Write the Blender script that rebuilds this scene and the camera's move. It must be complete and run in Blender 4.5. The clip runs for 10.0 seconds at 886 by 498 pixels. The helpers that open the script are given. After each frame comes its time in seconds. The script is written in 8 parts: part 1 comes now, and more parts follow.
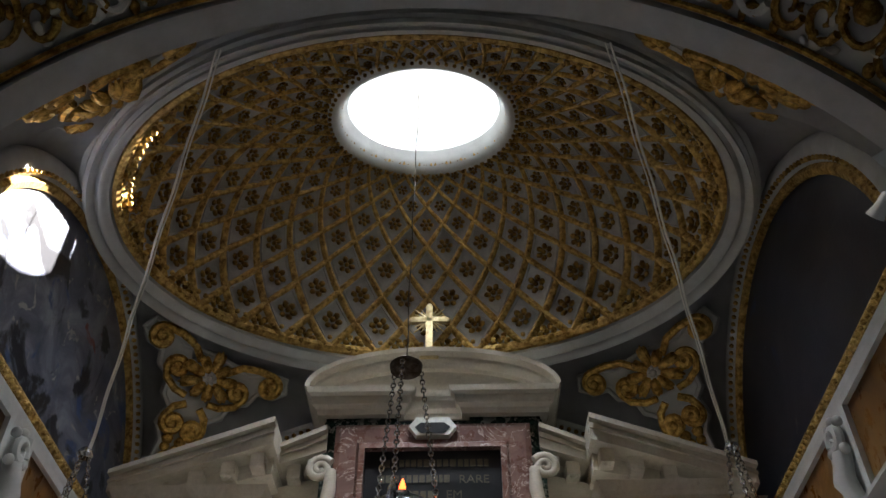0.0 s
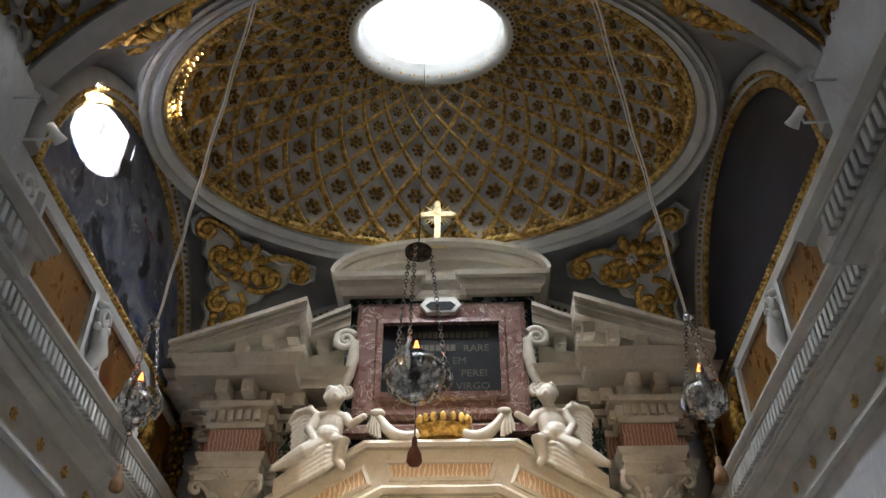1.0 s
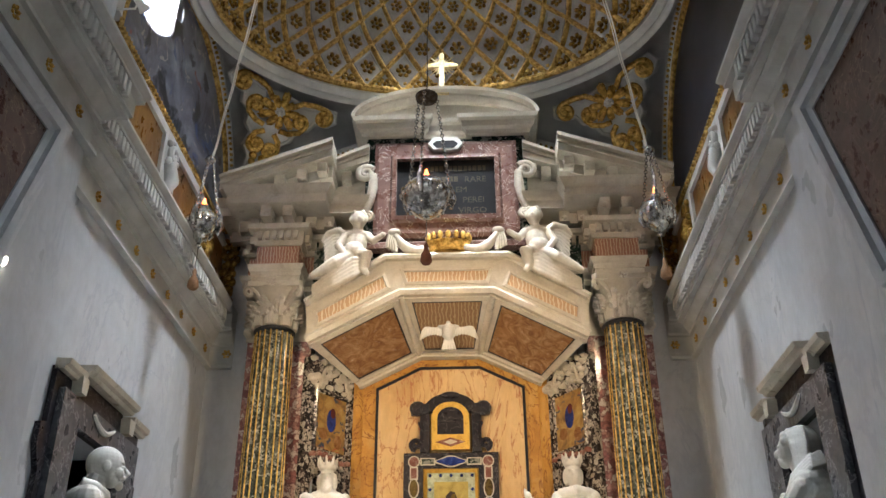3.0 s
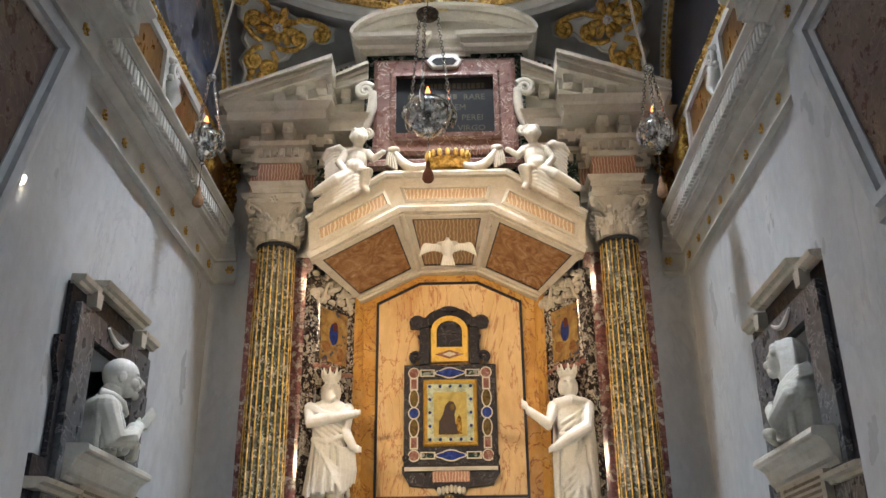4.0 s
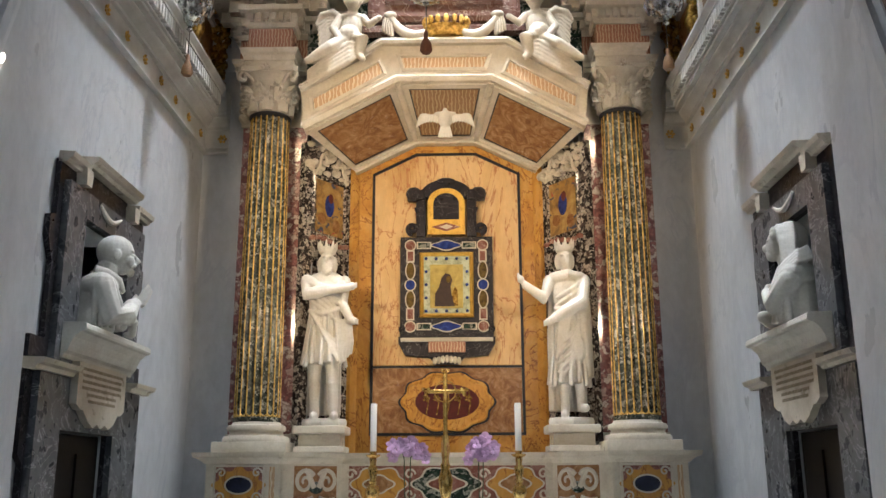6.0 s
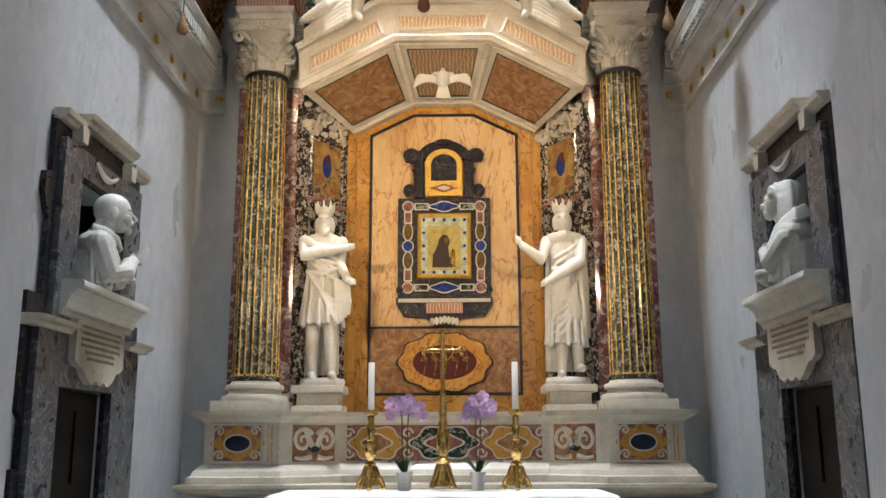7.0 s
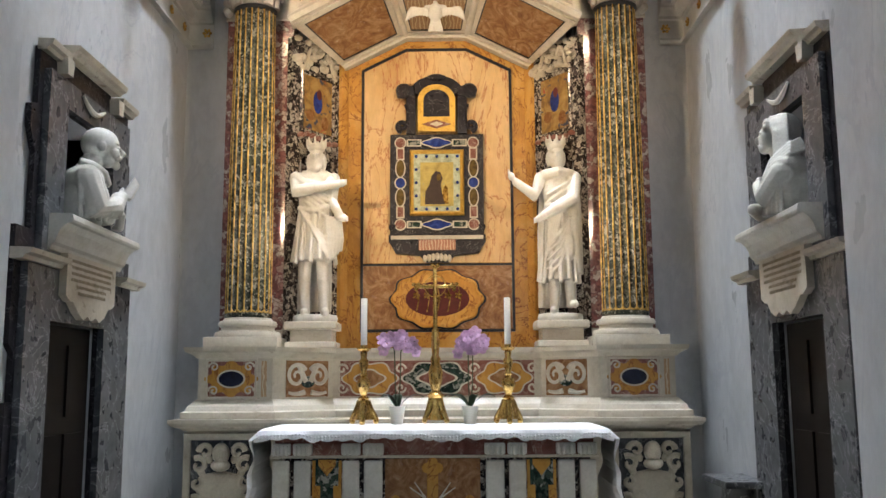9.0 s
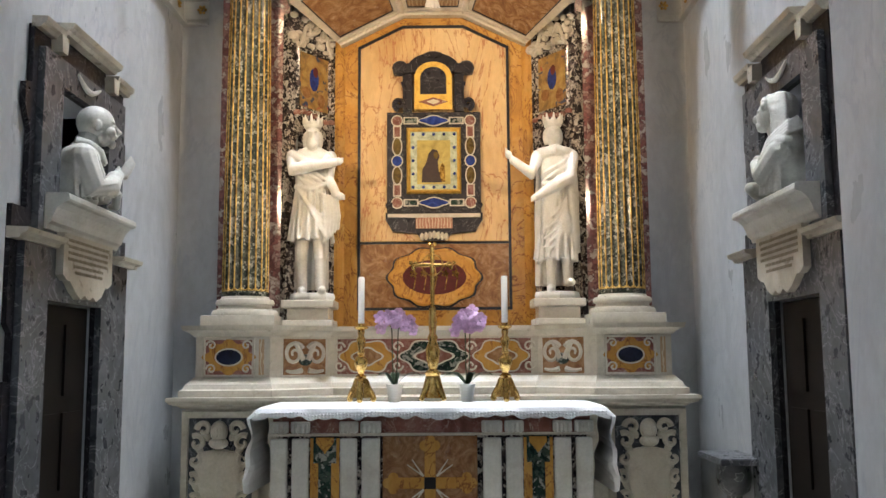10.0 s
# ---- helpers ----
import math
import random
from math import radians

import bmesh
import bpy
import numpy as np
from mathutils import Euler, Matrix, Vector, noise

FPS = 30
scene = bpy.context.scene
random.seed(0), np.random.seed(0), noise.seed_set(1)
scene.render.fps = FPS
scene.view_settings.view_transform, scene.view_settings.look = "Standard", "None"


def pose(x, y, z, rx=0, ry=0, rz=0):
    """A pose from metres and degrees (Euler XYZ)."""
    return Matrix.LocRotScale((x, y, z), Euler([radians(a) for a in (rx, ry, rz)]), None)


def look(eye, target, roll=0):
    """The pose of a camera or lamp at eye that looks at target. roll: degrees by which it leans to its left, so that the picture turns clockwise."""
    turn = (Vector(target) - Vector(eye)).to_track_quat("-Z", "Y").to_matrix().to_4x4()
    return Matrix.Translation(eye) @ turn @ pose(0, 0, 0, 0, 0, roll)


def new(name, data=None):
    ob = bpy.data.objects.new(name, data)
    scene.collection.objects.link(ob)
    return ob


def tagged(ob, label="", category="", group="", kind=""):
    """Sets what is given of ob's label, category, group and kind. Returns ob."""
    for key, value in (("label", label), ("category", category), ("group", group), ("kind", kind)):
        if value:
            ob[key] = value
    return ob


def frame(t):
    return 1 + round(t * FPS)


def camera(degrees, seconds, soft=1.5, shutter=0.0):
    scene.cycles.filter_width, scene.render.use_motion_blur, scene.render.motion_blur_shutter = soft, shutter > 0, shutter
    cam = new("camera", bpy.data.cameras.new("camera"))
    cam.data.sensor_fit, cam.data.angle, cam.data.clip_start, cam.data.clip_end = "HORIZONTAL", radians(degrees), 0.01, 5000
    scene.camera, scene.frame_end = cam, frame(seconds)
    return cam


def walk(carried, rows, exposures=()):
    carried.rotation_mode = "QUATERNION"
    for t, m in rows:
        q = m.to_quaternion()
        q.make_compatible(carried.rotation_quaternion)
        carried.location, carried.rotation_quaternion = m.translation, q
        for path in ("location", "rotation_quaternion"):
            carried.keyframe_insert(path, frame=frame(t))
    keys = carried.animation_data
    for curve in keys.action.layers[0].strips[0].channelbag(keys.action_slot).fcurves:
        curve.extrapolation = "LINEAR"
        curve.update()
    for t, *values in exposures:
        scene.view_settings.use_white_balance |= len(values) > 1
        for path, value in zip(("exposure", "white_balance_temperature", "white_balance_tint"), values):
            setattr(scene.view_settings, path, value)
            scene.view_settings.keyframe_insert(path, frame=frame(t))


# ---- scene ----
cam = camera(52.06, 10.0, soft=1.5)
# seconds, eye, heading, elevation, roll (degrees)
PATH = [
    (0.0, 0.165, -5.462, 3.070, 0.99, 44.07, 0.23),
    (0.5, 0.181, -5.800, 2.749, 1.42, 40.97, 0.02),
    (1.0, 0.191, -6.155, 2.419, 1.68, 37.87, 0.05),
    (1.5, 0.202, -6.462, 2.122, 1.85, 35.47, 0.04),
    (2.0, 0.209, -6.769, 1.850, 1.97, 33.09, 0.21),
    (2.5, 0.234, -7.028, 1.657, 2.18, 30.96, 0.30),
    (4.0, 0.127, -7.333, 1.506, 1.28, 23.21, 0.65),
    (4.5, 0.101, -7.308, 1.524, 1.07, 20.74, 0.64),
    (5.0, 0.096, -7.276, 1.564, 1.02, 18.27, 0.41),
    (5.5, 0.093, -7.269, 1.594, 0.95, 16.31, 0.27),
    (6.0, 0.113, -7.287, 1.678, 1.05, 14.11, 0.25),
    (7.5, 0.113, -7.265, 1.605, 0.81, 11.34, 0.21),
    (8.0, 0.116, -7.260, 1.605, 0.73, 10.21, 0.23),
    (8.5, 0.118, -7.247, 1.598, 0.61, 9.25, 0.29),
    (9.0, 0.122, -7.233, 1.587, 0.53, 8.39, 0.34),
    (9.5, 0.114, -7.230, 1.607, 0.36, 7.47, 0.38),
    (10.0, 0.116, -7.234, 1.600, 0.30, 6.92, 0.40),
]
EXPOSURES = [(0.0, -0.75), (0.5, -0.65), (1.0, -0.1), (1.5, 0.35), (2.0, 0.55), (2.5, 0.58), (4.0, 0.6), (6.0, 0.65), (8.0, 0.72), (10.0, 0.85)]
walk(cam, [(t, pose(x, y, z, rz=head) @ pose(0, 0, 0, rx=elev) @ pose(0, 0, 0, ry=roll) @ pose(0, 0, 0, rx=90)) for t, x, y, z, head, elev, roll in PATH], EXPOSURES)

# ---- light ----
world = bpy.data.worlds.new("sky")
scene.world = world
world.use_nodes = True
wn = world.node_tree.nodes
sky = wn.new("ShaderNodeTexSky")
sky.sky_type, sky.sun_disc = "NISHITA", False
sky.sun_elevation, sky.sun_rotation = radians(41), radians(71)
world.node_tree.links.new(sky.outputs[0], wn["Background"].inputs[0])
wn["Background"].inputs[1].default_value = 0.12


def lamp(name, kind, power, colour, m, size=0.1, spread=None, blend=0.6):
    data = bpy.data.lights.new(name, kind)
    data.energy, data.color = power, colour
    if kind == "SUN":
        data.angle = size
    elif kind == "AREA":
        data.shape, data.size, data.size_y = "RECTANGLE", size[0], size[1]
    else:
        data.shadow_soft_size = size
        if kind == "SPOT":
            data.spot_size, data.spot_blend = radians(spread), blend
    ob = new(name, data)
    ob.matrix_world = m
    return ob


# sun falls through the lantern on to the west lunette
lamp("sun", "SUN", 110, (1.0, 0.96, 0.9), look((2.15, 0.75, 1.98), (0, 0, 0)), radians(0.5))
# daylight of the lantern's windows, above the oculus
lamp("lantern_daylight", "AREA", 135, (0.84, 0.92, 1.0), look((-0.05, -1.25, 9.35), (-0.05, -1.25, 7)), (0.8, 0.6)).data.spread = radians(84)
# the spotlights on the cornice, aimed at the altar
WARM = (1.0, 0.75, 0.47)
SPOTS = [(1.80, -3.02, 5.60), (1.80, -3.20, 5.70), (-1.80, -3.02, 5.60), (-1.80, -3.20, 5.70)]
AIMS = [(0.5, 0.3, 4.2), (-0.9, 0.3, 4.6), (-0.5, 0.3, 4.2), (0.9, 0.3, 4.6)]
for eye, aim in zip(SPOTS, AIMS):
    d = (Vector(aim) - Vector(eye)).normalized() * 0.06
    lamp("spot_light", "SPOT", 27, WARM, look(Vector(eye) + d, aim), 0.03, 70, 1.0)
# the two wall spotlights on the piers
WALL_SPOTS = [((1.93, -3.70, 3.50), (-0.25, 0.4, 3.75)), ((-1.93, -3.62, 3.50), (0.25, 0.4, 3.75))]
for eye, aim in WALL_SPOTS:
    d = (Vector(aim) - Vector(eye)).normalized() * 0.06
    lamp("spot_light", "SPOT", 250, WARM, look(Vector(eye) + d, aim), 0.03, 61, 0.9)
# added fill lamp at an unseen nave opening behind the visitor; brightens the west side
lamp("nave_fill", "AREA", 18, (0.90, 0.95, 1.0), look((3.5, -12.85, 4.9), (-1.6, -2, 5.6)), (3.0, 3.6))


# ---- materials ----
def nodes_of(name):
    m = bpy.data.materials.new(name)
    m.use_nodes = True
    t = m.node_tree
    return m, t, t.nodes["Principled BSDF"]


def coords(t, scale=(1, 1, 1), random_shift=False):
    tc = t.nodes.new("ShaderNodeTexCoord")
    mp = t.nodes.new("ShaderNodeMapping")
    mp.inputs["Scale"].default_value = scale
    t.links.new(tc.outputs["Object"], mp.inputs[0])
    if random_shift:
        oi = t.nodes.new("ShaderNodeObjectInfo")
        mul = t.nodes.new("ShaderNodeMath")
        mul.operation = "MULTIPLY"
        mul.inputs[1].default_value = 37.0
        t.links.new(oi.outputs["Random"], mul.inputs[0])
        t.links.new(mul.outputs[0], mp.inputs["Location"])
    return mp.outputs[0]


def noise_tex(t, vec, scale, detail=6, rough=0.6, dist=0.0):
    n = t.nodes.new("ShaderNodeTexNoise")
    n.inputs["Scale"].default_value, n.inputs["Detail"].default_value = scale, detail
    n.inputs["Roughness"].default_value, n.inputs["Distortion"].default_value = rough, dist
    t.links.new(vec, n.inputs["Vector"])
    return n.outputs[0]


def ramp(t, fac, stops, const=False):
    r = t.nodes.new("ShaderNodeValToRGB")
    el = r.color_ramp.elements
    while len(el) < len(stops):
        el.new(0.5)
    for e, (p, c) in zip(el, stops):
        e.position, e.color = p, (*c, 1) if len(c) == 3 else c
    if const:
        r.color_ramp.interpolation = "CONSTANT"
    t.links.new(fac, r.inputs[0])
    return r.outputs[0]


def mix(t, fac, a, b, mode="MIX"):
    m = t.nodes.new("ShaderNodeMix")
    m.data_type, m.blend_type = "RGBA", mode
    for sock, val in ((m.inputs["Factor"], fac), (m.inputs["A"], a), (m.inputs["B"], b)):
        if isinstance(val, bpy.types.NodeSocket):
            t.links.new(val, sock)
        elif isinstance(val, (int, float)):
            sock.default_value = val
        else:
            sock.default_value = (*val, 1)
    return m.outputs["Result"]


def bump(t, b, height, strength=0.2, dist=0.01):
    n = t.nodes.new("ShaderNodeBump")
    n.inputs["Strength"].default_value, n.inputs["Distance"].default_value = strength, dist
    t.links.new(height, n.inputs["Height"])
    t.links.new(n.outputs[0], b.inputs["Normal"])


def marble(name, stops, scale=3.0, stretch=(1, 1, 1), rough=0.25, veins=None, vein_scale=2.0, vein_width=0.03, dist=1.0, relief=0.0, spec=0.5):
    """Clouded stone; veins: colour of thin lines where a warped noise crosses its middle."""
    m, t, b = nodes_of(name)
    vec = coords(t, stretch, True)
    col = ramp(t, noise_tex(t, vec, scale, 8, 0.62, dist), stops)
    fine = noise_tex(t, vec, scale * 14, 4, 0.7)
    col = mix(t, 0.22, col, ramp(t, fine, [(0.3, (0.35, 0.35, 0.35)), (0.7, (1, 1, 1))]), "MULTIPLY")
    if veins:
        v = noise_tex(t, vec, vein_scale, 7, 0.6, 2.2)
        w = vein_width
        line = ramp(t, v, [(0.5 - w, (0, 0, 0)), (0.5, (1, 1, 1)), (0.5 + w, (0, 0, 0))])
        col = mix(t, line, col, veins)
    t.links.new(col, b.inputs["Base Color"])
    rr = ramp(t, noise_tex(t, vec, scale * 3, 4), [(0.3, (rough * 0.7,) * 3), (0.7, (min(1, rough * 1.5),) * 3)])
    t.links.new(rr, b.inputs["Roughness"])
    b.inputs["Specular IOR Level"].default_value = spec
    if relief:
        bump(t, b, fine, relief, 0.004)
    return m


def breccia(name, stones, matrix, scale=14.0, edge=0.10, rough=0.2, warp=0.25, spec=0.5):
    """Broken stones of several colours in a matrix."""
    m, t, b = nodes_of(name)
    vec = coords(t, (1, 1, 1), True)
    wn_ = t.nodes.new("ShaderNodeTexNoise")
    wn_.inputs["Scale"].default_value, wn_.inputs["Detail"].default_value = scale * 0.7, 4
    t.links.new(vec, wn_.inputs["Vector"])
    warped = mix(t, warp, vec, wn_.outputs["Color"], "ADD") if warp else vec
    vo = t.nodes.new("ShaderNodeTexVoronoi")
    vo.inputs["Scale"].default_value = scale
    t.links.new(warped, vo.inputs["Vector"])
    sep = t.nodes.new("ShaderNodeSeparateColor")
    t.links.new(vo.outputs["Color"], sep.inputs[0])
    n = len(stones)
    col = ramp(t, sep.outputs[0], [(i / n, c) for i, c in enumerate(stones)], True)
    ve = t.nodes.new("ShaderNodeTexVoronoi")
    ve.feature = "DISTANCE_TO_EDGE"
    ve.inputs["Scale"].default_value = scale
    t.links.new(warped, ve.inputs["Vector"])
    col = mix(t, ramp(t, ve.outputs["Distance"], [(0.0, (1, 1, 1)), (edge, (0, 0, 0))]), col, matrix)
    col = mix(t, 0.5, col, ramp(t, noise_tex(t, vec, scale * 3, 6), [(0.3, (0.25, 0.25, 0.25)), (0.7, (1, 1, 1))]), "MULTIPLY")
    t.links.new(col, b.inputs["Base Color"])
    b.inputs["Roughness"].default_value = rough
    b.inputs["Specular IOR Level"].default_value = spec
    return m


def striped(name, a, c, scale=26, axis="X", rough=0.25):
    """Banded alabaster."""
    m, t, b = nodes_of(name)
    vec = coords(t, (1, 1, 1), True)
    w = t.nodes.new("ShaderNodeTexWave")
    w.bands_direction = axis
    w.inputs["Scale"].default_value, w.inputs["Distortion"].default_value, w.inputs["Detail"].default_value = scale / 6.28, 5.0, 3
    w.inputs["Detail Scale"].default_value = 1.4
    t.links.new(vec, w.inputs["Vector"])
    col = ramp(t, w.outputs[0], [(0.25, a), (0.55, c), (0.8, tuple((x + y) / 2 for x, y in zip(a, c)))])
    col = mix(t, 0.3, col, ramp(t, noise_tex(t, vec, 30, 5), [(0.3, (0.45, 0.45, 0.45)), (0.7, (1, 1, 1))]), "MULTIPLY")
    t.links.new(col, b.inputs["Base Color"])
    b.inputs["Roughness"].default_value = rough
    return m


def metal(name, colour, rough=0.3, wear=(0.5, 0.4, 0.3), tarnish=0.35):
    m, t, b = nodes_of(name)
    vec = coords(t, (1, 1, 1), True)
    f = noise_tex(t, vec, 22, 6, 0.7)
    dark = tuple(x * y for x, y in zip(colour, wear))
    t.links.new(ramp(t, f, [(tarnish, dark), (tarnish + 0.25, colour)]), b.inputs["Base Color"])
    t.links.new(ramp(t, f, [(0.3, (min(1, rough * 1.8),) * 3), (0.65, (rough,) * 3)]), b.inputs["Roughness"])
    b.inputs["Metallic"].default_value = 1.0
    bump(t, b, noise_tex(t, vec, 60, 4), 0.25, 0.003)
    return m


def plain(name, colour, rough=0.6, vary=0.25, scale=8, relief=0.15, spec=0.4):
    m, t, b = nodes_of(name)
    vec = coords(t, (1, 1, 1), True)
    f = noise_tex(t, vec, scale, 8, 0.65)
    lo = tuple(x * (1 - vary) for x in colour)
    t.links.new(ramp(t, f, [(0.3, lo), (0.65, colour)]), b.inputs["Base Color"])
    b.inputs["Roughness"].default_value = rough
    b.inputs["Specular IOR Level"].default_value = spec
    if relief:
        bump(t, b, noise_tex(t, vec, scale * 9, 5), relief, 0.004)
    return m


def canvas(name, stops, scale, blobs, rough=0.32):
    """An old oil painting: large dark and light forms, and patches of colour."""
    m, t, b = nodes_of(name)
    vec = coords(t, (1, 1, 1))
    col = ramp(t, noise_tex(t, vec, scale, 7, 0.62, 1.4), stops)
    for i, (c, th, sc) in enumerate(blobs):
        mp = t.nodes.new("ShaderNodeMapping")
        mp.inputs["Location"].default_value = (3.1 * i + 1.3, 1.7 * i, 2.3 * i)
        t.links.new(vec, mp.inputs[0])
        n = noise_tex(t, mp.outputs[0], sc, 5, 0.55, 1.2)
        col = mix(t, ramp(t, n, [(th, (0, 0, 0)), (th + 0.05, (1, 1, 1))]), col, c)
    t.links.new(col, b.inputs["Base Color"])
    b.inputs["Roughness"].default_value = rough
    b.inputs["Specular IOR Level"].default_value = 0.5
    bump(t, b, noise_tex(t, vec, 40, 6), 0.2, 0.004)
    return m


def glow(name, colour, strength):
    m, t, b = nodes_of(name)
    b.inputs["Base Color"].default_value = (*colour, 1)
    b.inputs["Emission Color"].default_value = (*colour, 1)
    b.inputs["Emission Strength"].default_value = strength
    return m


WALL = marble("wall_marble", [(0.3, (0.47, 0.49, 0.52)), (0.5, (0.57, 0.59, 0.62)), (0.7, (0.64, 0.65, 0.67))], 0.9, (1, 1, 0.6), 0.34, (0.48, 0.50, 0.54), 0.8, 0.018, 1.2, spec=0.28)
CREAM = marble("cream_marble", [(0.25, (0.46, 0.40, 0.31)), (0.5, (0.62, 0.56, 0.46)), (0.75, (0.70, 0.65, 0.56))], 3.5, (1, 1, 1), 0.32, (0.55, 0.49, 0.40), 2.2, 0.012)
STATUE = marble("statue_marble", [(0.25, (0.56, 0.53, 0.47)), (0.55, (0.70, 0.68, 0.63)), (0.8, (0.76, 0.74, 0.70))], 4.0, (1, 1, 1), 0.38)
STUCCO = plain("white_stucco", (0.60, 0.60, 0.58), 0.75, 0.22, 5, 0.2)
GREY_STUCCO = plain("grey_stucco", (0.54, 0.54, 0.55), 0.75, 0.25, 4, 0.2)
DARK_GREY = marble("bardiglio_marble", [(0.25, (0.04, 0.042, 0.048)), (0.5, (0.085, 0.09, 0.10)), (0.72, (0.15, 0.155, 0.17))], 3.5, (1, 1, 1), 0.3, (0.34, 0.34, 0.36), 2.6, 0.014, 2.0)
BLACK_SLATE = plain("black_slate", (0.018, 0.018, 0.02), 0.3, 0.35, 6, 0.05)
GREEN_DARK = breccia("green_breccia", [(0.055, 0.060, 0.042), (0.10, 0.10, 0.07), (0.17, 0.155, 0.11), (0.035, 0.042, 0.034), (0.40, 0.37, 0.29)], (0.075, 0.075, 0.055), 26, 0.06, 0.14)
PURPLE = breccia("purple_breccia", [(0.34, 0.15, 0.14), (0.48, 0.33, 0.30), (0.22, 0.095, 0.095), (0.62, 0.52, 0.47), (0.40, 0.22, 0.20)], (0.20, 0.10, 0.10), 17, 0.12, 0.12)
BLACKWHITE = breccia("black_white_breccia", [(0.025, 0.022, 0.024), (0.10, 0.075, 0.07), (0.60, 0.55, 0.49), (0.035, 0.03, 0.032), (0.40, 0.35, 0.31), (0.50, 0.44, 0.38), (0.030, 0.026, 0.028)], (0.07, 0.055, 0.052), 24, 0.05, 0.15)
GIALLO = marble("yellow_marble", [(0.22, (0.38, 0.17, 0.04)), (0.5, (0.58, 0.30, 0.07)), (0.78, (0.68, 0.42, 0.14))], 3.0, (1, 1, 0.6), 0.16, (0.22, 0.08, 0.03), 3.2, 0.018, 1.6)
GIALLO_PALE = marble("pale_yellow_marble", [(0.22, (0.55, 0.33, 0.13)), (0.5, (0.72, 0.49, 0.24)), (0.78, (0.78, 0.58, 0.33))], 1.7, (1, 1, 0.35), 0.16, (0.42, 0.17, 0.08), 3.4, 0.020, 1.4)
RUSSET = marble("russet_alabaster", [(0.25, (0.16, 0.07, 0.035)), (0.48, (0.30, 0.155, 0.07)), (0.62, (0.40, 0.23, 0.12)), (0.8, (0.52, 0.36, 0.22))], 6.0, (1, 1, 1), 0.2, None, 2, 0.02, 3.0)
REDSTONE = marble("red_marble", [(0.25, (0.13, 0.045, 0.035)), (0.5, (0.26, 0.11, 0.085)), (0.75, (0.36, 0.20, 0.16))], 4.0, (1, 1, 1), 0.22, (0.48, 0.36, 0.30), 2.6, 0.010, 2.0)
ROSEFRAME = marble("rose_marble", [(0.25, (0.10, 0.045, 0.036)), (0.5, (0.19, 0.10, 0.08)), (0.75, (0.28, 0.17, 0.135))], 5.0, (1, 1, 1), 0.28, (0.55, 0.45, 0.4), 3, 0.012)
STRIPE = striped("striped_alabaster", (0.74, 0.62, 0.44), (0.46, 0.20, 0.08), 60, "X")
STRIPE_RED = striped("red_striped_jasper", (0.60, 0.42, 0.30), (0.26, 0.055, 0.03), 75, "X")
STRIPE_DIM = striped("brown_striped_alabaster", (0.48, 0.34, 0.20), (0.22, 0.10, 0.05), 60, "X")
GOLD = metal("gilding", (0.86, 0.58, 0.18), 0.42, (0.35, 0.28, 0.2), 0.36)
OLDGOLD = metal("old_gilding", (0.52, 0.34, 0.09), 0.42, (0.28, 0.22, 0.16), 0.42)
RIBGOLD = metal("dull_gilding", (0.74, 0.52, 0.19), 0.5, (0.42, 0.36, 0.3), 0.36)
BRASS = metal("polished_brass", (0.85, 0.58, 0.20), 0.18, (0.35, 0.26, 0.16), 0.34)
SILVER = metal("silver", (0.82, 0.82, 0.80), 0.16, (0.3, 0.3, 0.3), 0.40)
IRON = metal("dark_iron", (0.10, 0.085, 0.07), 0.5)
BRIGHTGOLD = metal("bright_gilding", (0.72, 0.46, 0.10), 0.38, (0.6, 0.5, 0.35), 0.25)
BRIGHTGOLD.node_tree.nodes["Principled BSDF"].inputs["Metallic"].default_value = 0.6
BROWNSTONE = marble("brown_agate", [(0.3, (0.05, 0.03, 0.008)), (0.7, (0.22, 0.15, 0.04))], 20, (1, 1, 1), 0.2)
LAPIS = marble("lapis_blue", [(0.3, (0.015, 0.02, 0.10)), (0.6, (0.03, 0.06, 0.30)), (0.8, (0.12, 0.16, 0.42))], 18, (1, 1, 1), 0.15)
DARKBLUE = marble("dark_blue_stone", [(0.3, (0.008, 0.009, 0.02)), (0.7, (0.02, 0.025, 0.06))], 9, (1, 1, 1), 0.12)
EBONY = marble("black_marble", [(0.3, (0.012, 0.011, 0.014)), (0.7, (0.035, 0.03, 0.036))], 6, (1, 1, 1), 0.34, (0.16, 0.15, 0.16), 3.2, 0.008, spec=0.25)
GREENSTONE = breccia("verde_antico", [(0.03, 0.06, 0.045), (0.02, 0.035, 0.03), (0.07, 0.10, 0.08), (0.35, 0.36, 0.32)], (0.02, 0.03, 0.025), 22, 0.06, 0.15)
CLOTH = plain("white_linen", (0.82, 0.82, 0.84), 0.85, 0.08, 20, 0.03)
WAX = plain("white_wax", (0.82, 0.80, 0.74), 0.45, 0.05, 10, 0.0)
PINK = plain("orchid_petal", (0.74, 0.46, 0.70), 0.55, 0.35, 30, 0.05)
LEAF = plain("orchid_leaf", (0.035, 0.075, 0.03), 0.4, 0.4, 12, 0.1)
STEM = plain("orchid_stem", (0.05, 0.07, 0.035), 0.6, 0.3, 20, 0.0)
WOOD = plain("dark_wood", (0.010, 0.006, 0.0045), 0.55, 0.5, 9, 0.2, 0.2)
ROSSO = plain("red_silk", (0.10, 0.012, 0.012), 0.7, 0.4, 20, 0.2)
CHALK = plain("whitewash", (0.74, 0.75, 0.76), 0.8, 0.12, 4, 0.1)
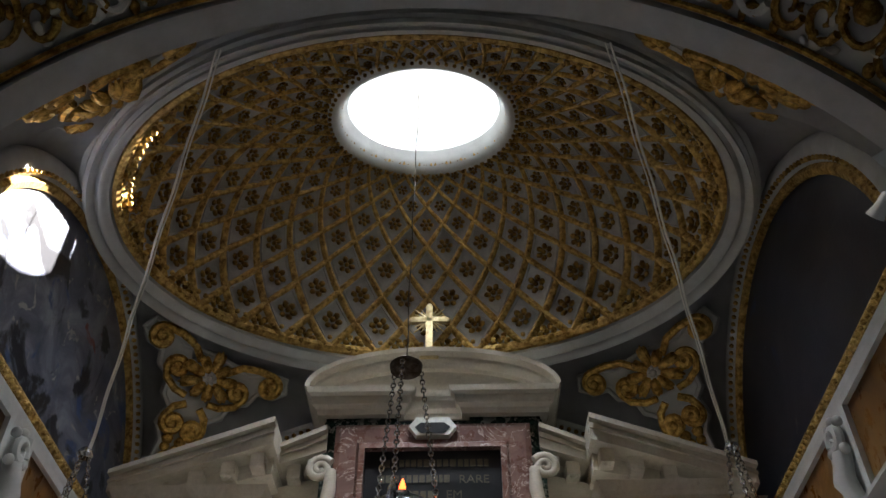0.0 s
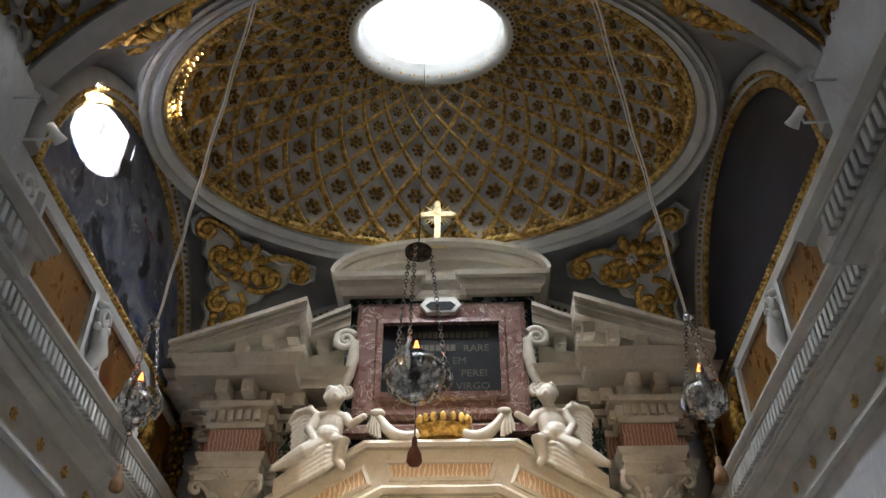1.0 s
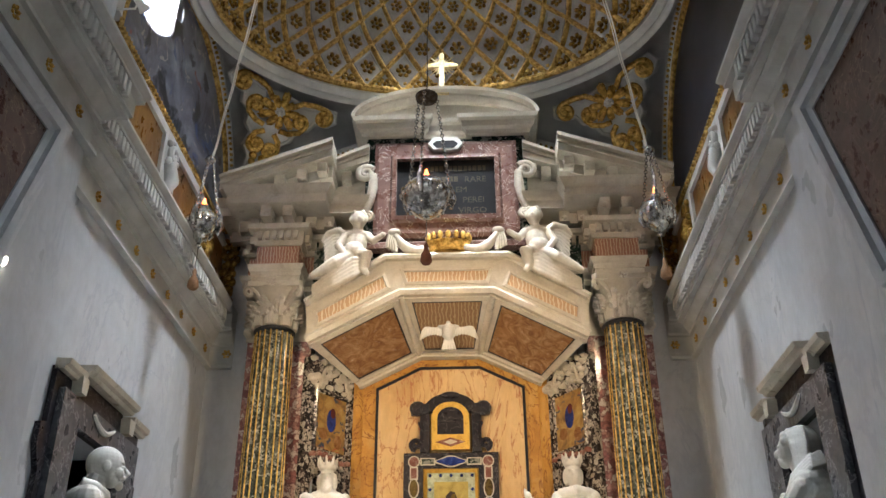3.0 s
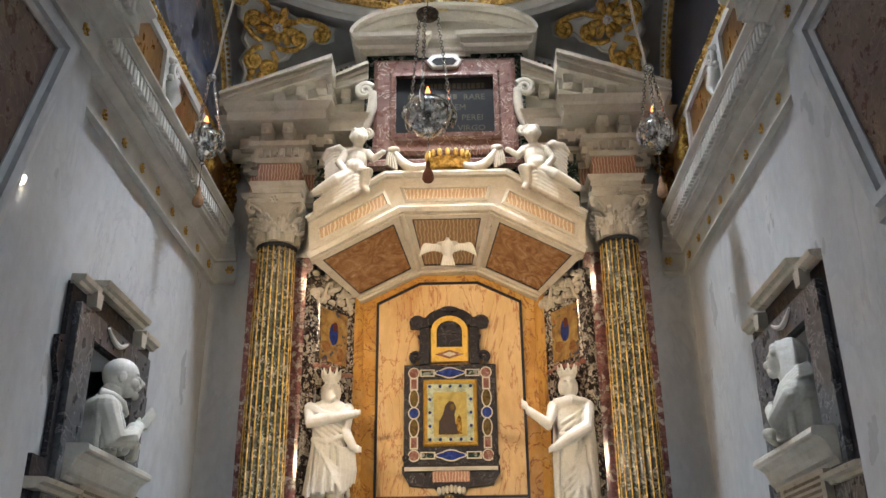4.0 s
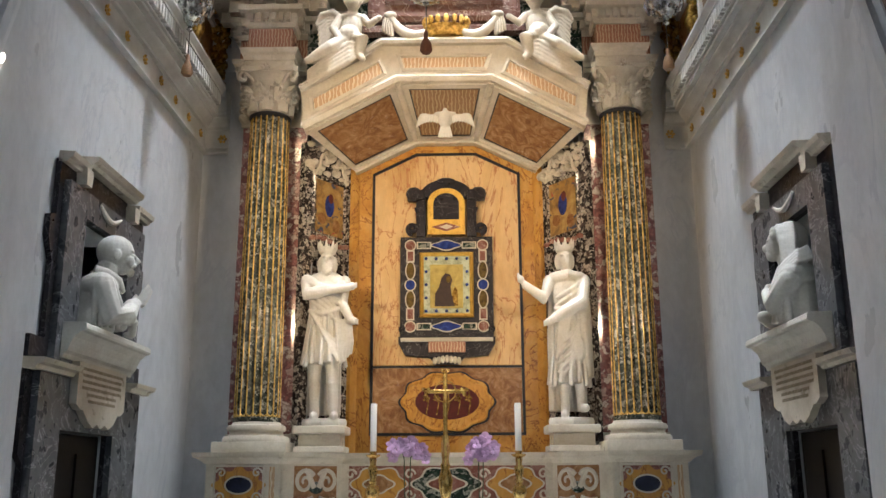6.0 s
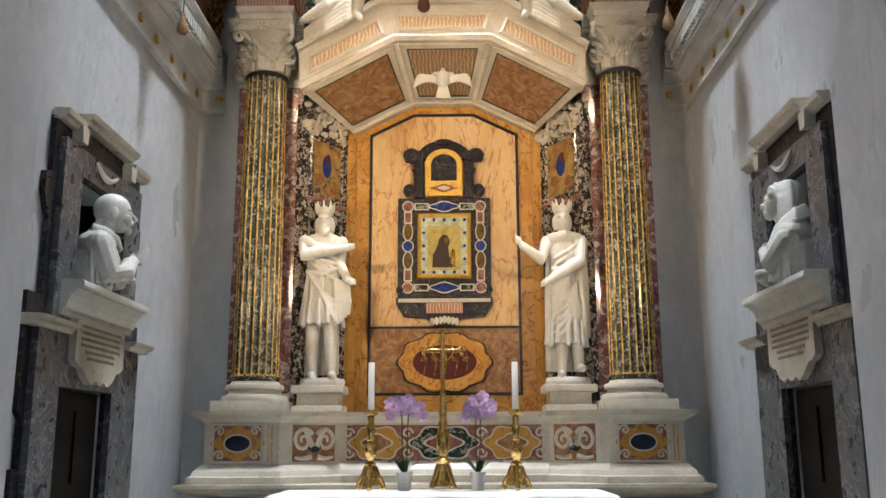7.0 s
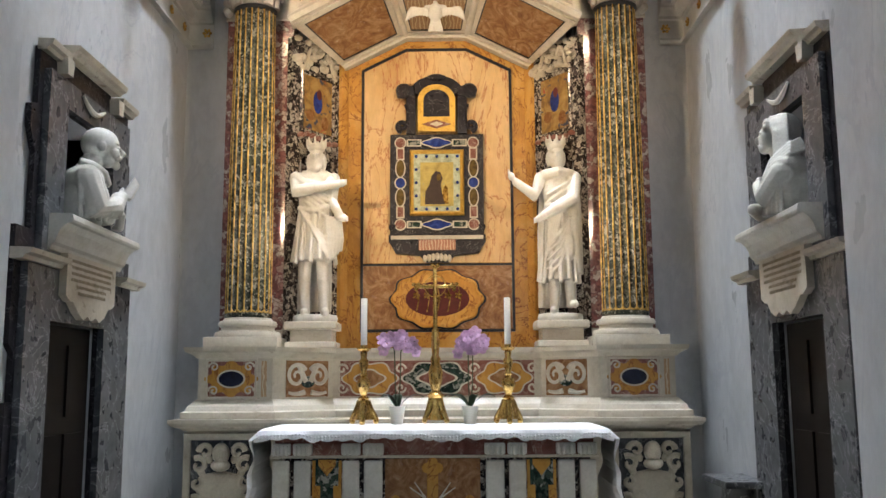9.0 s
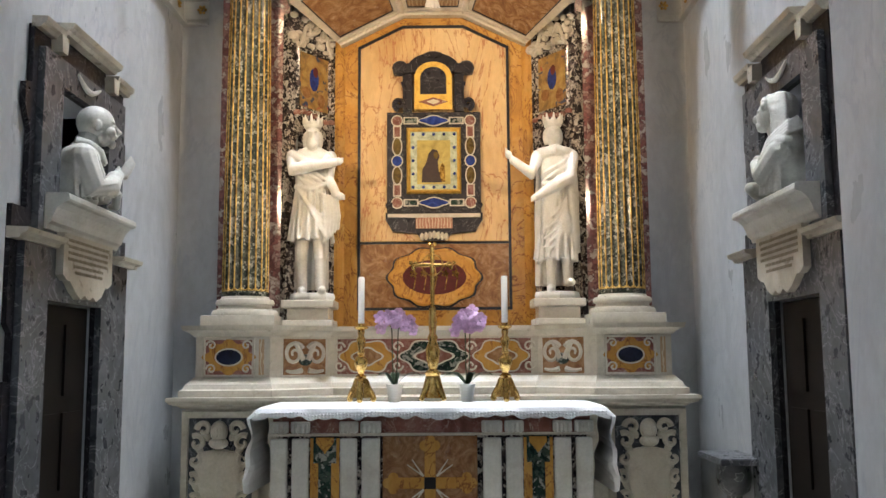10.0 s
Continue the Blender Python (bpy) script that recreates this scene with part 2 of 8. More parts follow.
TABLETSTONE = marble("brown_red_marble", [(0.25, (0.05, 0.028, 0.024)), (0.5, (0.11, 0.062, 0.05)), (0.75, (0.19, 0.12, 0.10))], 5.0, (1, 1, 1), 0.3, (0.30, 0.22, 0.18), 3.0, 0.010, 2.0)
SILVERGREEN = metal("silvered_ground", (0.46, 0.50, 0.40), 0.45, (0.7, 0.7, 0.65), 0.3)
VEIL = plain("dark_veil_paint", (0.045, 0.022, 0.016), 0.4, 0.4, 30, 0.05)
INSCRIBED = plain("worn_inscription", (0.33, 0.27, 0.19), 0.6, 0.3, 30, 0.0)
FLOORSTONE = marble("floor_stone", [(0.3, (0.12, 0.11, 0.10)), (0.7, (0.22, 0.20, 0.185))], 2.5, (1, 1, 1), 0.25)
FLAME = glow("red_flame", (1.0, 0.16, 0.03), 9.0)
# glow added to the wall spotlights' heads, so that they look overexposed
HEADGLOW = glow("glowing_lamp_head", (1.0, 0.93, 0.82), 2.5)
BULB = glow("lamp_lens", (1.0, 0.88, 0.7), 30.0)
COFFER = plain("coffer_grey", (0.43, 0.41, 0.395), 0.7, 0.35, 10, 0.3)
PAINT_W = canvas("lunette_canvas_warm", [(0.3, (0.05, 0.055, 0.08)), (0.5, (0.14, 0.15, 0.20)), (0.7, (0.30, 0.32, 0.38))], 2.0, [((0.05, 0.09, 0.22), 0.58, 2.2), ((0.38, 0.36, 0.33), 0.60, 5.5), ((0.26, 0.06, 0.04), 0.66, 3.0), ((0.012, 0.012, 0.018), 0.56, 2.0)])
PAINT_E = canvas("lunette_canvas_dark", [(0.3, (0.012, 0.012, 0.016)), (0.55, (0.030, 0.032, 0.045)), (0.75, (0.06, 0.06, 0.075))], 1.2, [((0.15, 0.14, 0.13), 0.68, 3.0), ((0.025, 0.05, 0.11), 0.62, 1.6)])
PAINT_S = canvas("small_canvas", [(0.3, (0.10, 0.05, 0.02)), (0.5, (0.34, 0.20, 0.06)), (0.7, (0.50, 0.36, 0.14))], 6.0, [((0.025, 0.04, 0.10), 0.58, 8.0), ((0.38, 0.06, 0.03), 0.62, 9.0)])
ICON = canvas("icon_panel", [(0.3, (0.30, 0.22, 0.05)), (0.6, (0.48, 0.37, 0.10))], 9.0, [((0.30, 0.30, 0.14), 0.62, 14.0)])


# ---- mesh tools ----
def thing(name, label, category, at=(0, 0, 0), group="", kind=""):
    ob = new(name)
    ob.location = at
    ob.empty_display_size = 0.1
    return tagged(ob, label, category, group, kind)


def part(name, bm, material, parent=None, label="", smooth=False):
    me = bpy.data.meshes.new(name)
    bmesh.ops.recalc_face_normals(bm, faces=bm.faces[:])
    if smooth:
        for f in bm.faces:
            f.smooth = True
    bm.to_mesh(me)
    bm.free()
    me.materials.append(material)
    if smooth:
        me.set_sharp_from_angle(angle=radians(50))
    ob = new(name, me)
    if parent:
        ob.parent = parent
        p, off = parent, Vector((0, 0, 0))
        while p:
            off += Vector(p.location)
            p = p.parent
        ob.location = -off
    if label:
        ob["label"] = label
    return ob


def single(name, bm, material, label, category, group="", kind="", smooth=False):
    return tagged(part(name, bm, material, None, "", smooth), label, category, group, kind)


def B():
    return bmesh.new()


def box(bm, x0, x1, y0, y1, z0, z1, bevel=0.0):
    m = Matrix.Translation(((x0 + x1) / 2, (y0 + y1) / 2, (z0 + z1) / 2)) @ Matrix.Diagonal((abs(x1 - x0), abs(y1 - y0), abs(z1 - z0), 1))
    r = bmesh.ops.create_cube(bm, size=1, matrix=m)
    if bevel:
        ed = list({e for v in r["verts"] for e in v.link_edges})
        bmesh.ops.bevel(bm, geom=ed, offset=bevel, segments=2, affect="EDGES", profile=0.6)
    return bm


def turn_box(bm, m, sx, sy, sz, bevel=0.0):
    r = bmesh.ops.create_cube(bm, size=1, matrix=m @ Matrix.Diagonal((sx, sy, sz, 1)))
    if bevel:
        ed = list({e for v in r["verts"] for e in v.link_edges})
        bmesh.ops.bevel(bm, geom=ed, offset=bevel, segments=2, affect="EDGES", profile=0.6)
    return bm


def prism(bm, poly, f, d0, d1):
    """Solid between two copies of a polygon; f(u, v, d) places a point."""
    a = [bm.verts.new(f(u, v, d0)) for u, v in poly]
    b = [bm.verts.new(f(u, v, d1)) for u, v in poly]
    bm.faces.new(a)
    bm.faces.new(b[::-1])
    for i in range(len(poly)):
        j = (i + 1) % len(poly)
        bm.faces.new((a[i], b[i], b[j], a[j]))
    return bm


def front(u, v, d):
    """A polygon in x, z, deep in y."""
    return (u, d, v)


def plan(u, v, d):
    return (u, v, d)


def side(sx):
    """A polygon in y, z on a side wall; depth counts from the wall into the chapel."""
    return lambda u, v, d: (sx * (WX - d), u, v)


def lathe(bm, profile, centre=(0, 0, 0), seg=24, sx=1.0, sy=1.0):
    rings = []
    for r, z in profile:
        rings.append([bm.verts.new((centre[0] + sx * r * math.cos(a), centre[1] + sy * r * math.sin(a), centre[2] + z)) for a in (2 * math.pi * k / seg for k in range(seg))])
    for p, q in zip(rings, rings[1:]):
        for k in range(seg):
            bm.faces.new((p[k], p[(k + 1) % seg], q[(k + 1) % seg], q[k]))
    bm.faces.new(rings[0][::-1])
    bm.faces.new(rings[-1])
    return bm


def ball(bm, c, r, seg=12, rot=None):
    rx, ry, rz = (r, r, r) if isinstance(r, (int, float)) else r
    m = Matrix.Translation(c)
    if rot:
        m = m @ Euler([radians(a) for a in rot]).to_matrix().to_4x4()
    bmesh.ops.create_uvsphere(bm, u_segments=seg, v_segments=max(6, seg * 2 // 3), radius=1, matrix=m @ Matrix.Diagonal((rx, ry, rz, 1)))
    return bm


def tube(bm, pts, r, seg=8, closed=False):
    """A round bar along points; r: a number or one for each point."""
    pts = [Vector(p) for p in pts]
    n = len(pts)
    rs = [r] * n if isinstance(r, (int, float)) else list(r)
    rings = []
    up = None
    for i, p in enumerate(pts):
        if closed:
            d = pts[(i + 1) % n] - pts[i - 1]
        else:
            d = pts[min(i + 1, n - 1)] - pts[max(i - 1, 0)]
        d.normalize()
        if up is None:
            up = Vector((0, 0, 1)) if abs(d.z) < 0.9 else Vector((1, 0, 0))
        s = d.cross(up).normalized()
        up = s.cross(d).normalized()
        rings.append([bm.verts.new(p + rs[i] * (math.cos(a) * s + math.sin(a) * up)) for a in (2 * math.pi * k / seg for k in range(seg))])
    pairs = list(zip(rings, rings[1:])) + ([(rings[-1], rings[0])] if closed else [])
    for p, q in pairs:
        for k in range(seg):
            bm.faces.new((p[k], p[(k + 1) % seg], q[(k + 1) % seg], q[k]))
    if not closed:
        bm.faces.new(rings[0][::-1])
        bm.faces.new(rings[-1])
    return bm


def sweep(bm, path, profile, place=plan, closed=False, caps=True):
    """A moulding: profile points (out, level) carried along a path, mitred; 'out' lies to the right of the way."""
    n = len(path)
    rings = []
    for i in range(n):
        p = Vector(path[i])
        a = Vector(path[i]) - Vector(path[i - 1]) if (i or closed) else None
        b = Vector(path[(i + 1) % n]) - Vector(path[i]) if (i < n - 1 or closed) else None
        na = Vector((a.y, -a.x)).normalized() if a else None
        nb = Vector((b.y, -b.x)).normalized() if b else None
        if na and nb:
            m = (na + nb).normalized()
            m = m / max(0.3, m.dot(na))
        else:
            m = na or nb
        rings.append([bm.verts.new(place(p.x + o * m.x, p.y + o * m.y, l)) for o, l in profile])
    k = len(profile)
    pairs = list(zip(rings, rings[1:])) + ([(rings[-1], rings[0])] if closed else [])
    for p, q in pairs:
        for j in range(k):
            bm.faces.new((p[j], p[(j + 1) % k], q[(j + 1) % k], q[j]))
    if not closed and caps:
        bm.faces.new(rings[0])
        bm.faces.new(rings[-1][::-1])
    return bm


def spiral(cx, cz, r0, turns, y, sx=1, start=0.0, n=22, shrink=0.12):
    """Points of a volute in x, z."""
    return [(cx + sx * r0 * (1 - (1 - shrink) * k / n) * math.cos(start + turns * 2 * math.pi * k / n), y, cz + r0 * (1 - (1 - shrink) * k / n) * math.sin(start + turns * 2 * math.pi * k / n)) for k in range(n + 1)]


def carved(name, bm, mat, label, category, group="", voxel=0.011, m=None):
    ob = single(name, bm, mat, label, category, group)
    if m:
        ob.matrix_world = m
    r = ob.modifiers.new("blend", "REMESH")
    r.mode, r.voxel_size, r.use_smooth_shade = "VOXEL", voxel, True
    s = ob.modifiers.new("soften", "SMOOTH")
    s.factor, s.iterations = 0.5, 1
    return ob


def mirror_x(bm):
    bmesh.ops.scale(bm, vec=(-1, 1, 1), verts=bm.verts[:])
    return bm

# ---- structure ----
WX = 2.175         # half the chapel's width
YB = 0.36          # back wall
YA = -3.05         # the near arch starts here, towards the nave
CY = -1.22         # middle of the lunettes
RIM = (-0.05, -1.45, 7.20, 1.90, 1.375)      # dome: middle x, y, height, half widths
EYE_ = (-0.05, -1.27, 8.50, 0.62, 0.455)     # oculus

single("floor", box(B(), -6, 6, -13, 3, -0.2, 0), FLOORSTONE, "worn grey stone floor of the chapel", "floor", kind="structure")
single("platform", box(box(B(), -2.14, 2.14, -2.3, 0.35, 0.002, 0.16, 0.01), -2.12, 2.12, -1.95, 0.35, 0.16, 0.31, 0.01), CREAM, "cream marble altar platform with two steps", "platform", kind="structure")
single("wall_north", box(box(box(box(B(), -2.6, -1.19, YB, YB + 0.4, 0, 5.3), 1.19, 2.6, YB, YB + 0.4, 0, 5.3), -2.6, 2.6, YB, YB + 0.4, 5.302, 8.6), -1.19, 1.19, 0.74, 0.76, 0, 5.3), WALL, "pale grey marble wall behind the altar", "wall", kind="structure")


MON = {-1: 0.05, 1: -0.10}      # the two monuments do not face each other exactly


def side_wall(sx, name):
    bm = B()
    f = lambda u, v, d: (sx * (WX + d), u + (MON[sx] if -5.9 < u < YB - 0.01 else 0), v)
    y0, y1, zt = -2.28, -1.50, 1.94
    prism(bm, [(y1, 0), (YB, 0), (YB, 8.6), (y1, 8.6)], f, 0, 0.4)
    prism(bm, [(-6.0, 0), (y0, 0), (y0, 8.6), (-6.0, 8.6)], f, 0, 0.4)
    # niche for the bust above the door
    prism(bm, [(y0, zt), (y1, zt), (y1, 2.52), (y0, 2.52)], f, 0, 0.4)
    prism(bm, [(y0, 2.52), (-2.19, 2.52), (-2.19, 8.6), (y0, 8.6)], f, 0, 0.4)
    prism(bm, [(-1.50, 2.52), (-1.47, 2.52), (-1.47, 3.2), (-1.50, 3.2)], f, 0, 0.4)
    prism(bm, [(-2.19, 3.18), (y1, 3.18), (y1, 8.6), (-2.19, 8.6)], f, 0, 0.4)
    prism(bm, [(y0 - 0.1, 0), (y1 + 0.1, 0), (y1 + 0.1, 3.3), (y0 - 0.1, 3.3)], f, 0.4, 0.46)
    single(name, bm, WALL, "polished pale grey veined marble wall of the chapel", "wall", kind="structure")


side_wall(-1, "wall_west")
side_wall(1, "wall_east")

# nave behind the visitor
# unseen wall; its opening is placed east to suit the added fill lamp
single("wall_south", box(box(box(box(B(), -6, 1.7, -13.4, -13, 0, 9.5), 5.3, 6, -13.4, -13, 0, 9.5), 1.7, 5.3, -13.4, -13, 0, 2.9), 1.7, 5.3, -13.4, -13, 6.9, 9.5), CHALK, "whitewashed unseen nave wall with an opening for the added fill lamp", "wall", kind="structure")
single("wall_nave_west", box(B(), -6.4, -6, -13, -5.6, 0, 9.5), CHALK, "whitewashed side wall of the nave", "wall", kind="structure")
single("wall_nave_east", box(B(), 6, 6.4, -13, -5.6, 0, 9.5), CHALK, "whitewashed side wall of the nave", "wall", kind="structure")
single("wall_nave_north", box(box(B(), -6, -2.56, -6.0, -5.6, 0, 9.5), 2.56, 6, -6.0, -5.6, 0, 9.5), CHALK, "whitewashed nave wall beside the chapel", "wall", kind="structure")
single("ceiling", box(B(), -6, 6, -13, -5.0, 9.5, 9.7), CHALK, "plain whitewashed ceiling of the nave", "ceiling", kind="structure")


# dome
def dome_point(theta, u, lift=0.0):
    """u: 0 at the rim, 1 at the oculus; lift: metres into the room."""
    q = max(0.0, u) * 1.78
    s, h = 1 / math.cosh(q), math.tanh(q) / math.tanh(1.78)
    ph = math.acos(min(1.0, s))
    k = (1 - s) / (1 - 1 / math.cosh(1.78))
    rx = s * RIM[3] - lift * math.cos(ph)
    ry = s * RIM[4] - lift * math.cos(ph)
    cy = RIM[1] + (EYE_[1] - RIM[1]) * k
    return Vector((RIM[0] + rx * math.cos(theta), cy + ry * math.sin(theta), RIM[2] + (EYE_[2] - RIM[2]) * h - lift * math.sin(ph)))


def dome_shell():
    bm = B()
    seg, rows = 96, 16
    grid = [[bm.verts.new(dome_point(2 * math.pi * k / seg, j / rows)) for k in range(seg)] for j in range(rows + 1)]
    outer = [[bm.verts.new(dome_point(2 * math.pi * k / seg, j / rows, -0.18)) for k in range(seg)] for j in range(rows + 1)]
    for g in (grid, outer):
        for p, q in zip(g, g[1:]):
            for k in range(seg):
                bm.faces.new((p[k], p[(k + 1) % seg], q[(k + 1) % seg], q[k]))
    for k in range(seg):
        for a, b in ((grid[0], outer[0]), (grid[-1], outer[-1])):
            bm.faces.new((a[k], a[(k + 1) % seg], b[(k + 1) % seg], b[k]))
    return part("dome", bm, COFFER, None, "", True)


dome = tagged(dome_shell(), "coffered oval dome with gilded diamond ribs and rosettes", "dome", kind="structure")


def ring(name, z, cx, cy, rx, ry, profile, mat, label, parent=None, seg=96):
    """An oval moulding round the dome: profile (out, level)."""
    bm = B()
    rings = [[bm.verts.new((cx + (rx + o) * math.cos(a), cy + (ry + o) * math.sin(a), z + l)) for o, l in profile] for a in (2 * math.pi * k / seg for k in range(seg))]
    n = len(profile)
    for i in range(seg):
        p, q = rings[i], rings[(i + 1) % seg]
        for j in range(n):
            bm.faces.new((p[j], p[(j + 1) % n], q[(j + 1) % n], q[j]))
    return part(name, bm, mat, parent, label, True)


ring("gilt_rim", 7.20, *RIM[:2], *RIM[3:], [(-0.02, 0.03), (-0.03, -0.01), (-0.01, -0.035), (0.015, -0.035), (0.03, 0.03)], RIBGOLD, "gilded inner rim", dome)
ring("white_rim", 7.20, *RIM[:2], *RIM[3:], [(0.03, 0.02), (0.03, -0.05), (0.045, -0.055), (0.06, -0.085), (0.085, -0.095), (0.085, -0.065), (0.115, -0.06), (0.12, -0.10), (0.15, -0.125), (0.155, -0.09), (0.18, -0.085), (0.185, -0.05), (0.215, -0.04), (0.215, 0.02)], STUCCO, "white moulded ring", dome)
bead = B()
for k in range(150):
    a = 2 * math.pi * k / 150
    c = (RIM[0] + (RIM[3] - 0.075) * math.cos(a), RIM[1] + (RIM[4] - 0.075) * math.sin(a), 7.235)
    bmesh.ops.create_icosphere(bead, subdivisions=1, radius=0.02, matrix=Matrix.Translation(c))
part("beading", bead, RIBGOLD, dome)["kind"] = "stuff"
ring("oculus_rim", 8.50, *EYE_[:2], *EYE_[3:], [(-0.02, 0.16), (-0.05, 0.10), (-0.02, 0.04), (0.0, -0.03), (0.04, -0.06), (0.09, -0.05), (0.11, 0.0), (0.09, 0.16)], STUCCO, "white moulded oculus ring", dome)
lace = B()
for k in range(72):
    a = 2 * math.pi * k / 72
    for o, z, r in ((0.115, 8.47, 0.026), (0.075, 8.435, 0.016)):
        bmesh.ops.create_icosphere(lace, subdivisions=1, radius=r, matrix=Matrix.Translation((EYE_[0] + (EYE_[3] + o) * math.cos(a), EYE_[1] + (EYE_[4] + o) * math.sin(a), z)))
part("leaf_wreath", lace, OLDGOLD, dome)["kind"] = "stuff"

# ribs and rosettes of the coffering
NR, PITCH, FIRST = 32, 0.108, 0.013      # coffers round the dome, row pitch


def rib_mesh(direction, k):
    bm = B()
    steps, hw = 26, 0.029
    prev = None
    for i in range(steps + 1):
        u = i / steps
        th = 2 * math.pi * (k + direction * (u + FIRST) / PITCH * 0.5) / NR
        w = hw * (1 - 0.62 * u)
        dth = 2 * math.pi / NR * 0.5 * direction / PITCH / steps
        a = dome_point(th, u)
        t = (dome_point(th + dth, min(1, u + 1 / steps)) - dome_point(th - dth, max(0, u - 1 / steps))).normalized()
        n = (dome_point(th, u, 0.05) - a).normalized()
        s = t.cross(n).normalized()
        row = [bm.verts.new(a + s * w), bm.verts.new(a + s * w * 0.75 + n * 0.03 * (1 - 0.4 * u)), bm.verts.new(a + n * 0.042 * (1 - 0.4 * u)), bm.verts.new(a - s * w * 0.75 + n * 0.03 * (1 - 0.4 * u)), bm.verts.new(a - s * w)]
        if prev:
            for j in range(4):
                bm.faces.new((prev[j], prev[j + 1], row[j + 1], row[j]))
        prev = row
    return bm


for k in range(NR):
    for d in (1, -1):
        part("rib", rib_mesh(d, k), RIBGOLD, dome, "", True)


def rosette_bm(r=0.05, petals=6, depth=0.5):
    bm = B()
    for k in range(petals):
        a = 2 * math.pi * k / petals
        m = Matrix.Rotation(a, 4, "Z") @ Matrix.Translation((r * 0.62, 0, r * 0.10)) @ Matrix.Rotation(radians(-28), 4, "Y") @ Matrix.Diagonal((r * 0.42, r * 0.33, r * 0.20, 1))
        bmesh.ops.create_icosphere(bm, subdivisions=1, radius=1, matrix=m)
    bmesh.ops.create_icosphere(bm, subdivisions=1, radius=r * 0.3, matrix=Matrix.Translation((0, 0, r * depth * 0.6)))
    return bm


def as_mesh(name, bm, mat, smooth=True):
    me = bpy.data.meshes.new(name)
    if smooth:
        for f in bm.faces:
            f.smooth = True
    bm.to_mesh(me)
    bm.free()
    me.materials.append(mat)
    return me


ros_me = as_mesh("rosette", rosette_bm(0.080), OLDGOLD)
frame_bm = B()
for k in range(4):
    a0, a1 = math.pi / 2 * k, math.pi / 2 * (k + 1)
    pts = [(0.138 * math.cos(a0), 0.190 * math.sin(a0)), (0.138 * math.cos(a1), 0.190 * math.sin(a1)), (0.122 * math.cos(a1), 0.168 * math.sin(a1)), (0.122 * math.cos(a0), 0.168 * math.sin(a0))]
    prism(frame_bm, pts, plan, 0.0, 0.012)
frame_me = as_mesh("coffer_frame", frame_bm, COFFER, False)
for j in range(0, 10):
    u = max(0.02, j * PITCH - FIRST)
    for k in range(NR):
        th = 2 * math.pi * (k + 0.5 * (j - 1)) / NR
        a = dome_point(th, u)
        z = (dome_point(th, u, 0.05) - a).normalized()
        y = (dome_point(th, min(1, u + 0.02)) - dome_point(th, u - 0.02)).normalized()
        x = y.cross(z).normalized()
        y = z.cross(x)
        sc = 1.05 / math.cosh(1.78 * u)
        m = Matrix((x, y, z)).transposed().to_4x4()
        m.translation = a + z * 0.008
        for me, nm in ((ros_me, "rosette"), (frame_me, "coffer_frame")):
            if nm == "coffer_frame" and (j > 8 or j == 0):
                continue
            o = new(nm, me)
            o.parent = dome
            o.matrix_basis = m @ Matrix.Scale(sc, 4)

# lantern over the oculus
lan = thing("lantern", "bright white lantern over the oculus", "lantern", (-0.05, -1.27, 8.6), kind="structure")
ring("lantern_base", 8.62, *EYE_[:2], *EYE_[3:], [(0.0, 0.04), (0.0, 0.16), (0.16, 0.16), (0.16, 0.04)], CHALK, "", lan)
for k in range(4):
    a = 2 * math.pi * k / 4 + radians(64)
    part("pier", box(B(), -0.05, 0.05, -0.05, 0.05, 8.76, 9.45, 0.01), CHALK, lan).location += Vector((EYE_[0] + 0.70 * math.cos(a), EYE_[1] + 0.54 * math.sin(a), 0))
part("cap", lathe(B(), [(0.78, 9.45), (0.80, 9.50), (0.70, 9.58), (0.45, 9.70), (0.1, 9.76)], (EYE_[0], EYE_[1], 0), 32, 1, 0.76), CHALK, lan)
ros = B()
for k in range(8):
    a = 2 * math.pi * k / 8
    ball(ros, (EYE_[0] + 0.13 * math.cos(a), EYE_[1] + 0.10 * math.sin(a), 9.43), (0.05, 0.04, 0.015), 8)
ball(ros, (EYE_[0], EYE_[1], 9.42), (0.07, 0.06, 0.02), 8)
part("ceiling_rosette", ros, RUSSET, lan, "faded painted rosette", True)


# bright hazy sky outside the lantern's windows
haze = lathe(B(), [(1.5, 8.75), (1.5, 9.9), (0.2, 10.2)], (EYE_[0], EYE_[1], 0), 32)
hz = single("backdrop", haze, glow("hazy_sky", (0.93, 0.97, 1.0), 2.6), "bright hazy white sky outside the lantern", "sky", kind="structure", smooth=True)
hz.visible_shadow = False


# pendentives: between the dome's ring and the four wall arches
def edge_height(x, y):
    """Height of the wall arches along the chapel's edge."""
    if abs(abs(x) - WX) < 1e-6:
        k = max(0.0, 1 - ((y - CY) / 1.60) ** 2)
        return 5.75 + 1.55 * math.sqrt(k)
    k = max(0.0, 1 - (x / 2.16) ** 2)
    return (5.55 + 1.50 * math.sqrt(k)) if y > -1 else (5.30 + 1.78 * math.sqrt(k))


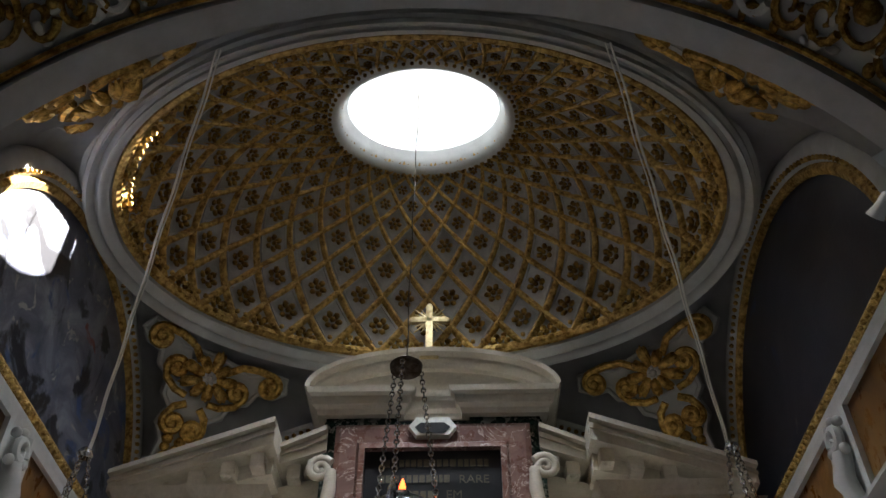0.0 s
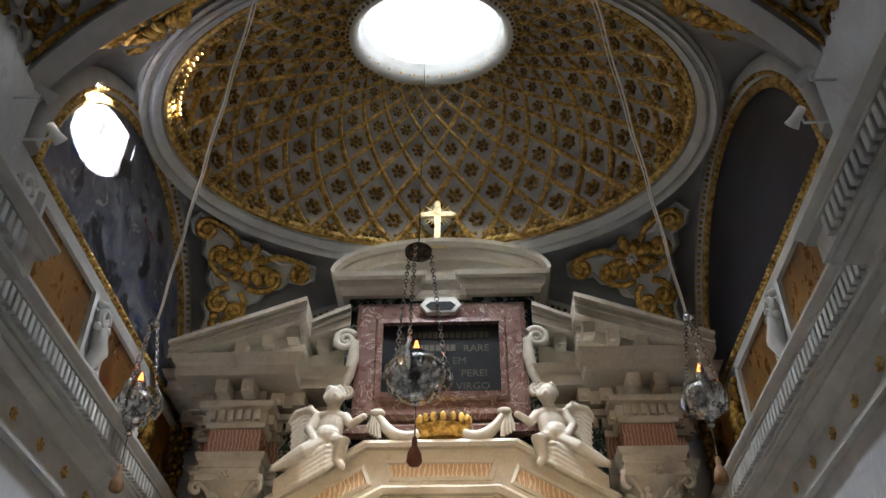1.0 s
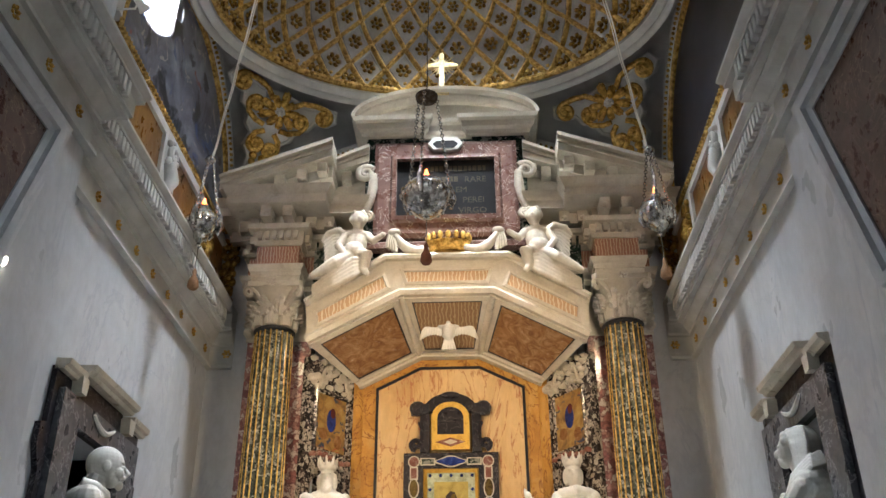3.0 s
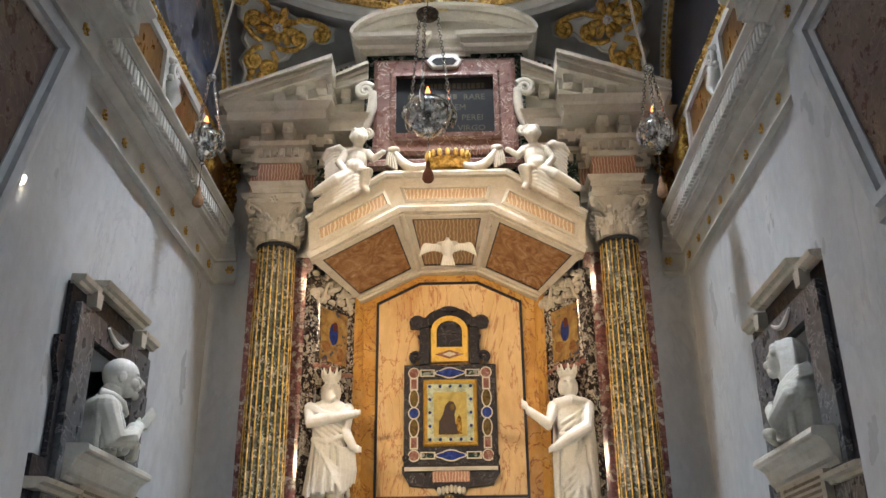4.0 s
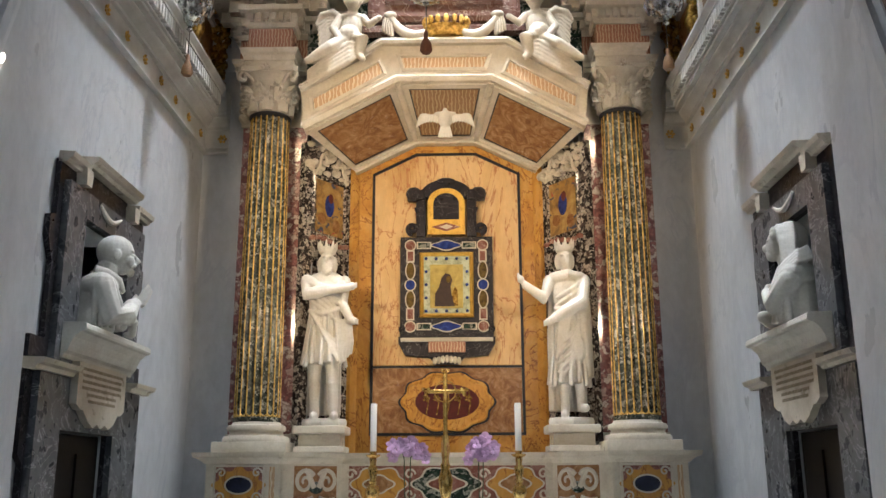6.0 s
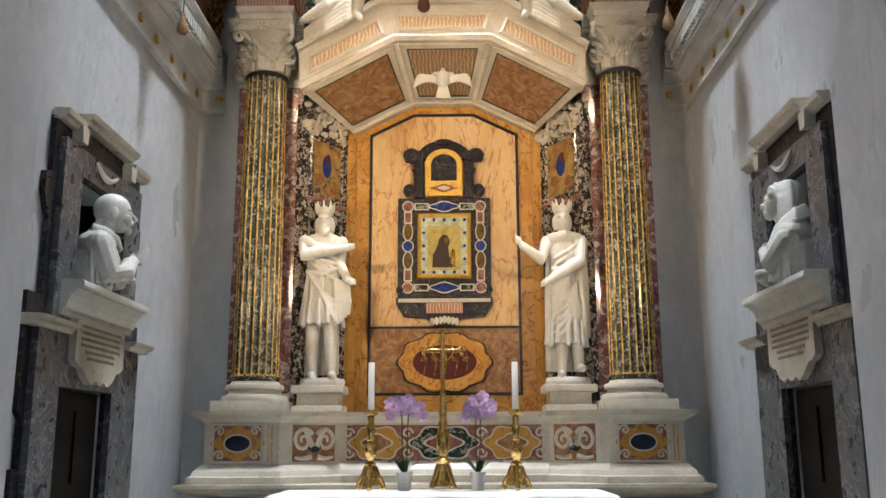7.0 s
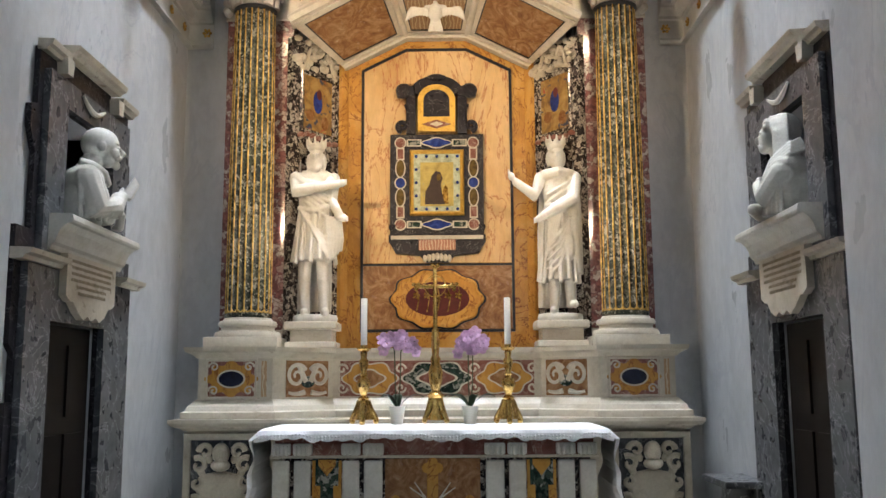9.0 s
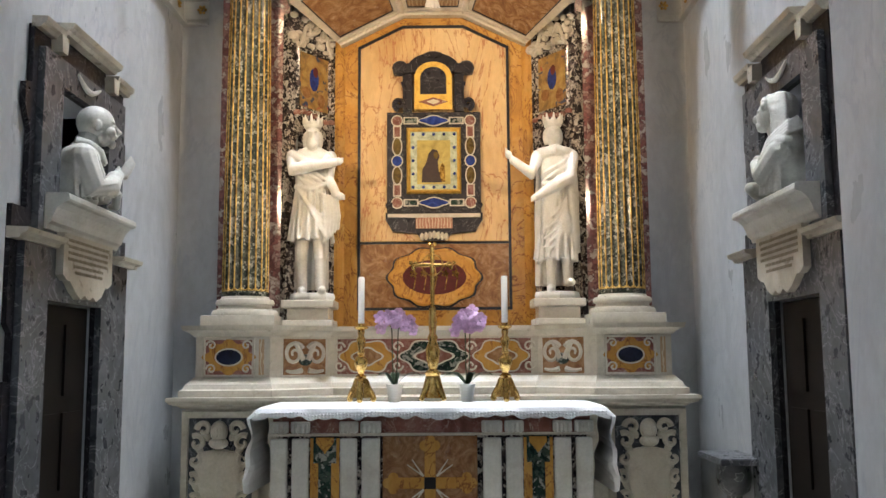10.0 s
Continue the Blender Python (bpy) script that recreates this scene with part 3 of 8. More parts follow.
def pendentives():
    bm = B()
    seg, rows = 160, 8
    y0, y1 = YA, YB
    cx, cy = 0.0, RIM[1]
    cols = []
    for k in range(seg):
        a = 2 * math.pi * k / seg
        dx, dy = math.cos(a), math.sin(a)
        t = min(WX / abs(dx) if abs(dx) > 1e-6 else 99, ((y1 - cy) / dy if dy > 1e-6 else 99), ((y0 - cy) / dy if dy < -1e-6 else 99))
        ex, ey = cx + t * dx, cy + t * dy
        if abs(abs(ex) - WX) < 1e-4:
            ex = math.copysign(WX, ex)
        b = Vector((ex, ey, edge_height(ex, ey)))
        r = Vector((RIM[0] + (RIM[3] + 0.17) * dx, RIM[1] + (RIM[4] + 0.17) * dy, 7.16))
        col = []
        for i in range(rows + 1):
            s = i / rows
            p = r.lerp(b, s)
            p.z += 0.22 * math.sin(math.pi * s) * min(1.0, (b - r).length)
            col.append(bm.verts.new(p))
        cols.append(col)
    for k in range(seg):
        p, q = cols[k], cols[(k + 1) % seg]
        for i in range(rows):
            bm.faces.new((p[i], p[i + 1], q[i + 1], q[i]))
    r = bmesh.ops.solidify(bm, geom=bm.faces[:], thickness=-0.06)
    return bm


def roof():
    """Unseen slab over the vault, added to block stray sun; open where the dome rises."""
    bm = B()
    seg, rows = 96, []
    for k in range(seg):
        a = 2 * math.pi * k / seg
        dx, dy = math.cos(a), math.sin(a)
        t = min(2.55 / abs(dx) if abs(dx) > 1e-6 else 99, (0.70 - RIM[1]) / dy if dy > 1e-6 else 99, (-4.04 - RIM[1]) / dy if dy < -1e-6 else 99)
        i, o = (RIM[0] + 1.95 * dx, RIM[1] + 1.44 * dy), (t * dx, RIM[1] + t * dy)
        rows.append([bm.verts.new((*i, 7.46)), bm.verts.new((*o, 7.46)), bm.verts.new((*o, 7.54)), bm.verts.new((*i, 7.54))])
    for p, q in zip(rows, rows[1:] + rows[:1]):
        for j in range(4):
            bm.faces.new((p[j], p[(j + 1) % 4], q[(j + 1) % 4], q[j]))
    return bm


single("roof", roof(), CHALK, "unseen slab added round the dome to block stray sun", "roof", kind="structure")
single("pendentive_vault", pendentives(), GREY_STUCCO, "grey stucco pendentives between dome and walls", "vault", kind="structure", smooth=True)


def ellipse_arc(c, hw, base, h, n=24, a0=0.0, a1=math.pi):
    return [(c - hw * math.cos(a0 + (a1 - a0) * k / n), base + h * math.sin(a0 + (a1 - a0) * k / n)) for k in range(n + 1)]


# lunette paintings with beaded frames
def lunette(sx, mat, label):
    root = thing("lunette_painting", label, "painting", (sx * WX, CY, 5.8))
    f = side(sx)
    outline = ellipse_arc(CY, 1.36, 5.86, 1.30, 40)
    part("canvas", prism(B(), outline, f, 0.004, 0.03), mat, root)
    fr = B()
    sweep(fr, outline[::-1], [(-0.015, 0.005), (-0.015, 0.05), (0.02, 0.07), (0.05, 0.05), (0.05, 0.005)], f, True)
    part("frame", fr, RIBGOLD, root, "gilded inner frame", True)
    fr = B()
    sweep(fr, ellipse_arc(CY, 1.49, 5.84, 1.42, 40)[::-1], [(-0.06, 0.004), (-0.06, 0.05), (-0.02, 0.09), (0.06, 0.09), (0.10, 0.05), (0.10, 0.004)], f)
    part("stucco_arch", fr, STUCCO, root, "white stucco arch", True)
    beads = B()
    for i, (u, v) in enumerate(ellipse_arc(CY, 1.455, 5.84, 1.385, 84)):
        bmesh.ops.create_icosphere(beads, subdivisions=1, radius=0.018, matrix=Matrix.Translation(f(u, v, 0.085)))
    for i in range(60):
        bmesh.ops.create_icosphere(beads, subdivisions=1, radius=0.018, matrix=Matrix.Translation(f(CY - 1.4 + 2.8 * i / 59, 5.80, 0.08)))
    b = part("beading", beads, RIBGOLD, root)
    b["kind"] = "stuff"


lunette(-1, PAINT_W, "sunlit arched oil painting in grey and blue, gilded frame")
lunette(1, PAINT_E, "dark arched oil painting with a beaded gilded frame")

# wall cornice, all round the chapel
CORN = [(0.0, 4.49), (0.05, 4.49), (0.05, 4.515), (0.03, 4.53), (0.012, 4.55), (0.012, 4.71), (0.04, 4.715), (0.04, 4.74), (0.085, 4.775), (0.10, 4.795), (0.10, 4.812), (0.145, 4.815), (0.145, 4.84), (0.165, 4.843), (0.165, 4.965), (0.205, 4.968), (0.205, 4.99), (0.235, 5.03), (0.235, 5.05), (0.0, 5.05)]


def cornice_run(path, name="cornice"):
    single(name, sweep(B(), path, CORN), STUCCO, "white moulded cornice with a dentil course", "cornice", kind="structure")


cornice_run([(-WX, YA + 0.001), (-WX, YB), (-1.95, YB)])
cornice_run([(1.95, YB), (WX, YB), (WX, YA + 0.001)])
PX = 1.95          # face of the piers that carry the near arch
cornice_run([(-PX, -4.9), (-PX, YA), (-WX + 0.001, YA)])
cornice_run([(WX - 0.001, YA), (PX, YA), (PX, -4.9)])

den_me = as_mesh("dentil", box(B(), -0.038, 0.0, -0.020, 0.020, 0.0, 0.108, 0.008), STUCCO, False)
stud_me = as_mesh("gilt_rosette", rosette_bm(0.042, 6), GOLD)


def along(sx, y0, y1, step, x, z, me, nm, cat, label, group, rot=None):
    n = int(abs(y1 - y0) / step)
    root = thing(nm + "_row", label, cat, (sx * x, (y0 + y1) / 2, z), kind="structure")
    for k in range(n):
        o = new(nm, me)
        o.parent = root
        y = y0 + (k + 0.5) * (y1 - y0) / n
        o.matrix_basis = Matrix.Translation((0, y - (y0 + y1) / 2, 0)) @ (Matrix.Rotation(math.pi, 4, "Z") if sx < 0 else Matrix.Identity(4)) @ (rot or Matrix.Identity(4))


for sx in (-1, 1):
    along(sx, YA + 0.05, YB - 0.25, 0.062, WX - 0.165, 4.852, den_me, "dentil", "dentil", "row of white dentils under the cornice", "dentils")
    along(sx, -4.6, YA, 0.062, PX - 0.165, 4.852, den_me, "dentil", "dentil", "row of white dentils under the cornice", "dentils")
    turn = Matrix.Rotation(-math.pi / 2, 4, "Y")
    along(sx, YA + 0.15, YB, 0.33, WX - 0.014, 4.63, stud_me, "gilt_rosette", "rosette", "row of gilded rosettes along the frieze", "rosettes", turn)
    along(sx, -4.6, YA, 0.33, PX - 0.014, 4.63, stud_me, "gilt_rosette", "rosette", "row of gilded rosettes along the frieze", "rosettes", turn)
    o = single("frieze_rosette", rosette_bm(0.045), GOLD, "gilded rosette on the back wall frieze", "rosette", smooth=True)
    o.matrix_world = Matrix.Translation((sx * 2.0, YB - 0.03, 4.625)) @ Matrix.Rotation(math.pi / 2, 4, "X")


# piers of the near arch with framed diamond panels
def pier(sx):
    name = "wall_pier_west" if sx < 0 else "wall_pier_east"
    box_bm = box(B(), sx * PX, sx * (WX + 0.35), -4.9, YA, 0, 8.4)
    single(name, box_bm, WALL, "pale grey marble pier beside the chapel", "pier", kind="structure")
    root = thing("marble_tablet", "dark red marble tablet in a grey moulded frame", "tablet", (sx * PX, -3.85, 3.9), "wall tablets")
    f = lambda u, v, d: (sx * (PX - d), u, v)
    poly = [(-4.22, 3.25), (-3.85, 3.25), (-3.47, 4.34), (-4.60, 4.34)]
    part("stone", prism(B(), poly, f, 0.002, 0.01), TABLETSTONE, root)
    part("frame", sweep(B(), poly, [(-0.02, 0.003), (-0.02, 0.02), (0.015, 0.03), (0.02, 0.055), (0.07, 0.06), (0.075, 0.04), (0.13, 0.035), (0.14, 0.003)], f, True), WALL, root, "grey moulded frame")


pier(-1)
pier(1)


# near arch: soffit with gilded stucco relief
def near_arch():
    bm = B()
    inner = ellipse_arc(0, 2.13, 5.05, 2.03, 48)
    outer = ellipse_arc(0, 2.50, 5.05, 2.60, 48)
    n = len(inner)
    for y0, y1, lift in ((YA - 0.16, YA, 0.0), (-3.85, YA - 0.16, 0.05), (-4.05, -3.85, 0.0)):
        a = [[bm.verts.new((x * (1 + lift / 2.2), y, 5.05 + (z - 5.05) * (1 + lift / 2.2))) for x, z in inner] for y in (y0, y1)]
        b = [[bm.verts.new((x, y, z)) for x, z in outer] for y in (y0, y1)]
        for i in range(n - 1):
            bm.faces.new((a[0][i], a[0][i + 1], a[1][i + 1], a[1][i]))
            bm.faces.new((b[0][i], b[1][i], b[1][i + 1], b[0][i + 1]))
            for s in (0, 1):
                bm.faces.new((a[s][i], b[s][i], b[s][i + 1], a[s][i + 1]))
    return bm


arch = single("arch", near_arch(), GREY_STUCCO, "wide grey stucco arch with gilded relief on its soffit", "arch", kind="structure", smooth=True)
# plain vault between the arch and the nave
single("vault_nave", prism(prism(B(), [(-2.6, 7.6), (2.6, 7.6), (2.6, 8.2), (-2.6, 8.2)], front, -6.0, -4.05), [(-2.5, 7.4), (-2.2, 6.6), (-2.5, 5.0)], front, -6.0, -4.05), GREY_STUCCO, "plain grey vault before the chapel", "vault", kind="structure")


def soffit(a, y, lift=0.0):
    k = 1 + (0.05 - lift) / 2.2
    return Vector((-2.13 * k * math.cos(a), y, 5.05 + 2.03 * k * math.sin(a)))


def arch_relief():
    g, w = B(), B()
    rnd = random.Random(5)
    N = 40
    for i in range(N):
        a = math.pi * (i + 0.5) / N
        yc = -3.53
        if i % 6 == 2:
            pts = [soffit(a + 0.05 * math.cos(t), yc + 0.15 * math.sin(t), 0.03) for t in (2 * math.pi * k / 16 for k in range(16))]
            tube(g, pts, 0.018, 6, True)
            ball(g, soffit(a, yc, 0.02), 0.06, 8)
        else:
            for s in (-1, 1):
                pts = []
                for k in range(15):
                    q = k / 14
                    r = 0.115 * (1 - 0.75 * q)
                    t = s * (0.3 + 7.0 * q)
                    pts.append(soffit(a + (r * math.cos(t) * 0.34), yc + s * 0.11 + r * math.sin(t), 0.03))
                tube(g if (i + s) % 3 else w, pts, [0.022 * (1 - 0.5 * k / 14) for k in range(15)], 6)
            for k in range(20):
                ball(w if k % 3 == 0 else g, soffit(a + rnd.uniform(-0.05, 0.05), yc + rnd.uniform(-0.25, 0.25), 0.02), (rnd.uniform(0.012, 0.034), rnd.uniform(0.012, 0.04), 0.03), 7)
    return g, w


g, w = arch_relief()
part("gilt_relief", g, OLDGOLD, arch, "gilded scroll relief", True)
part("stucco_relief", w, STUCCO, arch, "white stucco leaf relief", True)
for yy in (-3.25, -3.81):
    part("gilt_fillet", tube(B(), [soffit(math.pi * k / 60, yy, 0.03) for k in range(61)], 0.018, 6), OLDGOLD, arch, "", True)

# ---- the altar: podium, dado and pedestals ----
DADO = [(-1.82, YB), (-1.82, -0.25), (-1.25, -0.25), (-1.20, -0.20), (-0.84, 0.14), (0.84, 0.14), (1.20, -0.20), (1.25, -0.25), (1.82, -0.25), (1.82, YB)]


def shift_plan(path, d):
    """The plan line moved outwards by d."""
    out = []
    n = len(path)
    for i in range(n):
        p = Vector(path[i])
        na = nb = None
        if i:
            a = Vector(path[i]) - Vector(path[i - 1])
            na = Vector((a.y, -a.x)).normalized()
        if i < n - 1:
            b = Vector(path[i + 1]) - Vector(path[i])
            nb = Vector((b.y, -b.x)).normalized()
        m = (na + nb).normalized() if na and nb else (na or nb)
        m = -m / max(0.4, m.dot(na) if na else 1)
        out.append((p.x + d * -m.x, p.y + d * -m.y))
    return out


podium = thing("altar_podium", "cream marble altar podium with inlaid coloured panels", "altar base", (0, 0, 0.31))
part("lower_block", box(B(), -1.88, 1.88, -0.30, YB - 0.002, 0.312, 1.24, 0.008), CREAM, podium)
core = prism(B(), DADO, plan, 1.24, 1.80)
part("dado", core, CREAM, podium)
part("ledge", sweep(B(), [(-1.86, YB), (-1.86, -0.32), (1.86, -0.32), (1.86, YB)], [(-0.3, 1.242), (0.03, 1.242), (0.05, 1.26), (0.10, 1.275), (0.125, 1.30), (0.125, 1.325), (-0.3, 1.325)]), CREAM, podium, "projecting moulded ledge")
part("plinth_moulding", sweep(B(), DADO, [(-0.05, 1.327), (0.10, 1.327), (0.10, 1.375), (0.075, 1.385), (0.06, 1.42), (0.03, 1.45), (0.012, 1.47), (-0.05, 1.47)]), CREAM, podium)
part("dado_cornice", sweep(B(), DADO, [(-0.05, 1.782), (0.012, 1.782), (0.03, 1.80), (0.05, 1.815), (0.085, 1.83), (0.095, 1.865), (-0.05, 1.865)]), CREAM, podium)
part("top_slab", prism(B(), DADO, plan, 1.80, 1.862), CREAM, podium)


def inlay(name, poly, f, mat, parent, d0=0.001, d1=0.006, label=""):
    return part(name, prism(B(), poly, f, d0, d1), mat, parent, label)


def oval(cu, cv, a, b, n=28):
    return [(cu + a * math.cos(2 * math.pi * k / n), cv + b * math.sin(2 * math.pi * k / n)) for k in range(n)]


def lobes(cu, cv, a, b, lob=8, amp=0.16, n=64, phase=0.0):
    return [(cu + a * (1 + amp * math.cos(lob * t + phase)) * math.cos(t), cv + b * (1 + amp * math.cos(lob * t + phase)) * math.sin(t)) for t in (2 * math.pi * k / n for k in range(n))]


def facing(p0, p1):
    """A vertical face from p0 to p1 in plan: (u from p0's side, v height, d out of the face)."""
    a, b = Vector(p0), Vector(p1)
    t = (b - a).normalized()
    n = Vector((t.y, -t.x))
    return (lambda u, v, d: (a.x + t.x * u + n.x * d, a.y + t.y * u + n.y * d, v)), (b - a).length


def rect(u0, u1, v0, v1):
    return [(u0, v0), (u1, v0), (u1, v1), (u0, v1)]


def oval_panel(p0, p1):
    f, L = facing(p0, p1)
    root = part("oval_panel", prism(B(), rect(0.07, L - 0.13, 1.485, 1.765), f, 0.001, 0.006), REDSTONE, podium, "dark red panel with yellow scrolls and a blue oval")
    cu = (0.07 + L - 0.13) / 2
    part("yellow_scroll", prism(B(), lobes(cu, 1.625, 0.185, 0.125, 8, 0.13), f, 0.006, 0.009), GIALLO, root)
    for su in (-1, 1):
        for sv in (-1, 1):
            w = [(q[0], q[2]) for q in spiral(cu + su * 0.135, 1.625 + sv * 0.09, 0.04, 1.3, 0, su, 0, 14)]
            bm = B()
            tube(bm, [f(a, b, 0.009) for a, b in w], 0.008, 5)
            part("pale_scroll", bm, CREAM, root)
    part("white_ring", prism(B(), oval(cu, 1.625, 0.108, 0.070), f, 0.009, 0.011), CREAM, root)
    part("blue_oval", prism(B(), oval(cu, 1.625, 0.095, 0.058), f, 0.011, 0.013), DARKBLUE, root)
    fr = B()
    sweep(fr, rect(0.07, L - 0.13, 1.485, 1.765), [(-0.008, 0.0), (-0.008, 0.008), (0.008, 0.012), (0.014, 0.0)], f, True)
    part("rim", fr, CREAM, root)
    inlay("alabaster_strip", rect(L - 0.085, L - 0.045, 1.49, 1.76), f, STRIPE, podium)


def scroll_panel(p0, p1):
    f, L = facing(p0, p1)
    root = part("scroll_panel", prism(B(), rect(0.05, L - 0.05, 1.485, 1.765), f, 0.001, 0.006), RUSSET, podium, "brown panel inlaid with white scrolls")
    cu = L / 2
    for su in (-1, 1):
        bm = B()
        cs = L / 2 - 0.145
        pts = [f(cu + su * (cs + 0.095 * (1 - 0.85 * q) * math.cos(2.6 - 9.5 * q)), 1.645 + 0.095 * (1 - 0.85 * q) * math.sin(2.6 - 9.5 * q), 0.006) for q in (k / 30 for k in range(31))]
        tube(bm, pts, [0.019 * (1 - 0.45 * k / 30) for k in range(31)], 6)
        tube(bm, [f(cu + su * (cs - 0.08 * q), 1.74 - 0.09 * q - 0.05 * q * q, 0.006) for q in (k / 10 for k in range(11))], [0.016 + 0.01 * k / 10 for k in range(11)], 6)
        tube(bm, [f(cu + su * (0.03 + (L / 2 - 0.10) * q), 1.52 - 0.012 * math.sin(3 * q), 0.006) for q in (k / 10 for k in range(11))], [0.024 * (1 - 0.5 * k / 10) for k in range(11)], 6)
        part("white_scroll", bm, CREAM, root, "", True)
    part("green_oval", prism(B(), oval(cu, 1.60, 0.062, 0.045), f, 0.006, 0.014), GREENSTONE, root)


def centre_panel():
    p0, p1 = (-0.84, 0.14), (0.84, 0.14)
    f, L = facing(p0, p1)
    root = part("centre_panel", prism(B(), rect(0.06, L - 0.06, 1.485, 1.765), f, 0.001, 0.006), REDSTONE, podium, "long inlaid panel with yellow and green cartouches")
    for c, m, a in ((0.30, GIALLO, 0.20), (L - 0.30, GIALLO, 0.20), (L / 2, GREENSTONE, 0.25)):
        part("pale_edge", prism(B(), lobes(c, 1.625, a * 1.07, 0.132, 6, 0.10), f, 0.006, 0.008), CREAM, root)
        part("cartouche", prism(B(), lobes(c, 1.625, a, 0.12, 6, 0.10), f, 0.008, 0.010), m, root)
        part("pale_edge", prism(B(), lobes(c, 1.625, a * 0.60, 0.070, 4, 0.12), f, 0.010, 0.012), CREAM, root)
        part("heart_stone", prism(B(), lobes(c, 1.625, a * 0.52, 0.058, 4, 0.12), f, 0.012, 0.014), RUSSET if m is GIALLO else REDSTONE, root)
    for c in (0.075, 0.545, L - 0.545, L - 0.075):
        for sv in (-1, 1):
            bm = B()
            tube(bm, [f(c + 0.045 * math.cos(t) * (1 - t / 9), 1.625 + sv * (0.075 + 0.045 * math.sin(t) * (1 - t / 9)), 0.008) for t in (0.5 * k for k in range(15))], 0.009, 5)
            part("white_scroll", bm, CREAM, root)


oval_panel((-1.82, -0.25), (-1.25, -0.25))
oval_panel((1.25, -0.25), (1.82, -0.25))
scroll_panel((-1.20, -0.20), (-0.84, 0.14))
scroll_panel((0.84, 0.14), (1.20, -0.20))
centre_panel()


# coats of arms on the podium's front, beside the table
def arms(sx):
    cx = sx * 1.60
    root = thing("coat_of_arms", "pale carved marble coat of arms with helmet and plumes", "relief", (cx, -0.30, 0.4), "coats of arms")
    y = -0.302
    part("ground", box(B(), cx - 0.24, cx + 0.24, y - 0.006, y, 0.40, 1.17), DARK_GREY, root, "dark recessed ground")
    part("border", sweep(B(), [(cx - 0.24, 0.4), (cx - 0.24, 1.17), (cx + 0.24, 1.17), (cx + 0.24, 0.4)], [(-0.005, y), (-0.005, y - 0.02), (-0.05, y - 0.03), (-0.06, y)], front, True), CREAM, root)
    sh = B()
    poly = [(cx - 0.15, 0.92), (cx, 0.95), (cx + 0.15, 0.92), (cx + 0.17, 0.7), (cx + 0.11, 0.5), (cx, 0.42), (cx - 0.11, 0.5), (cx - 0.17, 0.7)]
    prism(sh, poly, front, y - 0.05, y - 0.004)
    bmesh.ops.bevel(sh, geom=sh.edges[:], offset=0.012, segments=2, affect="EDGES")
    part("shield", sh, CREAM, root, "", True)
    hl = B()
    ball(hl, (cx, y - 0.06, 1.075), (0.065, 0.07, 0.08), 14)
    ball(hl, (cx, y - 0.07, 0.99), (0.075, 0.06, 0.045), 12)
    for k in range(-2, 3):
        tube(hl, [(cx + 0.018 * k, y - 0.125 + abs(k) * 0.008, 1.04), (cx + 0.018 * k, y - 0.13 + abs(k) * 0.008, 1.10)], 0.006, 5)
    part("helmet", hl, CREAM, root, "", True)
    for s in (-1, 1):
        pl = B()
        rnd = random.Random(3)
        for j, (px, pz, r, st) in enumerate(((0.12, 1.09, 0.055, 0), (0.17, 0.99, 0.06, 1), (0.18, 0.86, 0.05, 2), (0.19, 0.72, 0.045, 1), (0.17, 0.58, 0.04, 0.5))):
            tube(pl, [(cx + s * (px + r * (1 - 0.7 * q) * math.cos(st + 6 * q)), y - 0.03 - 0.02 * q, pz + r * (1 - 0.7 * q) * math.sin(st + 6 * q)) for q in (k / 14 for k in range(15))], [0.026 * (1 - 0.5 * k / 14) for k in range(15)], 6)
            ball(pl, (cx + s * (px - 0.02), y - 0.03, pz - 0.05), (0.03, 0.02, 0.045), 7, (0, 30 * s, 0))
        part("plume", pl, CREAM, root, "", True)


arms(-1)
arms(1)


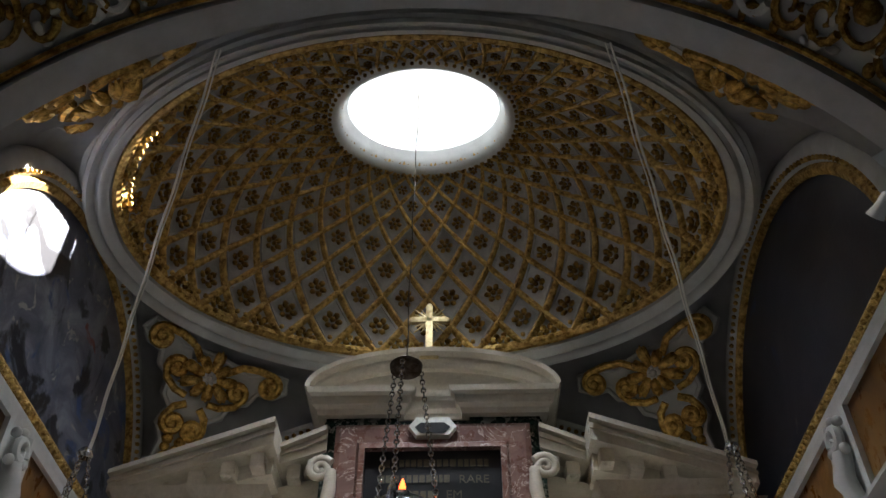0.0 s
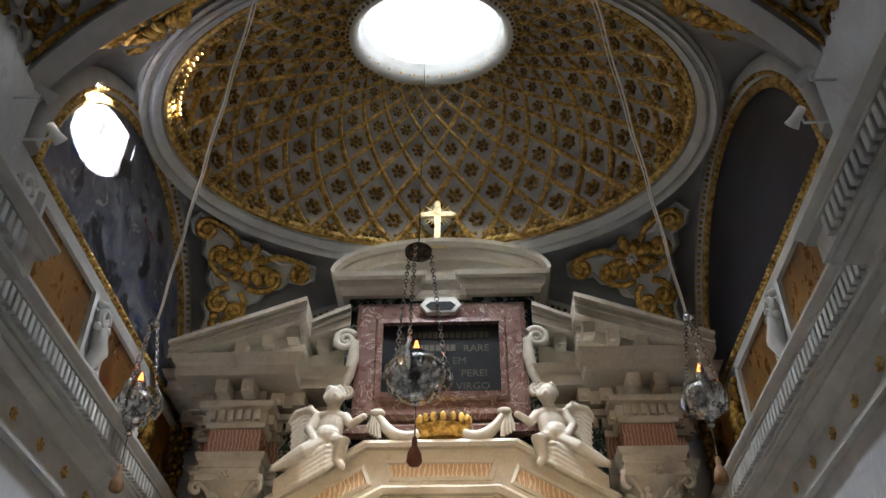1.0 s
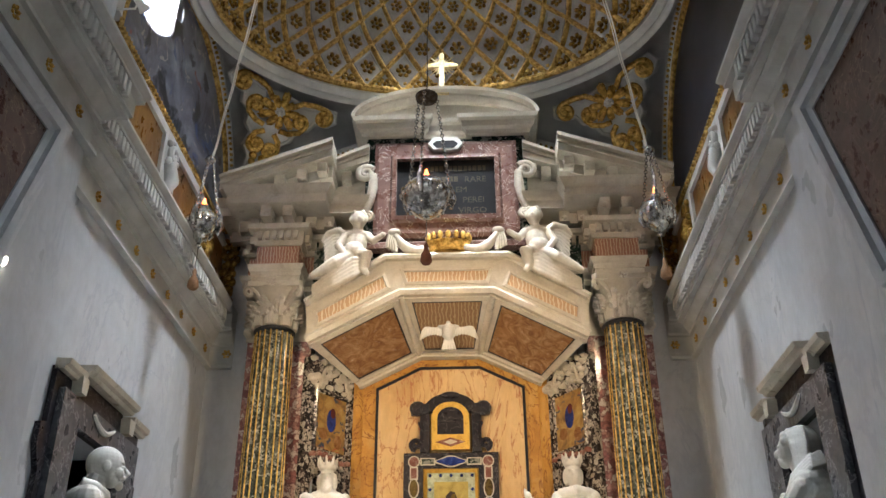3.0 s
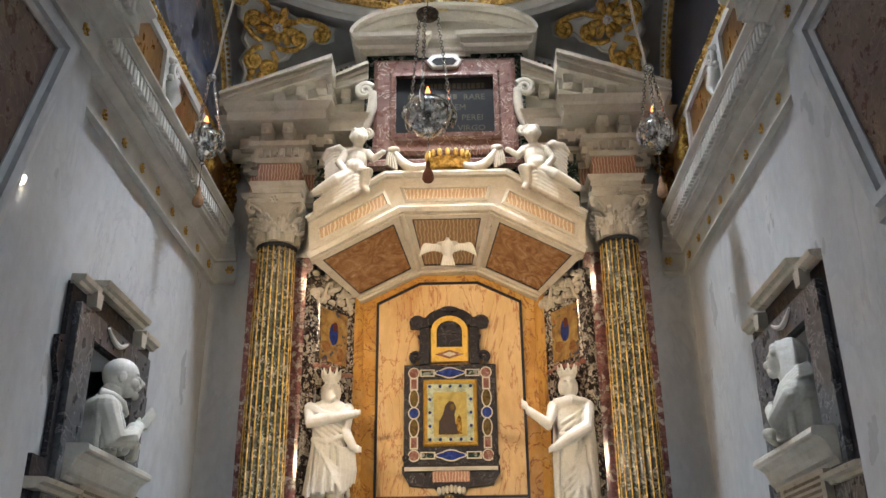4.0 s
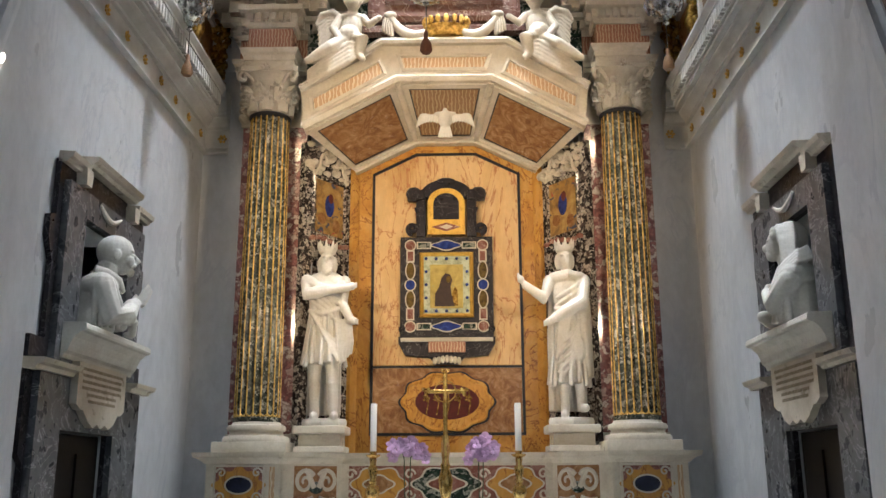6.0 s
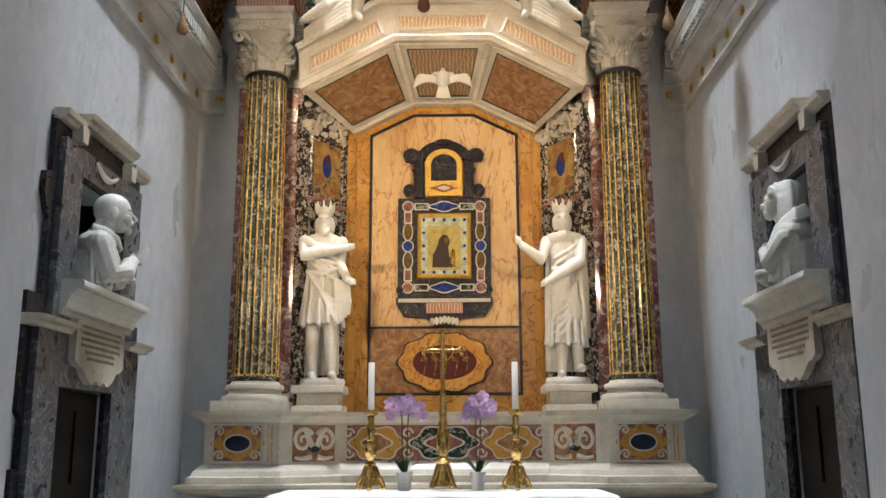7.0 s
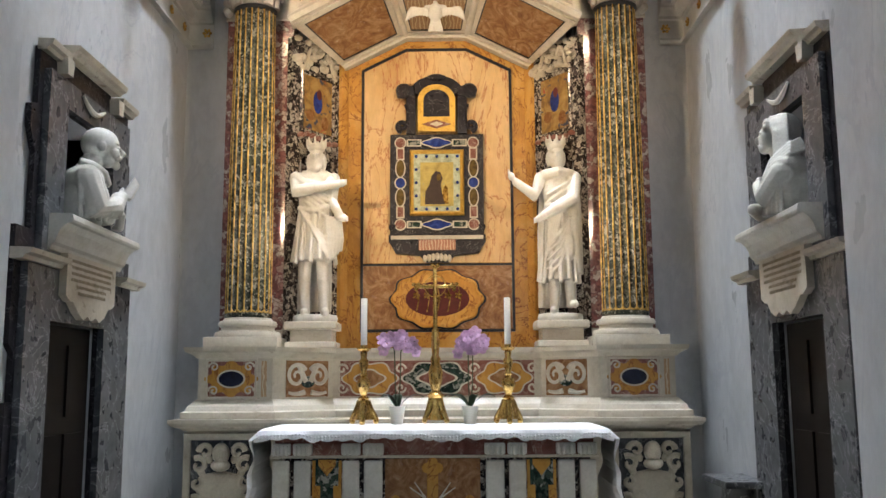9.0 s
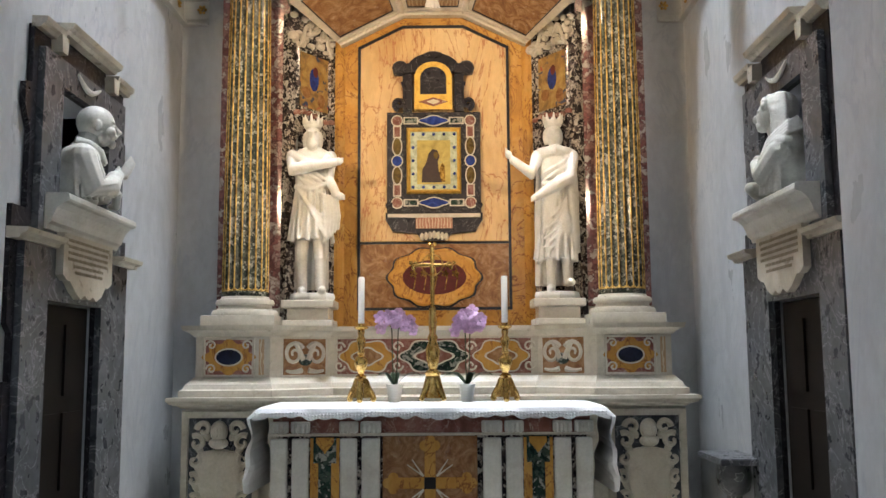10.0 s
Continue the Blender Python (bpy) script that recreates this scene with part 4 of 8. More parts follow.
# ---- columns ----
def column(sx):
    cx, cy = sx * 1.50, -0.02
    root = thing("column", "fluted dark green marble column with gilded fillets", "column", (cx, cy, 1.865), "columns of the altar")
    base = B()
    box(base, cx - 0.285, cx + 0.285, cy - 0.26, cy + 0.2, 1.866, 1.945, 0.006)
    lathe(base, [(0.255, 1.945), (0.262, 1.965), (0.250, 1.990), (0.220, 1.995), (0.208, 2.01), (0.212, 2.03), (0.226, 2.035), (0.232, 2.055), (0.222, 2.075), (0.195, 2.08), (0.185, 2.10)], (cx, cy, 0), 40)
    part("base", base, CREAM, root, "cream moulded base", True)
    sh = B()
    NF = 20

    def radius(z):
        q = (z - 2.10) / 2.56
        return 0.178 - 0.018 * q ** 1.6

    seg = NF * 6
    zs = [2.10 + 2.56 * k / 10 for k in range(11)]
    rings = []
    for z in zs:
        ring_ = []
        for k in range(seg):
            a = 2 * math.pi * k / seg
            ph = (k % 6) / 6
            dip = 0.0 if ph < 1 / 6 else 0.018 * math.sin(math.pi * (ph - 1 / 6) / (5 / 6))
            r = radius(z) - dip
            ring_.append(sh.verts.new((cx + r * math.cos(a), cy + r * math.sin(a), z)))
        rings.append(ring_)
    for p, q in zip(rings, rings[1:]):
        for k in range(seg):
            sh.faces.new((p[k], p[(k + 1) % seg], q[(k + 1) % seg], q[k]))
    sh.faces.new(rings[0][::-1])
    sh.faces.new(rings[-1])
    part("shaft", sh, GREEN_DARK, root, "dark green breccia shaft", True)
    for k in range(NF):
        a = 2 * math.pi * (k + 0.09) / NF
        if math.sin(a) > 0.5:
            continue
        fl = B()
        tube(fl, [(cx + radius(z) * math.cos(a), cy + radius(z) * math.sin(a), z) for z in zs], 0.0066, 6)
        a2 = a + math.pi / NF
        tube(fl, [(cx + 0.176 * math.cos(a + math.pi * 2 / NF * q), cy + 0.176 * math.sin(a + math.pi * 2 / NF * q), 2.165 - 0.022 * math.sin(math.pi * q)) for q in (j / 6 for j in range(7))], 0.006, 5)
        part("gilt_fillet", fl, GOLD, root)
    part("collar", lathe(B(), [(0.165, 4.64), (0.178, 4.65), (0.18, 4.668), (0.168, 4.68)], (cx, cy, 0), 32), BLACK_SLATE, root, "", True)
    part("foot_ring", lathe(B(), [(0.185, 2.10), (0.19, 2.115), (0.188, 2.135), (0.180, 2.14)], (cx, cy, 0), 32), GREEN_DARK, root, "", True)
    capital(root, cx, cy)


def capital(root, cx, cy, wide=1.0):
    bell = B()
    lathe(bell, [(0.150, 4.68), (0.155, 4.80), (0.17, 4.92), (0.205, 5.0), (0.23, 5.03)], (cx, cy, 0), 28)
    part("capital_bell", bell, CREAM, root, "", True)
    for row, (n, z0, h, r, off) in enumerate(((8, 4.685, 0.14, 0.158, 0.0), (8, 4.76, 0.16, 0.165, 0.5))):
        for k in range(n):
            a = 2 * math.pi * (k + off) / n
            if math.sin(a) > 0.75:
                continue
            lf = B()
            d = Vector((math.cos(a), math.sin(a), 0))
            s = Vector((-d.y, d.x, 0))
            for dx, hh, w in ((0, 1.0, 0.034), (-0.035, 0.75, 0.024), (0.035, 0.75, 0.024)):
                pts = []
                for j in range(8):
                    q = j / 7
                    out = r + 0.012 + 0.075 * max(0, q - 0.55) ** 1.3 * 2.4
                    zz = z0 + h * hh * (math.sin(min(1, q * 1.12) * 1.6))
                    pts.append(Vector((cx, cy, zz)) + d * out + s * dx * (0.8 + 0.4 * q))
                tube(lf, pts, [w * (0.55 + 0.5 * math.sin(math.pi * min(1, 0.25 + 0.75 * j / 7))) for j in range(8)], 6)
            part("acanthus_leaf", lf, CREAM, root, "", True)
    for sx_ in (-1, 1):
        for sy_ in (-1, 1):
            if sy_ > 0:
                continue
            vo = B()
            c = Vector((cx + sx_ * 0.215, cy + sy_ * 0.17, 4.985))
            d = Vector((sx_ * 0.75, sy_ * 0.65, 0)).normalized()
            tube(vo, [c + d * (0.05 * (1 - 0.75 * q) * math.cos(-7.5 * q + 2.6)) + Vector((0, 0, 0.05 * (1 - 0.75 * q) * math.sin(-7.5 * q + 2.6))) for q in (k / 18 for k in range(19))], 0.019, 6)
            tube(vo, [(cx + sx_ * 0.10, cy + sy_ * 0.13, 4.90), (cx + sx_ * 0.15, cy + sy_ * 0.15, 4.985), (cx + sx_ * 0.20, cy + sy_ * 0.17, 5.03)], [0.012, 0.018, 0.02], 6)
            part("volute", vo, CREAM, root, "", True)
    ab = B()
    pts = []
    for k in range(4):
        a = math.pi / 4 + math.pi / 2 * k
        c0 = Vector((0.285 * math.cos(a), 0.255 * math.sin(a)))
        c1 = Vector((0.285 * math.cos(a + math.pi / 2), 0.255 * math.sin(a + math.pi / 2)))
        for q in (0.06, 0.3, 0.5, 0.7, 0.94):
            p = c0.lerp(c1, q)
            p *= 1 - 0.10 * math.sin(math.pi * q)
            pts.append((cx + p.x * 1.28, cy + p.y * 1.2))
    prism(ab, pts, plan, 5.03, 5.075)
    part("abacus", ab, CREAM, root)
    fl = rosette_bm(0.045)
    bmesh.ops.transform(fl, matrix=Matrix.Translation((cx, cy - 0.245, 5.04)) @ Matrix.Rotation(math.pi / 2, 4, "X"), verts=fl.verts[:])
    part("flower", fl, CREAM, root, "", True)


column(-1)
column(1)


# pilasters behind the columns
for sx in (-1, 1):
    p = thing("pilaster", "polished purple breccia pilaster behind the column", "pilaster", (sx * 1.49, 0.2, 1.865), "pilasters")
    part("shaft", box(B(), sx * 1.205, sx * 1.775, 0.155, YB - 0.002, 1.866, 4.66, 0.004), PURPLE, p)
    part("foot", box(B(), sx * 1.195, sx * 1.79, 0.145, YB - 0.002, 1.867, 2.02, 0.006), CREAM, p, "cream marble foot")
    top = B()
    box(top, sx * 1.19, sx * 1.79, 0.14, YB - 0.002, 4.66, 5.06, 0.01)
    for k in range(5):
        u = sx * (1.70 + 0.02 * (k % 2))
        tube(top, [(sx * (1.74 + 0.05 * q), 0.13 - 0.05 * q, 4.70 + 0.07 * k + 0.05 * q) for q in (0, 0.4, 0.8, 1)], [0.03, 0.04, 0.035, 0.015], 6)
    part("capital", top, CREAM, p, "carved cream capital")

# ---- entablature blocks over the columns ----


def entablature(sx):
    root = thing("entablature", "cream marble entablature with modillions and a broken pediment", "entablature", (sx * 1.45, 0, 5.08), "entablatures")
    P1 = [(-1.80, YB), (-1.80, 0.02), (-1.68, 0.02), (-1.68, -0.20), (-1.30, -0.20), (-1.30, 0.02), (-0.98, 0.02), (-0.98, YB)]
    pth = P1 if sx < 0 else [(-x, y) for x, y in P1[::-1]]
    part("architrave", sweep(prism(B(), pth, plan, 5.076, 5.23), pth, [(-0.02, 5.077), (0.02, 5.077), (0.02, 5.12), (0.03, 5.125), (0.03, 5.17), (0.05, 5.19), (0.06, 5.228), (-0.02, 5.228)]), CREAM, root)
    part("frieze", prism(B(), pth, plan, 5.23, 5.43), STRIPE_RED, root, "red striped jasper frieze")
    part("bed_moulding", sweep(prism(B(), pth, plan, 5.43, 5.90), pth, [(-0.02, 5.431), (0.02, 5.431), (0.035, 5.46), (0.035, 5.56), (0.08, 5.575), (0.085, 5.62), (-0.02, 5.62)]), CREAM, root)
    part("corona", sweep(B(), pth, [(-0.02, 5.74), (0.25, 5.74), (0.25, 5.82), (0.27, 5.84), (0.30, 5.90), (-0.02, 5.90)]), CREAM, root)
    # dentils and modillions on the straight stretches
    for i in range(len(pth) - 1):
        f, L = facing(pth[i], pth[i + 1])
        if L < 0.2 and i in (0, len(pth) - 2):
            continue
        n = max(2, int(L / 0.06))
        for k in range(n):
            u = (k + 0.5) * L / n
            part("dentil", prism(B(), rect(u - 0.018, u + 0.018, 5.475, 5.55), f, 0.03, 0.075), CREAM, root)
        n = max(1, round(L / 0.19))
        for k in range(n):
            u = (k + 0.5) * L / n
            md = B()
            prism(md, rect(u - 0.045, u + 0.045, 5.63, 5.735), f, 0.02, 0.20)
            o = f(u, 5.645, 0.19)
            ball(md, f(u, 5.665, 0.18), (0.035, 0.035, 0.032), 8)
            part("modillion", md, CREAM, root)
    # raking half of the broken pediment
    slope = 0.335
    zr = lambda x: 5.905 + slope * (2.02 - x)
    for x0, x1, y0, yb in ((1.02, 2.02, -0.42, YB - 0.002), (0.72, 1.02, -0.16, YB - 0.002)):
        f = lambda u, v, d: (sx * u, d, v)
        part("raking_corona", prism(B(), [(x1, zr(x1) + 0.0), (x0, zr(x0)), (x0, zr(x0) + 0.13), (x1, zr(x1) + 0.10)], f, y0, yb), CREAM, root, "sloping half of a broken pediment")
        part("raking_cap", prism(B(), [(x1, zr(x1) + 0.10), (x0, zr(x0) + 0.13), (x0, zr(x0) + 0.17), (x1, zr(x1) + 0.13)], f, y0 - 0.05, yb), CREAM, root)
        part("raking_fillet", prism(B(), [(x1, zr(x1) + 0.055), (x0, zr(x0) + 0.075), (x0, zr(x0) + 0.10), (x1, zr(x1) + 0.075)], f, y0 - 0.02, y0 - 0.001), CREAM, root)
        part("raking_bed", prism(B(), [(x1 - 0.14, zr(x1 - 0.14) - 0.04), (x0 + 0.02, zr(x0) - 0.13), (x0 + 0.02, zr(x0)), (x1 - 0.14, zr(x1 - 0.14))], f, y0 + 0.16, yb), CREAM, root)
    tymp = B()
    prism(tymp, [(1.80, 5.90), (0.75, 5.90), (0.75, zr(0.75) - 0.1), (1.80, zr(1.80) - 0.02)], lambda u, v, d: (sx * u, d, v), 0.0, YB - 0.002)
    part("tympanum", tymp, CREAM, root)
    for x, y in ((1.70, -0.40), (1.50, -0.40), (1.30, -0.40), (1.12, -0.40), (0.93, -0.14), (0.80, -0.14)):
        if zr(x) - 5.92 < 0.10:
            continue
        md = B()
        box(md, sx * (x - 0.045), sx * (x + 0.045), y + 0.03, y + 0.20, zr(x) - 0.105, zr(x) - 0.004, 0.006)
        ball(md, (sx * x, y + 0.06, zr(x) - 0.085), (0.035, 0.035, 0.03), 8)
        part("modillion", md, CREAM, root)


entablature(-1)
entablature(1)

# ---- splayed niche walls, small paintings, carved garlands ----
NICHE = ((-1.205, 0.10), (-0.86, 0.58))


def niche(sx):
    p0, p1 = NICHE if sx < 0 else tuple((-x, y) for x, y in NICHE[::-1])
    f, L = facing(p0, p1)
    root = thing("niche_wall", "black and white breccia niche wall with a small framed painting", "niche", (sx * 1.03, 0.34, 1.87), "niche walls")
    wall = B()
    prism(wall, [(0, 1.866), (0.09, 1.866), (0.09, 4.5), (0, 4.5)], f, -0.06, 0.0)
    prism(wall, [(L - 0.09, 1.866), (L, 1.866), (L, 4.5), (L - 0.09, 4.5)], f, -0.06, 0.0)
    prism(wall, [(0.09, 3.52)] + [(L / 2 + (L / 2 - 0.09) * math.cos(math.pi - math.pi * k / 16), 3.35 + 0.20 * math.sin(math.pi * k / 16)) for k in range(17)] + [(L - 0.09, 3.52), (L - 0.09, 4.5), (0.09, 4.5)], f, -0.06, 0.0)
    part("wall", wall, BLACKWHITE, root)
    hollow = B()
    hp = [(L / 2 + (L / 2 - 0.09) * math.cos(math.pi * k / 10), -0.26 * math.sin(math.pi * k / 10) - 0.001) for k in range(11)]
    for (u0, d0), (u1, d1) in zip(hp, hp[1:]):
        hollow.faces.new([hollow.verts.new(f(u, v, d)) for u, v, d in ((u0, 1.866, d0), (u1, 1.866, d1), (u1, 3.7, d1), (u0, 3.7, d0))])
    bmesh.ops.remove_doubles(hollow, verts=hollow.verts[:], dist=1e-5)
    bmesh.ops.solidify(hollow, geom=hollow.faces[:], thickness=0.012)
    part("hollow", hollow, BLACKWHITE, root, "dark curved niche", True)
    pic = inlay("picture", rect(0.115, L - 0.115, 3.72, 4.21), f, PAINT_S, root, 0.004, 0.012, "small painting in brown and blue tones")
    for uu, vv, ra, rb_, mm in ((L / 2, 3.99, 0.055, 0.10, LAPIS), (L / 2 + 0.015, 4.06, 0.03, 0.045, ROSSO), (L / 2 - 0.09, 3.86, 0.05, 0.05, RUSSET), (L / 2 + 0.09, 3.82, 0.045, 0.06, RUSSET)):
        part("painted_shape", prism(B(), oval(uu, vv, ra, rb_, 20), f, 0.0122, 0.0128 + 0.0004 * vv), mm, pic)
    part("picture_frame", sweep(B(), rect(0.115, L - 0.115, 3.72, 4.21), [(-0.006, 0.003), (-0.006, 0.02), (0.012, 0.028), (0.03, 0.018), (0.03, 0.003)], f, True), BLACKWHITE, pic)
    rnd = random.Random(11)
    ga = B()
    for k in range(46):
        u, v = rnd.uniform(0.02, L - 0.02), rnd.uniform(4.26, 4.50)
        ball(ga, f(u, v, 0.02), (rnd.uniform(0.02, 0.04), rnd.uniform(0.02, 0.03), rnd.uniform(0.015, 0.035)), 7)
    for s in (-1, 1):
        tube(ga, [f(L / 2 + s * (0.05 + 0.16 * q), 4.34 + 0.1 * math.sin(5 * q), 0.03) for q in (k / 10 for k in range(11))], 0.018, 6)
    part("garland", ga, CREAM, root, "carved cream garland", True)
    for j, vv in enumerate((3.62, 3.66)):
        gb = B()
        for k in range(7):
            ball(gb, f(0.09 + (L - 0.18) * k / 6, vv + 0.02 * math.sin(k), 0.02), (0.035, 0.022, 0.028), 7)
        part("leaf_band", gb, REDSTONE if j else BLACKWHITE, root, "", True)


niche(-1)
niche(1)

# ---- central panel of yellow marble ----
YC = 0.60
OUT = [(-0.87, 1.866), (-0.87, 4.43), (-0.28, 4.72), (0.28, 4.72), (0.87, 4.43), (0.87, 1.866)]
INN = [(-0.66, 2.03), (-0.66, 4.36), (-0.27, 4.555), (0.27, 4.555), (0.66, 4.36), (0.66, 2.03)]
panel = thing("reredos", "veined orange and yellow marble reredos of the altar", "reredos", (0, YC, 1.87))
part("ground", prism(B(), OUT, front, YC, YC + 0.12), GIALLO, panel)
part("inner_field", prism(B(), [(-0.645, 2.62), (-0.645, 4.35), (-0.265, 4.54), (0.265, 4.54), (0.645, 4.35), (0.645, 2.62)], front, YC - 0.012, YC - 0.002), GIALLO_PALE, panel, "pale yellow veined field")
part("dark_line", sweep(B(), INN, [(-0.010, YC - 0.02), (0.014, YC - 0.02), (0.014, YC), (-0.010, YC)], front, True), BLACK_SLATE, panel, "thin black border")
part("dark_bar", box(B(), -0.65, 0.65, YC - 0.016, YC - 0.001, 2.595, 2.615), BLACK_SLATE, panel)
part("outer_moulding", sweep(B(), OUT, [(-0.0, YC), (0.0, YC - 0.035), (0.03, YC - 0.04), (0.07, YC - 0.015), (0.085, YC)], front), GIALLO, panel)
part("lower_field", box(B(), -0.645, 0.645, YC - 0.010, YC - 0.002, 2.045, 2.593), RUSSET, panel, "red brown marble field")
rel = part("reliquary_frame", prism(B(), lobes(0, 2.30, 0.375, 0.235, 10, 0.045, 80), front, YC - 0.06, YC - 0.011), GIALLO, panel, "scalloped yellow marble frame")
part("scallop_rim", tube(B(), [(u, YC - 0.055, v) for u, v in lobes(0, 2.30, 0.37, 0.232, 10, 0.045, 80)], 0.018, 6, True), GIALLO, rel, "", True)
part("black_edge", prism(B(), lobes(0, 2.30, 0.405, 0.262, 10, 0.045, 80), front, YC - 0.03, YC - 0.0105), BLACK_SLATE, rel)
part("opening", prism(B(), oval(0, 2.30, 0.275, 0.15), front, YC - 0.066, YC - 0.0605), ROSSO, rel, "dark opening lined with red")
grille = B()
for u in (-0.18, -0.09, 0.0, 0.09, 0.18):
    ros_ = rosette_bm(0.035, 5)
    bmesh.ops.transform(ros_, matrix=Matrix.Translation((u, YC - 0.07, 2.30 + (0.03 if u else 0))) @ Matrix.Rotation(math.pi / 2, 4, "X"), verts=ros_.verts[:])
    me_tmp = bpy.data.meshes.new("tmp")
    ros_.to_mesh(me_tmp)
    ros_.free()
    grille.from_mesh(me_tmp)
    bpy.data.meshes.remove(me_tmp)
    tube(grille, [(u, YC - 0.068, 2.19), (u + 0.02, YC - 0.068, 2.30), (u, YC - 0.068, 2.41)], 0.005, 5)
part("grille", grille, OLDGOLD, rel, "", True)


# ---- aedicule with the icon ----
aed = thing("icon_frame", "black marble frame with inlaid blue and red stones", "frame", (0, 0.5, 2.72))
YF = 0.545
bd = B()
box(bd, -0.41, 0.41, YF, YC - 0.013, 2.86, 3.76, 0.008)
part("body", bd, EBONY, aed)
part("foot", prism(B(), [(-0.42, 2.86), (-0.42, 2.80), (-0.36, 2.70), (-0.15, 2.68), (-0.1, 2.62), (0.1, 2.62), (0.15, 2.68), (0.36, 2.70), (0.42, 2.80), (0.42, 2.86)], front, YF - 0.02, YC - 0.013), EBONY, aed)
part("foot_shelf", sweep(B(), [(-0.40, 2.845), (0.40, 2.845)], [(0, YF - 0.001), (0, YF - 0.06), (0.03, YF - 0.05), (0.03, YF - 0.001)], front), CREAM, aed)
part("red_tablet", box(B(), -0.16, 0.16, YF - 0.035, YF - 0.021, 2.72, 2.83, 0.004), STRIPE_RED, aed, "red jasper tablet")
shl = B()
for k in range(-3, 4):
    ball(shl, (0.035 * k, YF - 0.03, 2.665 - 0.006 * abs(k)), (0.02, 0.02, 0.035), 7)
part("shell", shl, CREAM, aed, "pale carved shell", True)
for s in (-1, 1):
    vt = B()
    tube(vt, spiral(s * 0.30, 3.83, 0.055, 1.2, YF - 0.01, s, -1.4, 16), 0.022, 6)
    tube(vt, [(s * 0.26, YF - 0.01, 3.84), (s * 0.245, YF - 0.01, 3.95), (s * 0.27, YF - 0.01, 4.03)], 0.02, 6)
    v2 = B()
    tube(v2, spiral(s * 0.385, 2.93, 0.03, 1.1, YF - 0.01, s, -1.4, 12), 0.014, 6)
    part("scroll", vt, EBONY, aed, "", True)
    part("scroll", v2, EBONY, aed, "", True)
    cp = B()
    box(cp, s * 0.19, s * 0.35, YF - 0.05, YC - 0.013, 4.10, 4.19, 0.012)
    ball(cp, (s * 0.29, YF - 0.02, 4.15), (0.075, 0.05, 0.07), 10)
    box(cp, s * 0.185, s * 0.27, YF - 0.02, YC - 0.013, 3.76, 4.10, 0.006)
    part("crest_pier", cp, EBONY, aed, "", True)
top = B()
prism(top, ellipse_arc(0, 0.24, 4.12, 0.17, 16), front, YF - 0.03, YC - 0.013)
ball(top, (0, YF - 0.02, 4.27), (0.09, 0.04, 0.035), 10)
part("crest", top, EBONY, aed, "", True)
# upper gilt niche
up = part("upper_frame", prism(B(), [(-0.165, 3.77)] + ellipse_arc(0, 0.165, 4.06, 0.14, 14) + [(0.165, 3.77)], front, YF - 0.055, YF - 0.031), BRIGHTGOLD, aed, "gilded arched frame")
part("upper_picture", prism(B(), [(-0.115, 3.905)] + ellipse_arc(0, 0.115, 4.05, 0.10, 12) + [(0.115, 3.905)], front, YF - 0.062, YF - 0.0555), EBONY, up)
part("red_inlay", prism(B(), [(-0.13, 3.835), (0, 3.795), (0.13, 3.835), (0, 3.875)], front, YF - 0.062, YF - 0.0555), REDSTONE, up)
part("pale_inlay", prism(B(), [(-0.06, 3.835), (0, 3.812), (0.06, 3.835), (0, 3.858)], front, YF - 0.066, YF - 0.0625), CREAM, up)
# main gilt frame and icon
gf = part("gilt_frame", sweep(B(), rect(-0.225, 0.225, 3.04, 3.60), [(-0.022, YF - 0.001), (-0.022, YF - 0.03), (0.0, YF - 0.05), (0.012, YF - 0.03), (0.012, YF - 0.001)], front, True), BRIGHTGOLD, aed, "gilded frame of the icon")
part("backing", box(B(), -0.21, 0.21, YF - 0.012, YF - 0.001, 3.055, 3.585), SILVERGREEN, gf, "silvered backing with studs")
ic = part("icon", box(B(), -0.145, 0.145, YF - 0.022, YF - 0.0125, 3.11, 3.50, 0.002), ICON, aed, "small gold ground icon with a dark veiled shape")
part("dark_shape", prism(B(), [(-0.105, 3.125), (-0.10, 3.24), (-0.065, 3.30), (-0.045, 3.38), (-0.01, 3.42), (0.03, 3.41), (0.05, 3.36), (0.035, 3.30), (0.045, 3.22), (0.07, 3.125)], front, YF - 0.026, YF - 0.0225), VEIL, ic)
part("pale_shape", prism(B(), oval(0.018, 3.365, 0.020, 0.032, 16), front, YF - 0.028, YF - 0.0262), BROWNSTONE, ic)
part("gold_shape", prism(B(), [(0.045, 3.13), (0.05, 3.25), (0.075, 3.30), (0.095, 3.27), (0.10, 3.13)], front, YF - 0.0255, YF - 0.0225), OLDGOLD, ic)
st = B()
for k in range(5):
    for l in (0, 4):
        ball(st, (-0.18 + 0.09 * k, YF - 0.016, 3.085 + 0.1175 * l), 0.014, 7)
        ball(st, (-0.18 + 0.09 * l, YF - 0.016, 3.085 + 0.1175 * k), 0.014, 7)
part("stud", st, LAPIS, gf, "", True)["kind"] = "stuff"
